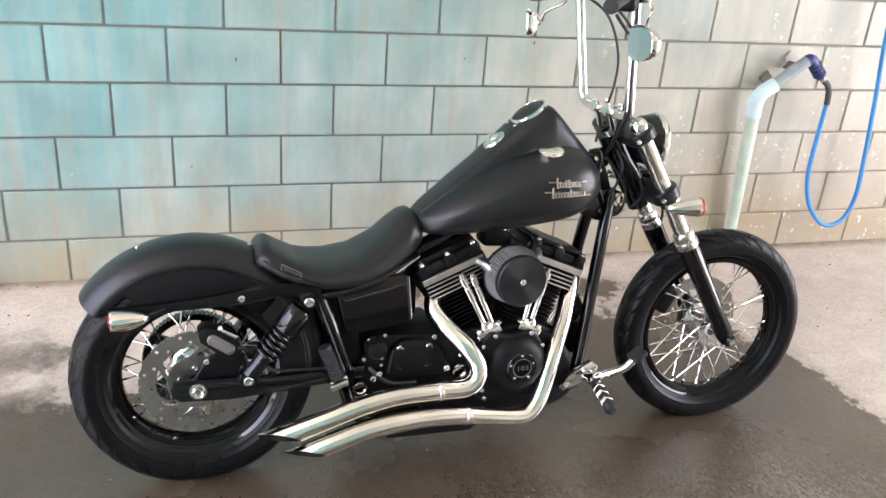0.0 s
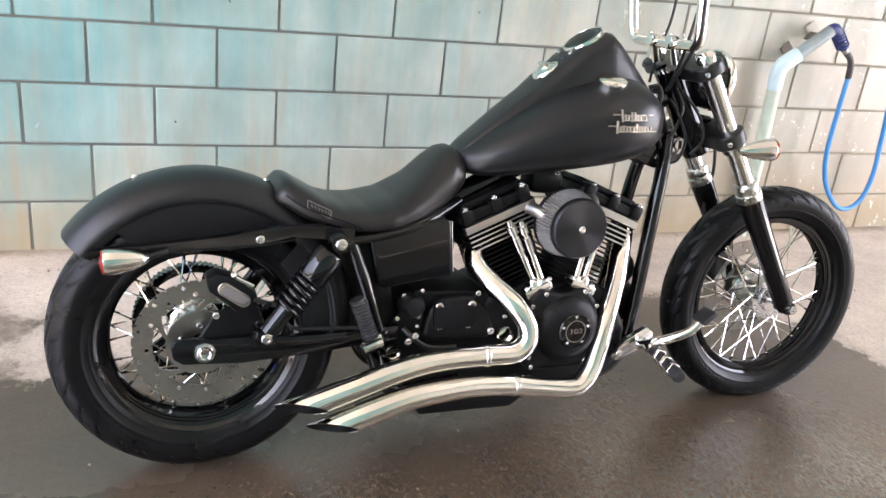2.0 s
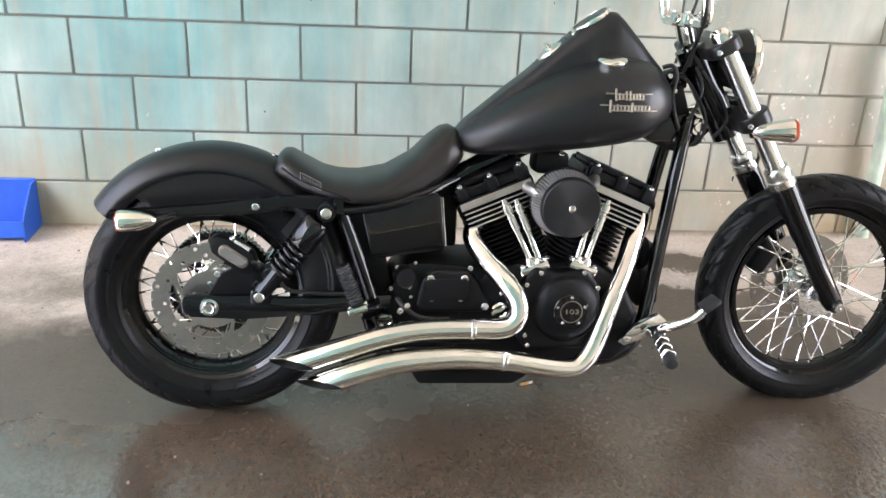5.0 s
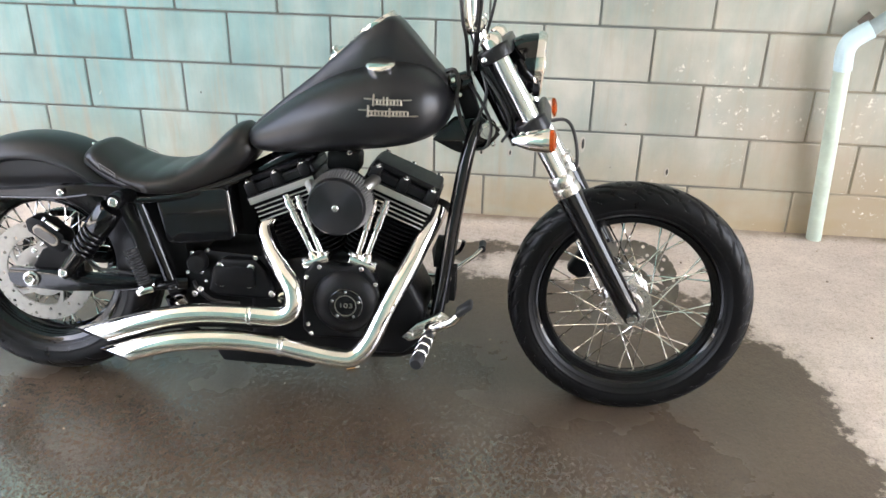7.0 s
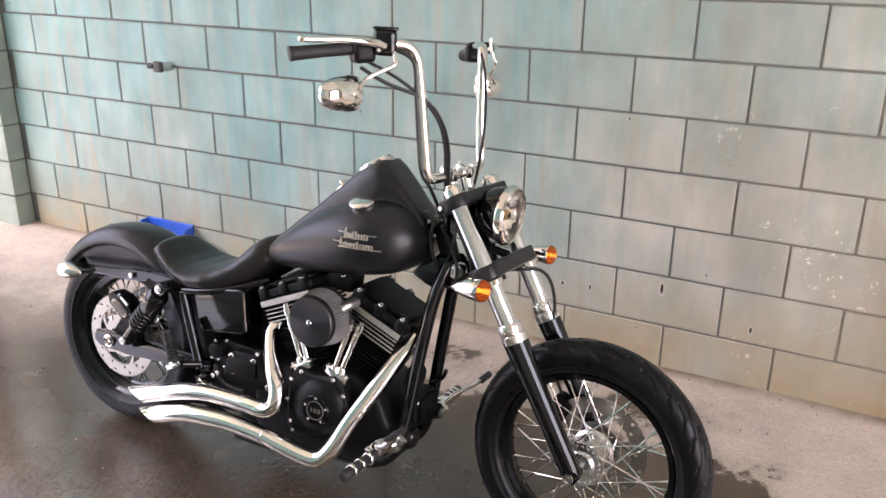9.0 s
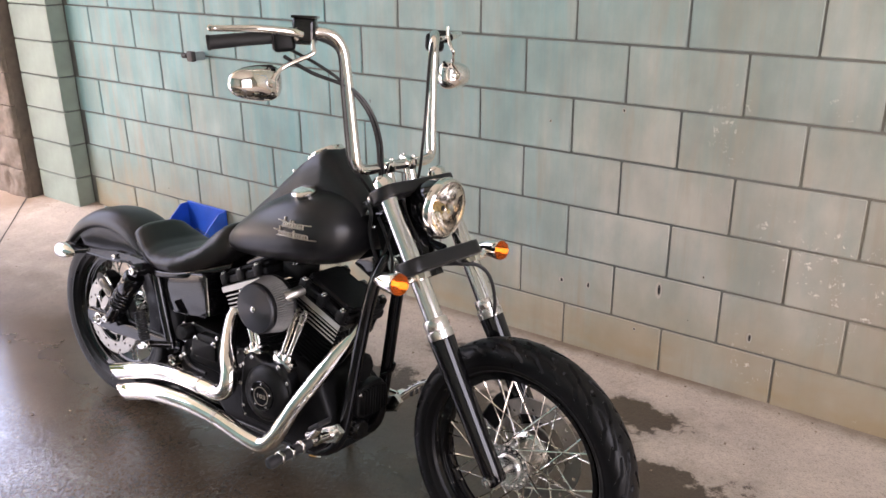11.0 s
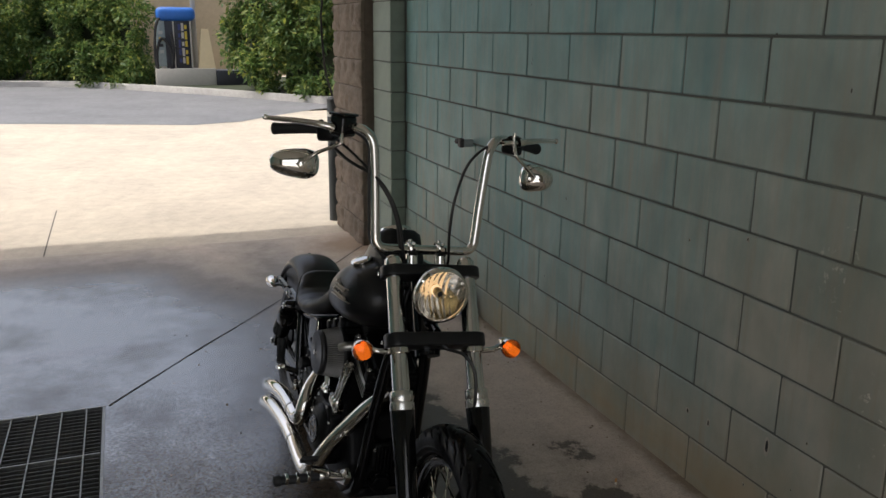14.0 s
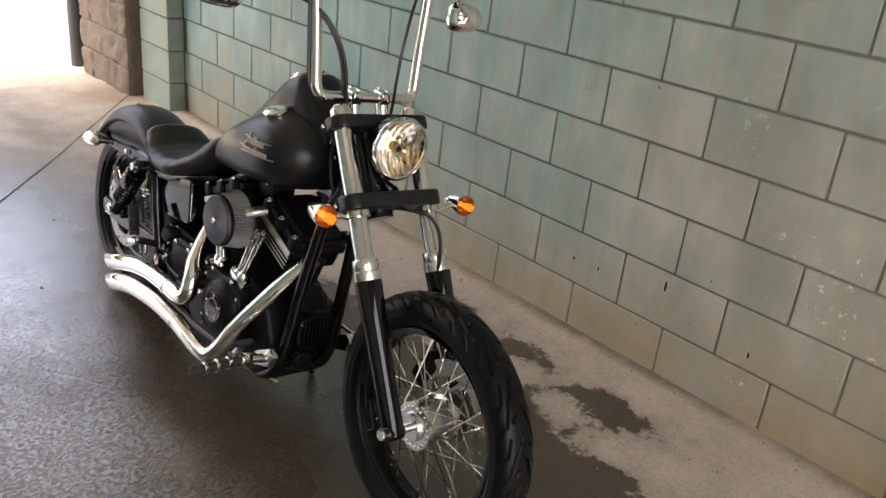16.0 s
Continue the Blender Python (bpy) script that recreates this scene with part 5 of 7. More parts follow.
def build_rear_fender():
    cx, cz = 0.0, 0.358
    th = np.linspace(143, -8, 76)
    rings = []
    for t in th:
        c, s = math.cos(radians(t)), math.sin(radians(t))
        low = min(0.294, max(0.2, 0.196 / max(s, 0.05))) if t > 42 else 0.225
        if t > 126:
            low = 0.292
        right = [(-0.0965, low), (-0.0965, 0.281), (-0.0975, 0.285), (-0.102, 0.2875), (-0.109, 0.290), (-0.1125, 0.295), (-0.112, 0.301), (-0.107, 0.311), (-0.098, 0.323), (-0.078, 0.336), (-0.055, 0.344), (-0.028, 0.348), (0.0, 0.349)]
        outer = right + [(-y, r) for y, r in reversed(right[:-1])]
        inner = [(y * 0.965, r - 0.004 if abs(y) < 0.1 else r) for y, r in reversed(outer)]
        rings.append([(cx + r * c, y, cz + r * s) for y, r in outer + inner])
    f = part("rear_fender", Geo().loft(rings), M_SATIN, bike, "satin black chopped rear fender", Matrix.Translation((0.018, 0, 0.011)) @ Matrix.Diagonal((1, 0.87, 1, 1)), angle=50)
    for x, z in ((-0.129, 0.684), (0.150, 0.674)):
        d = Vector((x - cx, 0, z - cz)).normalized()
        bolt(f, Vector((x, 0, z)) - d * 0.002, d, 0.009)
    for s in (-1, 1):
        strut = Geo()
        rows = [(-0.215, 0.553, 0.007), (-0.15, 0.557, 0.010), (-0.05, 0.563, 0.013), (0.05, 0.571, 0.016), (0.125, 0.580, 0.020), (0.2, 0.590, 0.015), (0.27, 0.588, 0.018), (0.33, 0.580, 0.022)]
        rings = []
        for x, z, h in [tuple(np.interp(u, range(len(rows)), [r[k] for r in rows]) for k in range(3)) for u in np.linspace(0, len(rows) - 1, 36)]:
            y = 0.100 + 0.03 * max(0.0, (x + 0.2) / 0.5)
            rings.append([(x, s * y, z - h), (x, s * (y + 0.012), z - h + 0.004), (x, s * (y + 0.012), z + h - 0.004), (x, s * y, z + h)])
        st = part("fender_strut", strut.loft(rings), M_GLOSS, bike, "gloss black fender strut", Matrix.Translation((0.008, 0, 0.006)))
        part("strut_rib", Geo().tube([(-0.19, s * 0.112, 0.547), (0.0, s * 0.125, 0.556), (0.12, s * 0.132, 0.563), (0.2, s * 0.142, 0.577)], 0.003, 8), M_GLOSS, st)
        bolt(st, (0.125, s * 0.137, 0.578), (0, s, 0), 0.0095)
        # bullet turn signal on its stalk
        p = Vector((-0.158, s * 0.142, 0.550))
        sig = part("rear_signal", Geo().lathe([(0.0, 0.068), (0.006, 0.066), (0.014, 0.054), (0.022, 0.032), (0.0265, 0.008), (0.0275, -0.014), (0.026, -0.02)], along(p, (1, 0, 0.05)), 32), M_CHROME, bike, "chrome bullet rear signal with a red lens")
        part("signal_lens", Geo().lathe([(0.0255, -0.018), (0.024, -0.024), (0.0, -0.030)], along(p, (1, 0, 0.05)), 32), M_REDLENS, sig)
        part("signal_stalk", Geo().tube([p + Vector((0.055, 0, 0.003)), (-0.085, s * 0.135, 0.558), (-0.055, s * 0.118, 0.563)], 0.007, 10), M_GLOSS, sig)


build_rear_fender()


# ---- frame and rear suspension ----
def build_frame():
    fr = part("frame", Geo().tube([(1.20, 0, 0.90), (1.02, 0, 0.84), (0.75, 0, 0.70), (0.55, 0, 0.60), (0.42, 0, 0.58)], 0.030, 14), M_GLOSS, bike, "gloss black tubular frame")
    for s in (-1, 1):
        part("down_tube", Geo().tube([(1.215, s * 0.03, 0.80), (1.190, s * 0.058, 0.70), (1.162, s * 0.072, 0.52), (1.138, s * 0.080, 0.34), (1.115, s * 0.085, 0.235), (1.06, s * 0.088, 0.180), (0.95, s * 0.088, 0.162), (0.6, s * 0.09, 0.155), (0.45, s * 0.10, 0.19), (0.40, s * 0.11, 0.30)], 0.0185, 14), M_GLOSS, fr)
        part("seat_rail", Geo().tube([(0.62, s * 0.05, 0.64), (0.50, s * 0.11, 0.60), (0.36, s * 0.125, 0.575), (0.29, s * 0.125, 0.575)], 0.014, 12), M_GLOSS, fr)
        part("seat_post", Geo().tube([(0.33, s * 0.12, 0.58), (0.37, s * 0.125, 0.47), (0.415, s * 0.125, 0.33)], 0.017, 12), M_GLOSS, fr)
        # gusset behind the neck
        part("neck_gusset", Geo().prism([(1.10, 0.75), (1.15, 0.80), (1.225, 0.815), (1.275, 0.77), (1.245, 0.735), (1.205, 0.725), (1.18, 0.715), (1.15, 0.725)], s * 0.028, s * 0.036, 0.003), M_GLOSS, fr)
        boss = part("neck_boss", Geo().lathe([(0.0, 0.012), (0.012, 0.012), (0.014, 0.006), (0.021, 0.006), (0.023, 0.0), (0.023, -0.02)], along((1.241, s * 0.037, 0.779), (0, s, 0)), 28), M_POLISH, fr)
    part("steering_neck", Geo().tube([fork_at(1.0, 0, -0.05), fork_at(0.78, 0, -0.05)], 0.038, 20, 1), M_GLOSS, fr)
    part("wiring_cover", Geo().box((0.045, 0.05, 0.14), pose(1.188, 0, 0.845, 0, -20, 0), 0.012), M_DARK, fr)
    for x, y, z in ((1.150, -0.045, 0.905), (1.168, -0.040, 0.868), (1.205, -0.036, 0.800), (1.258, -0.036, 0.745), (1.185, -0.036, 0.745)):
        bolt(fr, (x, y, z), (0, -1, 0), 0.0065)
    for run in ([(1.130, -0.04, 0.925), (1.152, -0.05, 0.93), (1.165, -0.05, 0.905), (1.160, -0.048, 0.86), (1.172, -0.045, 0.81), (1.19, -0.04, 0.77)], [(1.14, 0.02, 0.915), (1.165, 0.03, 0.90), (1.175, 0.035, 0.85), (1.19, 0.04, 0.79)]):
        part("neck_wire", Geo().tube(run, 0.0055, 8), M_CABLE, fr)
    part("cross_member", Geo().box((0.04, 0.17, 0.035), pose(1.075, 0, 0.19), 0.01), M_GLOSS, fr)
    # side stand, folded out on the far side
    part("side_stand", Geo().tube([(0.98, 0.11, 0.15), (0.93, 0.17, 0.09), (0.86, 0.27, -0.026)], 0.011, 10), M_GLOSS, fr)
    # inner mudguard and dark fill between wheel and engine
    part("rear_splash_plate", Geo().prism([(0.335, 0.56), (0.42, 0.58), (0.47, 0.30), (0.40, 0.25), (0.375, 0.33), (0.365, 0.46)], -0.095, 0.095, 0.006), M_DARK, fr)
    arm = None
    for s in (-1, 1):
        poly = [(-0.062, 0.352), (-0.070, 0.335), (-0.066, 0.31), (-0.045, 0.297), (0.08, 0.290), (0.25, 0.300), (0.44, 0.318), (0.44, 0.352), (0.28, 0.345), (0.17, 0.345), (0.115, 0.352), (0.06, 0.352)]
        arm = part("swingarm", Geo().prism(poly, s * 0.104, s * 0.128, 0.006), M_GLOSS, bike, "gloss black swingarm", Matrix.Translation((0.016, 0, 0.009)))
        part("axle_nut", Geo().lathe([(0.0, 0.004), (0.009, 0.004), (0.009, 0.012), (0.0125, 0.014), (0.0155, 0.010), (0.0165, 0.005), (0.022, 0.004), (0.023, 0.0), (0.023, -0.004)], along((0.0, s * 0.129, 0.324), (0, s, 0)), 6 * 4), M_POLISH, arm, "polished axle nut")
        bolt(arm, (0.124, s * 0.182, 0.366), (0, s, 0), 0.0125)
        part("shock_lug", Geo().box((0.05, 0.045, 0.04), pose(0.124, s * 0.132, 0.356), 0.008), M_GLOSS, arm)
        # shock absorber
        lo, hi = Vector((0.138, s * 0.163, 0.372)), Vector((0.298, s * 0.163, 0.579))
        d = (hi - lo).normalized()
        sh = part("shock_absorber", Geo().tube([lo + d * 0.012, lo + d * 0.085], 0.021, 20, 1).lathe([(0.0, 0), (0.016, 0), (0.018, 0.004), (0.018, 0.026), (0.0, 0.03)], along(lo + Vector((0, -s * 0.014, 0)), (0, s, 0)), 16), M_GLOSS, bike, "gloss black coil-over shock absorber")
        coil = []
        side = d.cross(Vector((0, 1, 0))).normalized()
        yv = Vector((0, 1, 0))
        for k in range(100):
            a = 2 * math.pi * k / 99 * 6.6
            coil.append(lo + d * (0.072 + 0.105 * k / 99) + (side * math.cos(a) + yv * math.sin(a)) * 0.0285)
        part("coil_spring", Geo().tube(coil, 0.0060, 10, 1), M_GLOSS, sh)
        part("damper_body", Geo().tube([lo + d * 0.08, lo + d * 0.19], 0.0155, 16, 1), M_POWDER, sh)
        part("shock_cover", Geo().lathe([(0.0, 0.160), (0.032, 0.160), (0.0345, 0.164), (0.0345, 0.226), (0.030, 0.234), (0.0, 0.236)], along(lo, d), 28), M_GLOSS, sh)
        part("shock_eye", Geo().lathe([(0.0, 0.02), (0.020, 0.02), (0.022, 0.016), (0.022, -0.022), (0.0, -0.022)], along(hi, (0, s, 0)), 20), M_GLOSS, sh)
        bolt(sh, hi + Vector((0, s * 0.02, 0)), (0, s, 0), 0.0135)
    # rear brake caliper
    cal = part("rear_caliper", Geo().prism([(0.0, 0.492), (0.02, 0.503), (0.066, 0.490), (0.106, 0.455), (0.112, 0.428), (0.095, 0.405), (0.064, 0.412), (0.036, 0.438), (0.006, 0.462)], -0.136, -0.080, 0.008), M_POWDER, bike, "black rear brake caliper", Matrix.Translation((0.020, 0, 0.009)))
    oval = []
    c0, c1 = (0.038, 0.468), (0.078, 0.440)
    for k in range(24):
        a = 2 * math.pi * k / 24
        c = c0 if math.cos(a) * (c0[0] - c1[0]) + math.sin(a) * (c0[1] - c1[1]) > 0 else c1
        oval.append((c[0] + 0.0145 * math.cos(a), c[1] + 0.0145 * math.sin(a)))
    part("caliper_rim", Geo().prism(oval, -0.142, -0.134, 0.0015, None, 1), M_BADGE, cal)
    oval2 = [((x - 0.058) * 0.87 + 0.058, (z - 0.454) * 0.78 + 0.454) for x, z in oval]
    part("caliper_cover", Geo().prism(oval2, -0.1435, -0.138, 0.0012, None, 1), M_TAG, cal, "grey oval caliper cover")
    part("bleed_nipple", Geo().tube([(0.062, -0.135, 0.492), (0.098, -0.14, 0.472)], [0.005, 0.008, 0.006], 10, 1), M_POLISH, cal)
    bolt(cal, (0.058, -0.137, 0.498), (-0.3, -0.6, 0.7), 0.007)
    for x, z in ((0.125, 0.425), (0.11, 0.385), (0.02, 0.41)):
        bolt(cal, (x, -0.137, z), (0, -1, 0), 0.008, black=x > 0.1)
    part("brake_hose", Geo().tube([(0.10, -0.135, 0.44), (0.15, -0.135, 0.42), (0.18, -0.13, 0.37), (0.24, -0.128, 0.36), (0.36, -0.12, 0.35)], 0.005, 8), M_CABLE, cal)
    part("caliper_bracket", Geo().prism([(-0.025, 0.33), (0.10, 0.335), (0.125, 0.37), (0.118, 0.41), (0.05, 0.415), (0.02, 0.40), (0.005, 0.375)], -0.103, -0.092, 0.003, None, 1), M_POWDER, cal)
    # folded passenger pegs
    for s in (-1, 1):
        a, b = Vector((0.374, s * 0.195, 0.352)), Vector((0.334, s * 0.19, 0.455))
        pg = part("passenger_peg", Geo().tube([a.lerp(b, 0.12), b], [0.0155, 0.0175], 16, 1), M_GRIP, bike, "black ribbed passenger footpeg, folded up")
        for k in range(12):
            q = a.lerp(b, 0.16 + 0.07 * k)
            part("peg_rib", Geo().lathe([(0.0165, -0.0022), (0.0195, 0), (0.0165, 0.0022)], along(q, b - a), 14), M_GRIP, pg)
        part("peg_clevis", Geo().box((0.05, 0.03, 0.018), pose(0.372, s * 0.195, 0.348, 0, -20, 0), 0.005).tube([(0.352, s * 0.19, 0.345), (0.395, s * 0.19, 0.362)], 0.009, 10, 1), M_CHROME, pg)
        part("peg_mount", Geo().tube([(0.38, s * 0.185, 0.352), (0.42, s * 0.13, 0.345)], 0.011, 10, 1), M_GLOSS, pg)


build_frame()


# ---- engine ----
def rounded(hw, hh, r, n=5):
    """A rounded rectangle round the origin."""
    out = []
    for cx, cz, a0 in ((hw - r, hh - r, 0), (-hw + r, hh - r, 90), (-hw + r, -hh + r, 180), (hw - r, -hh + r, 270)):
        out += [(cx + r * math.cos(radians(a0 + 90 * k / n)), cz + r * math.sin(radians(a0 + 90 * k / n))) for k in range(n + 1)]
    return out


CRANK = Vector((0.867, 0, 0.238))


def build_engine():
    case = Geo().prism([(0.62, 0.20), (0.66, 0.165), (1.04, 0.165), (1.09, 0.21), (1.10, 0.30), (1.05, 0.40), (0.97, 0.44), (0.80, 0.44), (0.70, 0.42), (0.62, 0.34)], -0.115, 0.115, 0.02, None, 3)
    eng = part("engine", case, M_POWDER, bike, "black air-cooled V-twin engine")
    for s in (-1, 1):
        tilt = Matrix.Rotation(radians(22.5 * s), 4, "Y")
        m = Matrix.Translation(CRANK) @ tilt
        # local z runs up the cylinder, x along the cover
        def flat(hw, hy, r, z0, z1, bev=0.002):
            g = Geo().prism(rounded(hw, hy, r), z0, z1, bev, None, 1)
            g.v = [(x, z, y) for x, y, z in g.v]
            return g
        cyl = part("cylinder", flat(0.062, 0.062, 0.05, 0.13, 0.345), M_DARK, bike, "black finned cylinder", m)
        fin = flat(0.084, 0.080, 0.035, -0.0018, 0.0018, 0.0007).mesh("fin", M_FIN)
        for k in range(14):
            part("fin", fin, None, cyl, m=pose(0, 0, 0.165 + 0.0125 * k))
        head = part("cylinder_head", flat(0.078, 0.07, 0.02, 0.335, 0.385), M_DARK, bike, "cylinder head with machined fin edges", m)
        hf = flat(0.096, 0.090, 0.02, -0.003, 0.003, 0.0008)
        for k in range(4):
            part("head_fin", hf, M_FIN, head, m=pose(0, 0, 0.343 + 0.0125 * k))
            part("fin_edge", Geo().box((0.180, 0.0016, 0.0042), pose(0, -0.0905, 0.343 + 0.0125 * k), 0.0005, 1), M_FINEDGE, head)
            part("fin_edge", Geo().box((0.180, 0.0016, 0.0042), pose(0, 0.0905, 0.343 + 0.0125 * k), 0.0005, 1), M_FINEDGE, head)
        # base coloured black for its shaded front; silver goes on the flanks only
        part("rocker_base", flat(0.101, 0.097, 0.012, 0.390, 0.413, 0.003), M_POWDER, head)
        for y in (-1, 1):
            part("rocker_band", Geo().box((0.188, 0.002, 0.018), pose(0, y * 0.0975, 0.4015), 0.0006, 1), M_FINEDGE, head, "machined silver band under the rocker cover")
        box = part("rocker_box", flat(0.100, 0.088, 0.018, 0.413, 0.440, 0.005), M_POWDER, head, "black rocker cover")
        lid = flat(0.094, 0.070, 0.022, 0.440, 0.458, 0.006)
        part("rocker_lid", lid, M_POWDER, head)
        for q in (-1, 0, 1):
            for y in (-1, 1):
                part("bolt", _bolt, None, head, m=along((0.078 * q, y * 0.088, 0.449), (0, y * 0.35, 0.94)) @ Matrix.Diagonal((0.0085, 0.0085, 0.012, 1)))
                part("bolt_boss", Geo().box((0.030, 0.028, 0.038), pose(0.078 * q, y * 0.084, 0.432), 0.007), M_POWDER, head)
        # pushrod tubes
        for q in (-1, 1):
            top = Vector((0.862 + s * 0.118 + q * 0.016, -0.112, 0.602))
            foot = Vector((0.873 + s * 0.058 + q * 0.012, -0.128, 0.444))
            d = (top - foot).normalized()
            rod = part("pushrod_tube", Geo().tube([foot, foot.lerp(top, 0.5), top], 0.0085, 14, 1), M_CHROME, bike, "chrome pushrod tube")
            part("rod_collar", Geo().lathe([(0.0085, -0.012), (0.0125, -0.01), (0.0125, 0.01), (0.0085, 0.012)], along(foot.lerp(top, 0.86), d), 16), M_CHROME, rod)
            part("rod_clip", Geo().lathe([(0.0085, -0.02), (0.0105, -0.018), (0.0105, 0.02), (0.0085, 0.022)], along(foot.lerp(top, 0.62), d), 16), M_CHROME, rod)
            part("rod_foot", Geo().lathe([(0.016, -0.012), (0.016, 0.006), (0.010, 0.014)], along(foot, d), 16), M_CHROME, rod)
        tap = part("tappet_block", Geo().box((0.075, 0.045, 0.022), pose(0.873 + s * 0.062, -0.125, 0.432, 0, 22 * s, 0), 0.005), M_CHROME, bike, "chrome tappet block")
        for q in (-1, 1):
            bolt(tap, (0.873 + s * 0.062 + q * 0.03, -0.135, 0.444 - s * q * 0.012), (0.1 * s, -0.3, 1), 0.008)
    # timing cover
    out = [(0.775, 0.245), (0.80, 0.222), (0.95, 0.222), (0.975, 0.26), (0.985, 0.35), (0.97, 0.40), (0.94, 0.435), (0.885, 0.425), (0.86, 0.425), (0.81, 0.44), (0.785, 0.41), (0.775, 0.33)]
    cover = part("timing_cover", Geo().prism(out, -0.158, -0.10, 0.014, None, 4), M_POWDER, bike, "black timing cover")
    part("cover_dome", Geo().lathe([(0.088, -0.004), (0.086, 0.006), (0.076, 0.018), (0.060, 0.026), (0.046, 0.029), (0.0, 0.029)], along((0.893, -0.156, 0.332), (0.02, -1, 0.03)), 40), M_POWDER, cover)
    face = along((0.899, -0.186, 0.334), (0.02, -1, 0.03))
    part("emblem", Geo().lathe([(0.045, -0.002), (0.045, 0.002), (0.043, 0.004), (0.0, 0.004)], face, 40), M_GLOSS, cover)
    part("emblem_ring", Geo().lathe([(0.0265, 0.0038), (0.0265, 0.0055), (0.0285, 0.0055), (0.0285, 0.0038)], face, 40), M_BADGE, cover)
    for k in range(5):
        a = radians(90 + 72 * k)
        e = face @ Vector((0.036 * math.cos(a), 0.036 * math.sin(a), 0.003))
        bolt(cover, e, (0.02, -1, 0.03), 0.0042)
    font = bpy.data.curves.new("number", "FONT")
    font.body, font.size, font.extrude, font.align_x, font.align_y = "103", 0.021, 0.0012, "CENTER", "CENTER"
    tmp = bpy.data.objects.new("number", font)
    scene.collection.objects.link(tmp)
    bpy.context.view_layer.update()
    me = bpy.data.meshes.new_from_object(tmp.evaluated_get(bpy.context.evaluated_depsgraph_get()))
    bpy.data.objects.remove(tmp)
    me.materials.clear()
    me.materials.append(M_BADGE)
    part("number", me, None, cover, "silver number 103", Matrix.Translation((0.90, -0.1915, 0.334)) @ Matrix.Rotation(radians(91), 4, "X") @ Matrix.Diagonal((1.25, 0.85, 1, 1)))
    for x, z in ((0.792, 0.262), (0.80, 0.235), (0.955, 0.24), (0.968, 0.30), (0.972, 0.385), (0.935, 0.425), (0.825, 0.425), (0.79, 0.395), (0.78, 0.33)):
        bolt(cover, (x, -0.157, z), (0, -1, 0), 0.0065)
    # gearbox side cover with its bolts
    # body takes the darkest material to read as shadow round the cover
    gear = part("gearbox", Geo().prism([(0.44, 0.26), (0.73, 0.24), (0.74, 0.36), (0.68, 0.43), (0.50, 0.44), (0.44, 0.36)], -0.11, 0.11, 0.015), M_DARK, bike, "black gearbox, darkened as shadow behind its bolted side cover")
    part("side_cover", Geo().prism([(0.515, 0.335), (0.53, 0.318), (0.685, 0.315), (0.70, 0.34), (0.675, 0.395), (0.645, 0.425), (0.56, 0.425), (0.53, 0.40)], -0.138, -0.10, 0.010, None, 3), M_POWDER, gear)
    part("cover_panel", Geo().prism(rounded(0.055, 0.028, 0.008), -0.144, -0.13, 0.003, pose(0.592, 0, 0.378)), M_POWDER, gear)
    for x, z, r in ((0.552, 0.405, 0.0105), (0.636, 0.405, 0.0105), (0.555, 0.352, 0.007), (0.628, 0.352, 0.007), (0.69, 0.333, 0.010), (0.495, 0.335, 0.009), (0.478, 0.322, 0.009), (0.65, 0.432, 0.007), (0.705, 0.43, 0.007), (0.50, 0.385, 0.007)):
        bolt(gear, (x, -0.137, z), (0, -1, 0), r)
    part("starter", Geo().lathe([(0.0, 0.05), (0.022, 0.048), (0.027, 0.04), (0.027, 0.0)], along((0.485, -0.10, 0.405), (0.1, -1, 0.1)), 20), M_POWDER, gear)
    part("oil_line", Geo().tube([(0.47, -0.12, 0.35), (0.49, -0.135, 0.33), (0.53, -0.14, 0.305), (0.60, -0.14, 0.30)], 0.006, 8), M_CABLE, gear)
    for x, z, r in ((0.47, 0.43, 0.006), (0.515, 0.44, 0.005), (0.455, 0.375, 0.006), (0.505, 0.352, 0.005), (0.72, 0.40, 0.006), (0.735, 0.36, 0.006)):
        bolt(gear, (x, -0.118, z), (0, -1, 0), r)
    for x, z, r in ((0.44, 0.30, 0.020), (0.728, 0.322, 0.022)):
        part("drain_plug", Geo().lathe([(0.0, 0.002), (r * 0.7, 0.002), (r * 0.78, 0.008), (r, 0.008), (r, -0.02)], along((x, -0.138, z), (0, -1, 0)), 24), M_CHROME, gear)
    part("oil_pan", Geo().prism([(0.50, 0.16), (0.53, 0.105), (0.78, 0.10), (0.82, 0.125), (0.83, 0.165)], -0.10, 0.10, 0.012), M_POWDER, bike, "black oil pan under the engine")
    prim = part("primary_cover", Geo().prism(rounded(0.30, 0.085, 0.08, 8), 0.11, 0.18, 0.012, pose(0.76, 0, 0.28, 0, 4, 0)), M_POWDER, bike, "black primary drive cover")
    # battery box
    bat = part("battery_box", Geo().prism([(0.352, 0.572), (0.372, 0.582), (0.535, 0.606), (0.550, 0.600), (0.562, 0.475), (0.552, 0.463), (0.395, 0.443), (0.378, 0.450)], -0.168, -0.04, 0.007, None, 3), M_GLOSS, bike, "gloss black battery box cover", Matrix.Translation((0.026, 0.046, 0.009)))
    part("box_lip", Geo().tube([(0.552, -0.164, 0.598), (0.563, -0.164, 0.475)], 0.0017, 8, 1), M_CHROME, bat)
    part("sticker", Geo().box((0.06, 0.002, 0.010), pose(0.455, -0.156, 0.607, 25, -8, 0), 0.0005, 1), M_STICKER, bat, "pale warning sticker")
    part("filler", Geo().box((0.26, 0.2, 0.16), pose(0.47, 0.02, 0.53), 0.01), M_DARK, bat)
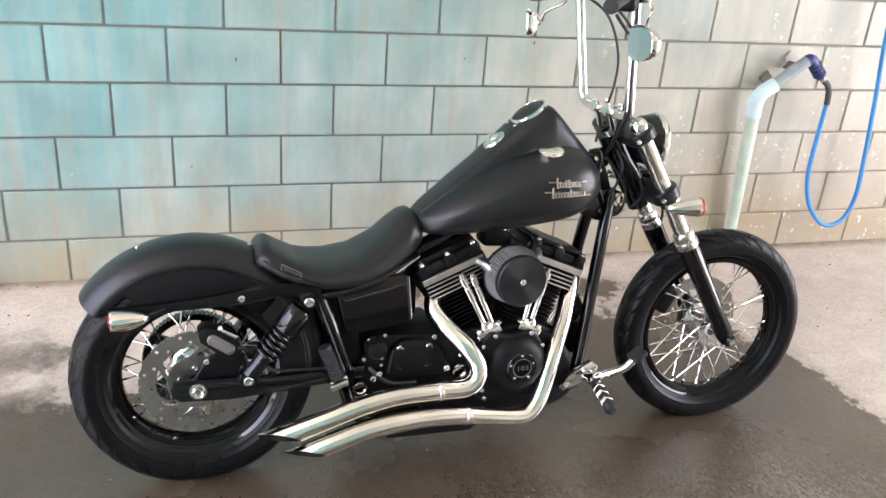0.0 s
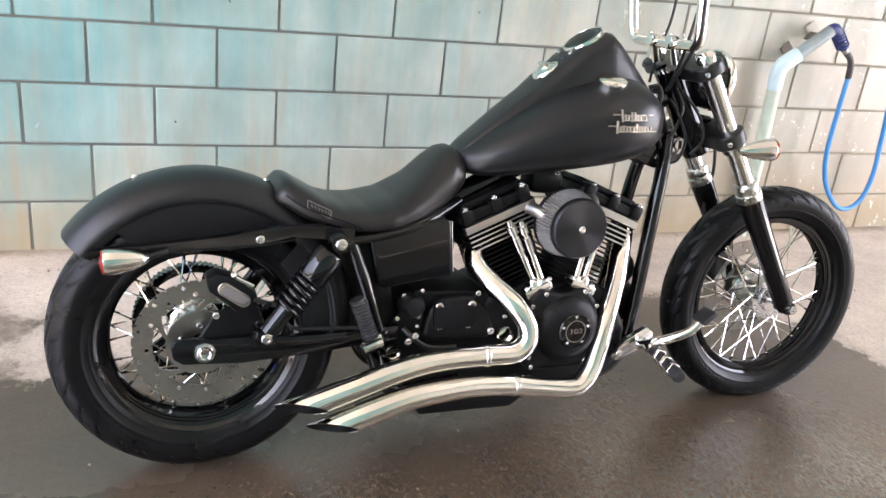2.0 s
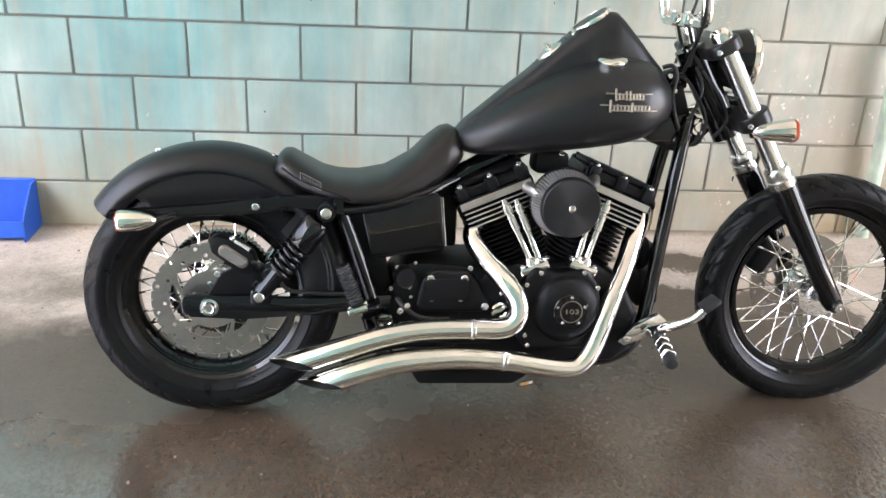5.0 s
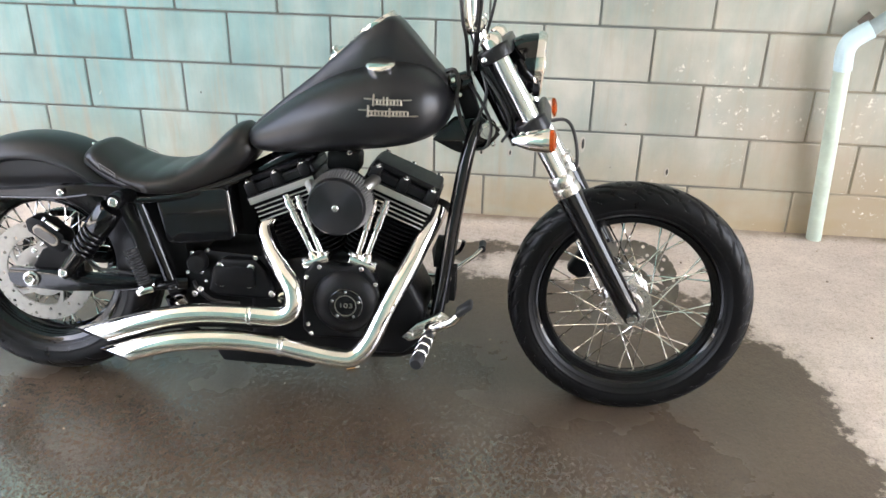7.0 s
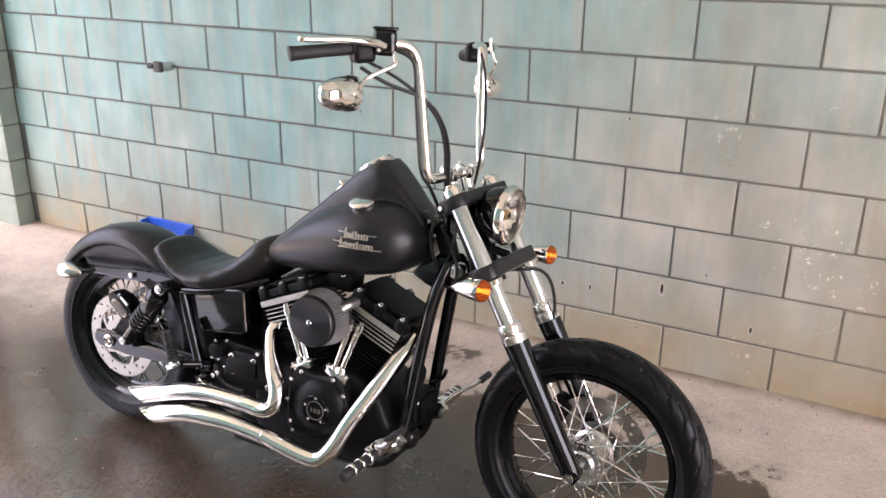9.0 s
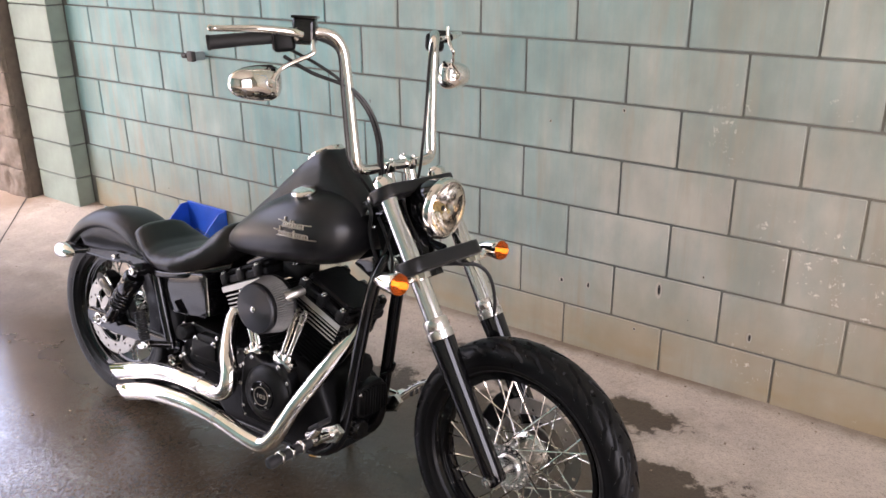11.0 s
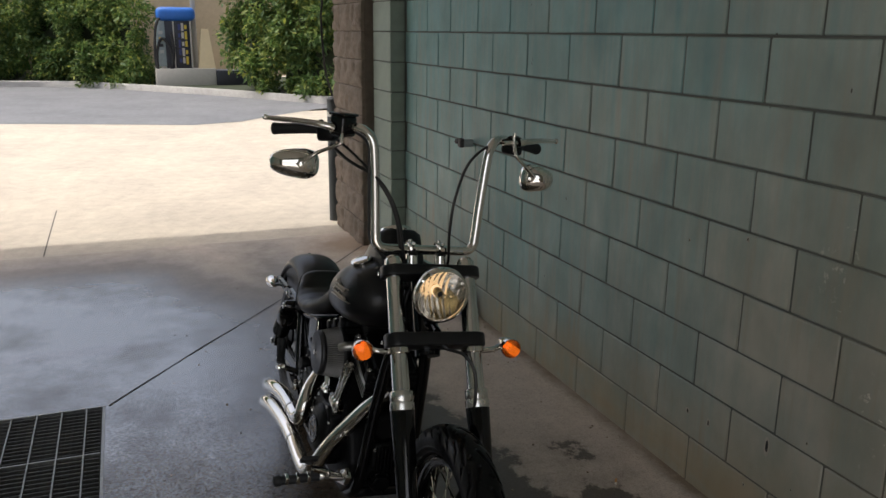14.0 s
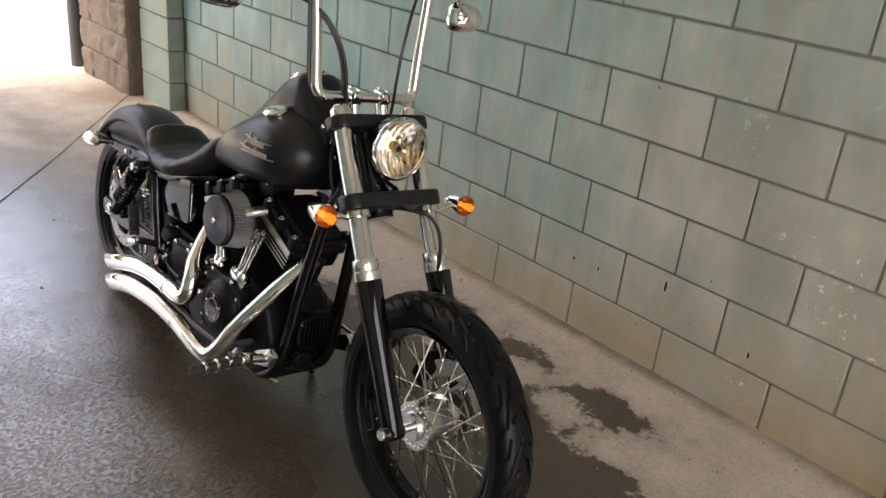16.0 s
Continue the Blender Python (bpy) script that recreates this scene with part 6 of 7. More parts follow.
    # manifold and top hose between the cylinders
    part("intake_manifold", Geo().tube([(0.79, -0.01, 0.58), (0.87, -0.04, 0.59), (0.95, -0.01, 0.58)], 0.028, 14).tube([(0.87, -0.03, 0.59), (0.87, -0.14, 0.595)], 0.034, 16, 1), M_DARK, bike, "black intake manifold")
    horn = part("coil_cover", Geo().box((0.09, 0.08, 0.06), pose(0.865, 0, 0.68, 0, 4, 0), 0.015), M_DARK, bike)
    for x, y, z in ((0.85, -0.03, 0.72), (0.885, -0.045, 0.705)):
        bolt(horn, (x, y, z), (0, -0.7, 0.7), 0.008)
    for run in ([(0.79, -0.09, 0.63), (0.803, -0.12, 0.625), (0.815, -0.14, 0.615)], [(0.96, -0.09, 0.65), (0.952, -0.12, 0.645), (0.94, -0.14, 0.635)]):
        part("breather", Geo().tube(run, 0.0155, 16), M_FINEDGE, bike, "dull silver breather bolt of the air cleaner")


build_engine()


def build_air_cleaner():
    m = along((0.878, -0.12, 0.598), (0.0, -1, 0.0))
    ac = part("air_cleaner", Geo().lathe([(0.0, -0.01), (0.082, -0.01), (0.0855, -0.004), (0.0855, 0.003), (0.082, 0.008)], None, 56), M_POWDER, bike, "round air cleaner with a black cap and pleated filter", m)
    pleats, lo, hi = 66, [], []
    for k in range(pleats * 4):
        a = math.pi * k / pleats / 2
        d = (0.0026, 0.0010, -0.0026, 0.0010)[k % 4]
        lo.append(((0.0825 + d) * math.cos(a), (0.0825 + d) * math.sin(a), 0.007))
        hi.append(((0.0725 + d) * math.cos(a), (0.0725 + d) * math.sin(a), 0.062))
    part("filter_element", Geo().loft([lo, hi], True, False), M_FILTER, ac, "grey pleated filter element", angle=20)
    part("cap", Geo().lathe([(0.0722, 0.058), (0.0745, 0.064), (0.0735, 0.075), (0.069, 0.0805), (0.0, 0.083)], None, 72), M_CAP, ac, "black cap with a radial sheen")
    part("cap_bolt", _bolt, None, ac, m=pose(0, 0, 0.082) @ Matrix.Diagonal((0.009, 0.009, 0.009, 1)))
    return ac


build_air_cleaner()


def build_exhausts():
    rear = [(0.672, -0.055, 0.525), (0.662, -0.08, 0.495), (0.688, -0.12, 0.455), (0.73, -0.165, 0.412), (0.762, -0.188, 0.366), (0.762, -0.197, 0.322), (0.728, -0.20, 0.296), (0.65, -0.202, 0.297), (0.532, -0.205, 0.296), (0.437, -0.212, 0.284), (0.335, -0.213, 0.254), (0.258, -0.205, 0.226)]
    front = [(1.120, -0.015, 0.568), (1.109, -0.037, 0.535), (1.083, -0.070, 0.485), (1.055, -0.105, 0.425), (1.003, -0.154, 0.325), (0.962, -0.185, 0.235), (0.925, -0.197, 0.194), (0.878, -0.203, 0.190), (0.785, -0.206, 0.206), (0.73, -0.207, 0.216), (0.605, -0.215, 0.228), (0.465, -0.226, 0.222), (0.36, -0.229, 0.196), (0.30, -0.222, 0.172)]
    for name, line, cut in (("rear", rear, 0.648), ("front", front, 0.727)):
        pts = curve(line, 8)
        r0, r1 = 0.0258, 0.0305
        n = len(pts)
        run = [0.0]
        for i in range(1, n):
            run.append(run[-1] + (pts[i] - pts[i - 1]).length)
        total, tip = run[-1] + (0.102 if name == "rear" else 0.075), 0.24

        def at(s):
            """Place and direction at an arc length, straight on past the end."""
            i = max(0, min(n - 2, int(np.searchsorted(run, s)) - 1))
            d = (pts[min(i + 2, n - 1)] - pts[max(i - 1, 0)]).normalized()
            return pts[i] + (pts[i + 1] - pts[i]) * ((s - run[i]) / max(1e-6, run[i + 1] - run[i])), d

        def wall_ring(s0, slash, grow):
            ring = []
            for k in range(32):
                a = 2 * math.pi * k / 32
                s = s0 - slash * (0.5 - 0.5 * math.cos(a - 0.85))
                p, d = at(s)
                up = Vector((0, 0, 1)) - d * d.z
                if abs(d.z) > 0.5:
                    up = d.cross(Vector((0, 1, 0))) * (1 if d.x < 0 else -1)
                    up = -up if up.x > 0 and d.z < 0 else up
                up.normalize()
                r = (r0 + (r1 - r0) * max(0.0, min(1.0, (s / total - 0.55) / 0.45))) * grow
                ring.append(p + r * (math.cos(a) * up + math.sin(a) * d.cross(up)))
            return ring

        rings = []
        up = None
        body = [s for s in run if s < total - tip - 0.004] + [total - tip]
        for s in body:
            p, d = at(s)
            up = d.cross(Vector((0, 1, 0))).normalized() if up is None else (up - d * up.dot(d)).normalized()
            r = r0 + (r1 - r0) * max(0.0, min(1.0, (s / total - 0.55) / 0.45))
            rings.append([p + r * (math.cos(2 * math.pi * k / 32) * up + math.sin(2 * math.pi * k / 32) * d.cross(up)) for k in range(32)])
        ends = [wall_ring(total - tip + tip * f, 0.108 * f, 1.0) for f in (q / 11 for q in range(12))]
        ex = part("exhaust_pipe", Geo().loft(rings, True, False).loft(ends, True, False), M_CHROME, bike, "chrome swept exhaust pipe with a slash-cut tip")
        inner = [wall_ring(total - tip + tip * f, 0.108 * f, 0.93) for f in (q / 7 for q in range(8))]
        part("inner_tip", Geo().loft(inner, True, False).put(inner[0], [tuple(range(32))]), M_DARK, ex)
        part("tip_edge", Geo().loft([ends[-1], inner[-1]], True, False), M_CHROME, ex)
        k = min(range(n // 2, n), key=lambda i: abs(pts[i].x - cut))
        dd = (pts[k + 1] - pts[k]).normalized()
        part("clamp_joint", Geo().lathe([(r0 + 0.001, -0.006), (r0 + 0.0026, -0.004), (r0 + 0.0026, 0.004), (r0 + 0.001, 0.006)], along(pts[k], dd), 28), M_POLISH, ex)
        part("port_flange", Geo().lathe([(0.02, -0.012), (0.034, -0.010), (0.034, 0.004), (0.026, 0.006)], along(pts[0], pts[1] - pts[0]), 24), M_DARK, ex)
    part("exhaust_shield", Geo().tube([(0.70, -0.175, 0.262), (0.55, -0.185, 0.262), (0.42, -0.195, 0.25), (0.33, -0.20, 0.222)], 0.012, 10), M_DARK, bike, "dark bracket behind the pipes")


build_exhausts()


# ---- forward controls ----
def build_controls():
    for s in (-1, 1):
        peg = part("footpeg", Geo().tube([(1.120, s * 0.215, 0.276), (1.105, s * 0.335, 0.262)], 0.0145, 16, 1), M_GRIP, bike, "black footpeg with chrome inserts")
        part("peg_end", Geo().lathe([(0.0, 0.012), (0.013, 0.010), (0.0175, 0.002), (0.0175, -0.012), (0.014, -0.014)], along((1.104, s * 0.345, 0.261), (-0.12, s, -0.11)), 18), M_GRIP, peg)
        for k in range(3):
            for q in range(5):
                a = 2 * math.pi * q / 5
                base = Vector((1.117, s * 0.245, 0.2725)).lerp(Vector((1.1065, s * 0.328, 0.263)), k / 2 * 0.8 + 0.05)
                part("peg_insert", Geo().box((0.011, 0.022, 0.005), along(base + Vector((math.cos(a), 0, math.sin(a))) * 0.0145, (math.cos(a), 0, math.sin(a))), 0.0015, 1), M_CHROME, peg)
        part("peg_clevis", Geo().box((0.035, 0.04, 0.028), pose(1.122, s * 0.20, 0.279), 0.008).tube([(1.125, s * 0.2, 0.279), (1.135, s * 0.13, 0.275)], 0.013, 12, 1), M_CHROME, peg)
        plate = part("control_bracket", Geo().prism([(1.04, 0.235), (1.06, 0.222), (1.15, 0.255), (1.17, 0.29), (1.145, 0.31), (1.08, 0.275)], s * 0.125, s * 0.145, 0.005), M_POLISH, bike, "polished forward control bracket")
        bolt(plate, (1.062, s * 0.146, 0.243), (0, s, 0), 0.011)
        part("mount_rod", Geo().tube([(1.05, s * 0.10, 0.25), (1.15, s * 0.135, 0.262)], 0.009, 10, 1), M_GLOSS, plate)
        lever = [(1.115, s * 0.165, 0.272), (1.122, s * 0.215, 0.296), (1.148, s * 0.250, 0.320), (1.182, s * 0.270, 0.342), (1.207, s * 0.277, 0.372)]
        thin = [(1.128, 0.165, 0.275), (1.148, 0.18, 0.300), (1.175, 0.20, 0.325), (1.21, 0.215, 0.348), (1.235, 0.228, 0.372)]
        if s < 0:
            ped = part("brake_pedal", Geo().tube(lever, [0.013, 0.0135, 0.012, 0.0115, 0.010], 14), M_CHROME, bike, "chrome brake pedal with a black pad")
            part("pedal_pad", Geo().box((0.046, 0.05, 0.014), pose(1.212, -0.280, 0.384, 0, -38, 0), 0.005), M_GRIP, ped)
        else:
            ped = part("shift_lever", Geo().tube(thin, [0.008, 0.007, 0.0065, 0.006, 0.006], 12), M_CHROME, bike, "chrome shift lever with a rubber peg")
            part("shift_peg", Geo().tube([(1.235, 0.225, 0.37), (1.235, 0.285, 0.37)], 0.011, 12, 1), M_GRIP, ped)
            part("shift_rod", Geo().tube([(1.13, 0.16, 0.30), (0.80, 0.17, 0.30)], 0.006, 8, 1), M_CHROME, ped)
    # finned regulator and oil filter low at the front
    reg = part("regulator", Geo().prism(rounded(0.062, 0.050, 0.026, 6), 1.118, 1.158, 0.010, Matrix.Rotation(radians(-90), 4, "Z") @ pose(0.0, 0, 0.345), 3), M_DARK, bike, "black finned regulator between the down tubes")
    for k in range(9):
        y, tall = -0.048 + 0.012 * k, 0.088 - 0.30 * abs(-0.048 + 0.012 * k)
        part("cooling_fin", Geo().box((0.018, 0.0035, tall), pose(1.164, y, 0.345), 0.001, 1), M_DARK, reg)
    bolt(reg, (1.160, -0.056, 0.375), (1, 0, 0), 0.006)
    filt = part("oil_filter", Geo().lathe([(0.0, 0.085), (0.026, 0.083), (0.034, 0.074), (0.036, 0.06), (0.036, 0.0), (0.0, 0.0)], along((1.055, -0.01, 0.245), (1, 0, -0.05)), 28), M_GLOSS, bike, "black oil filter")
    for k in range(14):
        a = 2 * math.pi * k / 14
        part("filter_flute", Geo().box((0.022, 0.004, 0.004), pose(1.118, -0.01 + 0.035 * math.cos(a), 0.242 + 0.035 * math.sin(a)), 0.001, 1), M_DARK, filt)
    part("horn", Geo().lathe([(0.0, 0.02), (0.035, 0.02), (0.045, 0.008), (0.045, -0.008), (0.0, -0.02)], along((1.125, -0.02, 0.44), (1, 0, -0.1)), 28), M_DARK, bike, "black horn between the down tubes")
    br = part("left_peg_arm", Geo().tube([(1.15, 0.05, 0.40), (1.178, 0.06, 0.42), (1.188, 0.06, 0.447)], 0.006, 8), M_GLOSS, bike)


build_controls()


# ---- front end ----
def front(name, geo, mat, label="", parent=None):
    return part(name, geo, mat, parent or bike, label, None if parent else STEER)


def build_fork():
    for s in (-1, 1):
        y = 0.112 * s
        leg = front("fork_leg", Geo().tube([fork_at(0.655, y), fork_at(0.64, y), fork_at(0.56, y), fork_at(0.45, y), fork_at(0.34, y), fork_at(0.315, y)], [0.0335, 0.034, 0.031, 0.0285, 0.028, 0.022], 24, 1), M_GLOSS, "gloss black fork lower leg")
        part("fork_tube", Geo().tube([fork_at(1.0, y), fork_at(0.64, y)], 0.0245, 28, 1), M_TUBE, leg, "polished steel fork tube")
        part("dust_collar", Geo().lathe([(0.025, -0.03), (0.0305, -0.029), (0.0325, -0.026), (0.0325, -0.004), (0.031, -0.002), (0.031, 0.001), (0.0345, 0.003), (0.0345, 0.022), (0.033, 0.026)], along(fork_at(0.665, y), FORK_DIR), 28), M_COLLAR, leg, "polished dust collar")
        part("fork_cap", Geo().lathe([(0.0, 0.018), (0.016, 0.018), (0.022, 0.012), (0.026, 0.004), (0.026, -0.02)], along(fork_at(1.01, y), -FORK_DIR), 24), M_CHROME, leg)
        part("axle_clamp", Geo().lathe([(0.0, 0.026), (0.018, 0.026), (0.021, 0.020), (0.021, -0.022), (0.0, -0.022)], along(AXLE + Vector((0, y, 0)), (0, s, 0)), 24), M_GLOSS, leg)
        part("axle_end", Geo().lathe([(0.0, 0.012), (0.006, 0.012), (0.007, 0.018), (0.0125, 0.018), (0.014, 0.014), (0.014, 0.0)], along(AXLE + Vector((0, y + 0.022 * s, 0)), (0, s, 0)), 18), M_POLISH, leg)
    part("axle", Geo().tube([AXLE + Vector((0, -0.1, 0)), AXLE + Vector((0, 0.1, 0))], 0.011, 14, 1), M_POLISH, bike, m=STEER)
    for z, name, th in ((0.985, "upper_triple_tree", 0.034), (0.812, "lower_triple_tree", 0.040)):
        c = fork_at(z)
        m = along(c, -FORK_DIR)
        plate = rounded(0.042, 0.150, 0.036, 6)
        g = Geo().prism(plate, -th / 2, th / 2, 0.007, None, 3)
        g.v = [(x, zz, yy) for x, yy, zz in g.v]
        q = Matrix.Translation(c) @ Matrix((tuple(Vector((-FORK_DIR.z, 0, FORK_DIR.x))), (0, 1, 0), tuple(-FORK_DIR))).transposed().to_4x4()
        tree = front(name, Geo().put(g.v, g.f, q @ pose(-0.004, 0, 0)), M_SATIN, "satin black triple tree")
        for s in (-1, 1):
            bolt(tree, fork_at(z, 0.112 * s + 0.036 * s, -0.03), (-0.3, s, 0), 0.007)
    for s in (-1, 1):
        part("tree_trim", Geo().lathe([(0.026, -0.012), (0.0335, -0.010), (0.0335, 0.004), (0.026, 0.006)], along(fork_at(0.784, 0.112 * s), FORK_DIR), 28), M_CHROME, bike, "chrome collar under the lower tree", STEER)
        # bullet signal
        p = fork_at(0.79, 0.222 * s, 0.018)
        d = Vector((1, -0.10 + 0.02 * s, 0.08)).normalized()
        sig = front("front_signal", Geo().lathe([(0.0, -0.078), (0.006, -0.076), (0.015, -0.060), (0.023, -0.034), (0.0275, -0.004), (0.029, 0.012), (0.0275, 0.016), (0.026, 0.012)], along(p, d), 32), M_CHROME, "chrome bullet turn signal with an amber lens")
        part("reflector_cup", Geo().lathe([(0.026, 0.012), (0.020, -0.004), (0.008, -0.014), (0.0, -0.016)], along(p, d), 28), M_CHROME, sig)
        part("lens", Geo().lathe([(0.0280, 0.012), (0.0275, 0.019), (0.024, 0.0245), (0.014, 0.0275), (0.0, 0.0285)], along(p, d), 28), M_AMBER, sig, "amber lens").visible_shadow = False
        part("bulb", Geo().lathe([(0.0, 0.010), (0.004, 0.007), (0.005, 0.0), (0.004, -0.012)], along(p, d), 14), M_GLOW, sig, "small lit bulb")
        part("signal_arm", Geo().tube([p - d * 0.03 - Vector((0, 0.02 * s, 0.004)), fork_at(0.788, 0.175 * s, 0.004), fork_at(0.786, 0.14 * s, 0.0)], 0.0085, 12), M_CHROME, sig)


build_fork()


def build_headlight():
    c, d = Vector((1.352, 0, 0.948)), Vector((1, 0, -0.06)).normalized()
    m = along(c, d)
    h = front("headlight", Geo().lathe([(0.0, -0.085), (0.03, -0.08), (0.055, -0.062), (0.070, -0.035), (0.076, -0.005), (0.077, 0.008)], m, 48), M_GLOSS, "round headlight with a chrome bezel and clear faceted reflector")
    part("bezel", Geo().lathe([(0.077, 0.002), (0.0815, 0.004), (0.083, 0.012), (0.080, 0.022), (0.074, 0.026), (0.0715, 0.022), (0.072, 0.014)], m, 56), M_CHROME, h, "chrome bezel")
    rings = []
    seg = 96
    for q in range(12):
        t = q / 11
        r = 0.010 + 0.0625 * t
        depth = -0.050 + 0.062 * t ** 1.9
        ring = []
        for k in range(seg):
            a = 2 * math.pi * k / seg
            x = r * math.cos(a)
            ring.append((x, r * math.sin(a), depth + 0.0020 * math.sin(x * 420) * (0.3 + t)))
        rings.append(ring)
    g = Geo().loft(rings, True, False)
    part("reflector", Geo().put(g.v, g.f, m), M_REFLECT, h, "fluted chrome reflector", angle=25)
    part("bulb_shield", Geo().lathe([(0.0, 0.0), (0.012, -0.002), (0.013, -0.03), (0.010, -0.05)], m, 20), M_BULB, h)
    part("bulb", Geo().lathe([(0.0125, -0.03), (0.0145, -0.034), (0.0145, -0.044), (0.012, -0.048)], m, 20), M_FILAMENT, h, "lit bulb behind its shield")
    part("bulb_tip", Geo().lathe([(0.0, 0.0022), (0.0075, 0.0008)], m, 16), M_DARK, h)
    part("lens", Geo().lathe([(0.0, 0.030), (0.03, 0.0285), (0.055, 0.025), (0.0735, 0.0185)], m, 48), M_GLASS, h, "clear glass lens").visible_shadow = False
    part("mount", Geo().tube([c + Vector((-0.03, 0, -0.08)), c + Vector((-0.03, 0, -0.10)), fork_at(0.83, 0, 0.02)], 0.012, 12, 1), M_GLOSS, h)


build_headlight()


def build_bars():
    half = [(1.198, 0.0, 1.038), (1.198, 0.07, 1.038), (1.197, 0.118, 1.038), (1.195, 0.141, 1.043), (1.192, 0.153, 1.058), (1.189, 0.157, 1.085), (1.180, 0.163, 1.17), (1.168, 0.174, 1.295), (1.162, 0.182, 1.342), (1.150, 0.201, 1.368), (1.125, 0.231, 1.375), (1.08, 0.288, 1.366), (0.985, 0.412, 1.344)]
    line = [(x, -y, z) for x, y, z in reversed(half)] + half[1:]
    bar = front("handlebar", Geo().tube(line, 0.0145, 18, 6), M_CHROME, "tall chrome ape-hanger handlebar")
    for s in (-1, 1):
        ri = part("riser", Geo().tube([(1.215, 0.045 * s, 0.99), (1.20, 0.045 * s, 1.038)], 0.017, 16, 1).box((0.05, 0.030, 0.036), pose(1.198, 0.045 * s, 1.040, 0, 8, 0), 0.008), M_CHROME, bar, "chrome riser clamp")
        for x in (1.18, 1.217):
            part("bolt", _bolt, None, bar, m=along((x, 0.045 * s, 1.059), (0, 0, 1)) @ Matrix.Diagonal((0.006, 0.006, 0.008, 1)))
        a, b = Vector((1.088, 0.280 * s, 1.3665)), Vector((0.972, 0.430 * s, 1.341))
        d = (b - a).normalized()
        gr = part("grip", Geo().tube([a.lerp(b, 0.22), a.lerp(b, 0.6), b], [0.0165, 0.0155, 0.017], 20, 1), M_GRIP, bar, "black rubber grip")
        part("grip_flange", Geo().lathe([(0.018, -0.004), (0.025, -0.003), (0.025, 0.003), (0.018, 0.004)], along(a.lerp(b, 0.22), d), 20), M_GRIP, bar)
        part("grip_cap", Geo().lathe([(0.017, -0.002), (0.0185, 0.0), (0.0175, 0.006), (0.0, 0.007)], along(b, d), 20), M_GRIP, bar)
        # switch housing and lever
        sw = part("switch_housing", Geo().box((0.055, 0.05, 0.055), along(a.lerp(b, 0.10) + Vector((0, 0, -0.012)), d), 0.012, 3), M_POWDER, bar, "black switch housing")
        piv = a + Vector((0.045, 0.012 * s, 0.004))
        tip = b + Vector((0.060, 0.040 * s, 0.036))
        lev = part("brake_lever" if s < 0 else "clutch_lever", Geo().tube([piv, piv.lerp(tip, 0.15) + Vector((0.012, 0, 0.004)), piv.lerp(tip, 0.5) + Vector((0.018, 0, 0.006)), piv.lerp(tip, 0.9), tip], [0.012, 0.0105, 0.0085, 0.0075, 0.0065], 12), M_CHROME, bar, "chrome hand lever")
        part("lever_ball", Geo().lathe([(0.0, 0.009), (0.0065, 0.006), (0.009, 0.0), (0.0065, -0.006), (0.0, -0.009)], along(tip, d), 14), M_CHROME, bar)
        part("lever_perch", Geo().box((0.04, 0.035, 0.028), along(piv + Vector((-0.018, -0.01 * s, 0)), d), 0.007), M_POLISH if s < 0 else M_GLOSS, bar)
        if s < 0:
            mc = part("master_cylinder", Geo().box((0.055, 0.066, 0.064), pose(1.118, -0.262, 1.378, 0, 0, 38), 0.012, 3), M_GLOSS, bar, "gloss black brake fluid reservoir")
            part("reservoir_lid", Geo().box((0.06, 0.066, 0.008), pose(1.118, -0.262, 1.410, 0, 0, 38), 0.003), M_GLOSS, bar)
        else:
            part("clutch_adjuster", Geo().tube([piv + Vector((0.0, -0.01, 0)), piv + Vector((0.012, -0.06, -0.004))], 0.007, 10, 1), M_CHROME, bar)
        # mirror below the bar
        base = a + Vector((0.055, -0.012 * s, 0.012))
        mid = Vector((1.095, 0.345 * s, 1.300))
        cen = Vector((1.088, 0.388 * s, 1.257))
        mi = part("mirror", Geo().tube([base + Vector((0, 0, 0.022)), base, base + Vector((0.012, 0.004 * s, -0.035)), base + Vector((0.016, 0.012 * s, -0.052)), mid + Vector((0.025, -0.012 * s, -0.006)), cen + Vector((0.034, -0.022 * s, 0.008))], 0.0055, 10), M_CHROME, bar, "chrome teardrop mirror hung under the bar")
        n = Vector((1, -0.08 if s < 0 else -0.36, 0.05)).normalized()
        wide = 0.071 if s < 0 else 0.054
        k = along(cen, n)
        side = Vector((0, 0, 1)).cross(n).normalized()
        up = n.cross(side)
        shell, rings = Geo(), []
        for depth, sc in ((0.0305, 0.02), (0.030, 0.2), (0.0285, 0.4), (0.025, 0.6), (0.018, 0.8), (0.009, 0.94), (0.0, 1.0), (-0.010, 1.0), (-0.012, 0.97)):
            ring = []
            for q in range(36):
                t = 2 * math.pi * q / 36
                c, sn = math.cos(t), math.sin(t)
                u = wide * math.copysign(abs(c) ** 0.75, c)
                v = (0.0415 - 0.009 * s * u / wide) * math.copysign(abs(sn) ** 0.7, sn)
                ring.append(cen + side * u * sc + up * v * sc + n * depth)
            rings.append(ring)
        shell.loft(rings, True, False).put(rings[0], [tuple(range(36))])
        part("mirror_shell", shell, M_CHROME, bar, "chrome mirror shell", angle=50)
        part("mirror_glass", Geo().put([p - n * 0.0004 for p in rings[-1]], [tuple(range(36))]), M_MIRROR, bar)
        part("mirror_nut", Geo().lathe([(0.0, 0.014), (0.009, 0.012), (0.012, 0.004), (0.012, -0.004)], along(cen + n * 0.022 - side * 0.02 * s, n), 16), M_CHROME, bar)
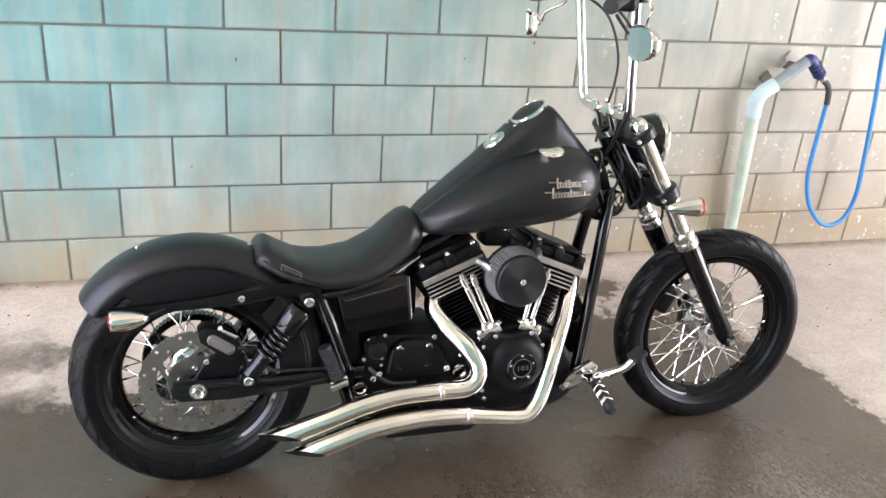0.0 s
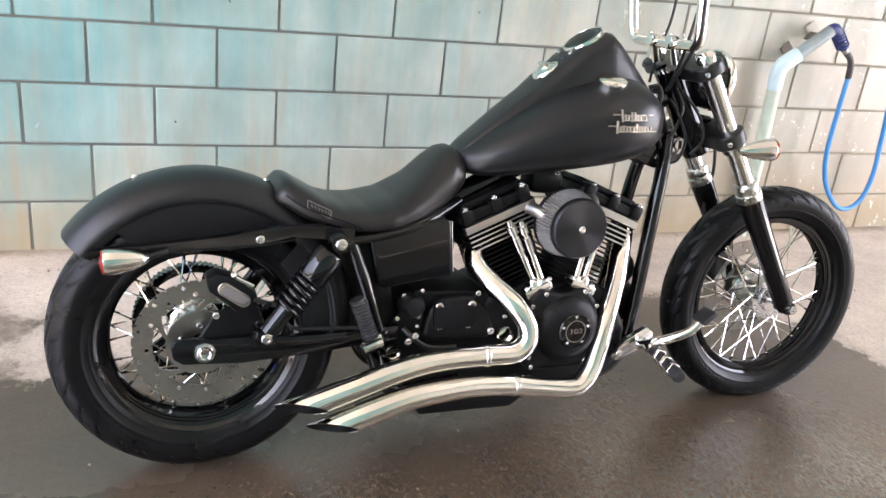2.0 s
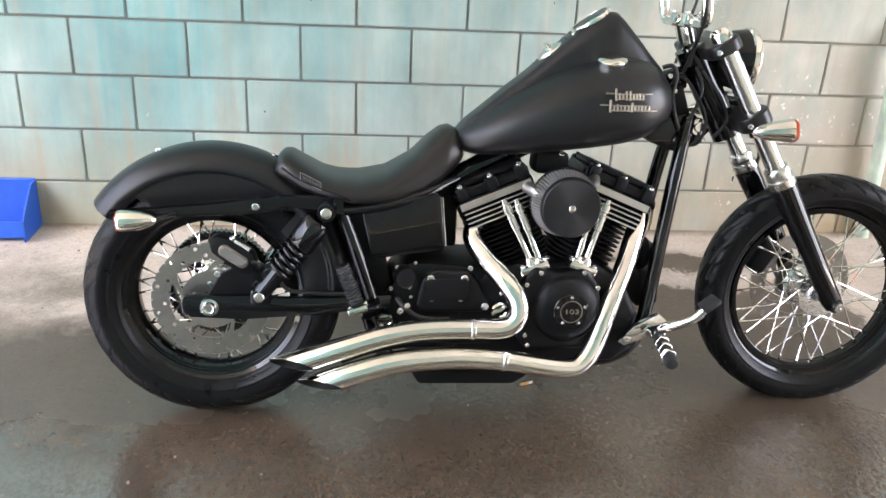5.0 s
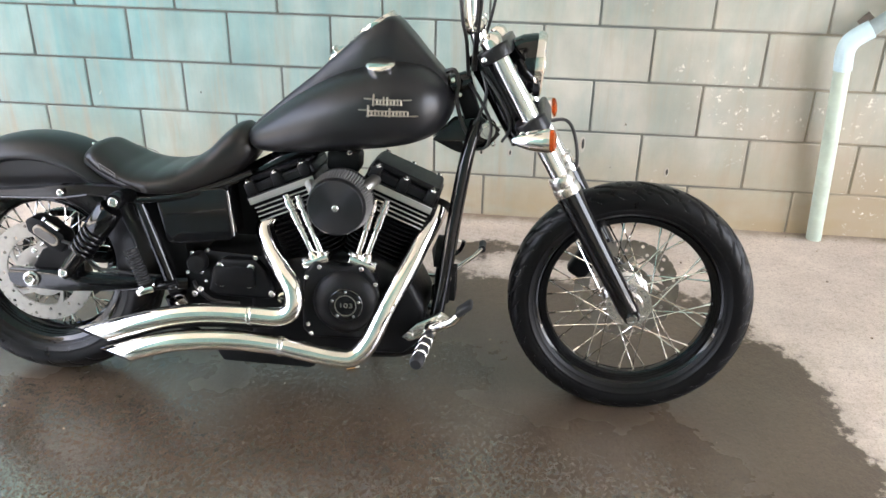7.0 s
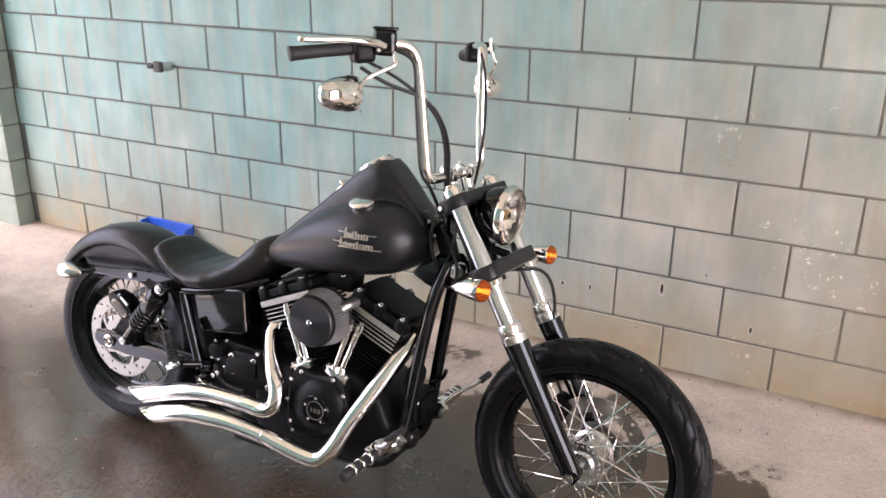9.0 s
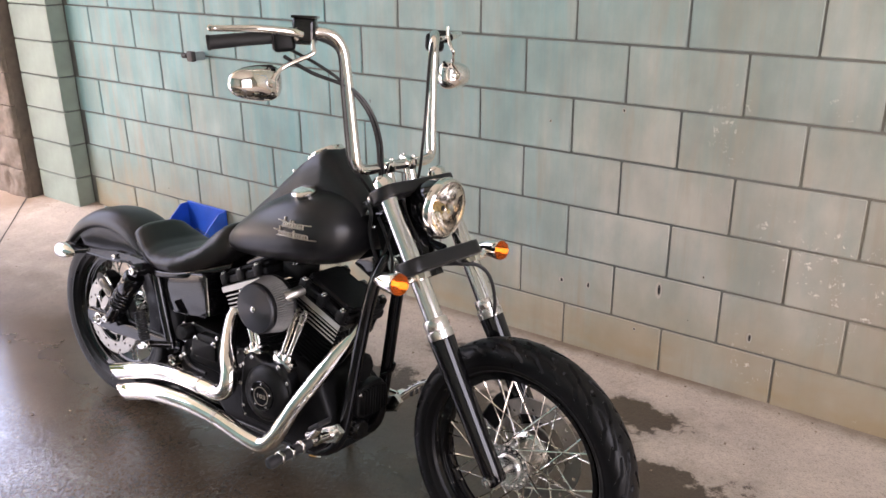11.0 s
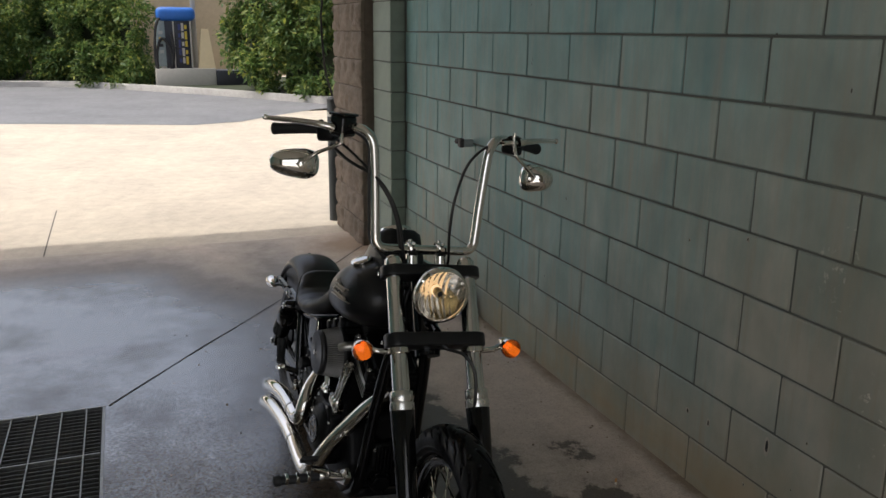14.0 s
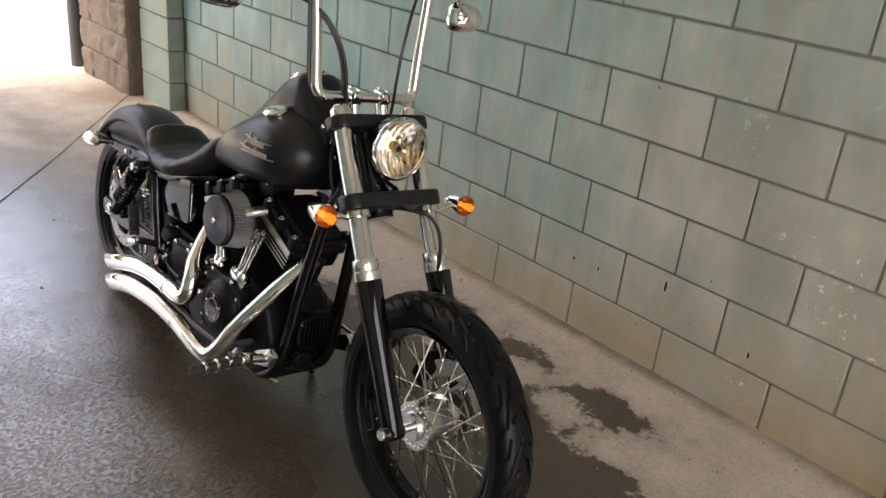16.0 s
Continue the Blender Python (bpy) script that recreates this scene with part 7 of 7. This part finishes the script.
    # cables and hoses
    runs = [
        [(1.12, -0.225, 1.362), (1.160, -0.194, 1.335), (1.168, -0.186, 1.25), (1.177, -0.177, 1.13), (1.184, -0.168, 1.06), (1.19, -0.125, 1.01), (1.19, -0.05, 0.92)],
        [(1.06, -0.27, 1.335), (1.12, -0.225, 1.300), (1.175, -0.178, 1.252), (1.205, -0.132, 1.19), (1.212, -0.102, 1.12), (1.208, -0.083, 1.04), (1.20, -0.05, 0.93)],
        [(1.062, -0.28, 1.315), (1.115, -0.235, 1.278), (1.185, -0.168, 1.243), (1.213, -0.122, 1.182), (1.219, -0.093, 1.11), (1.213, -0.076, 1.04), (1.205, -0.04, 0.93)],
        [(1.11, 0.262, 1.366), (1.155, 0.185, 1.358), (1.215, 0.098, 1.305), (1.245, 0.056, 1.20), (1.242, 0.052, 1.10), (1.222, 0.066, 1.01), (1.205, 0.06, 0.93)],
    ]
    for k, run in enumerate(runs):
        part("cable", Geo().tube(run, 0.0042 if k % 2 else 0.0048, 8), M_CABLE, bar)
    hose = [fork_at(0.80, 0.01, -0.02), fork_at(0.785, 0.025, 0.03), fork_at(0.765, 0.06, 0.062), fork_at(0.725, 0.085, 0.064), fork_at(0.66, 0.092, 0.036), fork_at(0.58, 0.094, -0.03), fork_at(0.43, 0.10, -0.05)]
    part("brake_line", Geo().tube(hose, 0.0048, 8), M_CABLE, bike, "black front brake line", STEER)
    part("signal_wire", Geo().tube([fork_at(0.80, 0.0, 0.03), fork_at(0.776, 0.05, 0.034), fork_at(0.782, 0.10, 0.02)], 0.003, 6), M_CABLE, bike, "", STEER)
    for run in ([(1.19, -0.05, 0.90), (1.22, -0.055, 0.86), (1.25, -0.06, 0.80), (1.24, -0.05, 0.74), (1.2, -0.04, 0.73)], [(1.22, -0.03, 0.93), (1.235, -0.05, 0.88), (1.22, -0.05, 0.82), (1.19, -0.04, 0.77)], [(1.23, -0.05, 0.92), (1.275, -0.07, 0.86), (1.30, -0.07, 0.80), (1.28, -0.05, 0.755)]):
        part("wiring_loom", Geo().tube(run, 0.0042, 8), M_CABLE, bike, "black wiring beside the steering neck")
    # front caliper on the far side
    cp = fork_at(0.43, 0.088, -0.07)
    part("front_caliper", Geo().box((0.06, 0.055, 0.10), Matrix.Translation(cp) @ Matrix.Rotation(radians(30), 4, "Y"), 0.014, 3), M_POWDER, bike, "black front brake caliper", STEER)


build_bars()
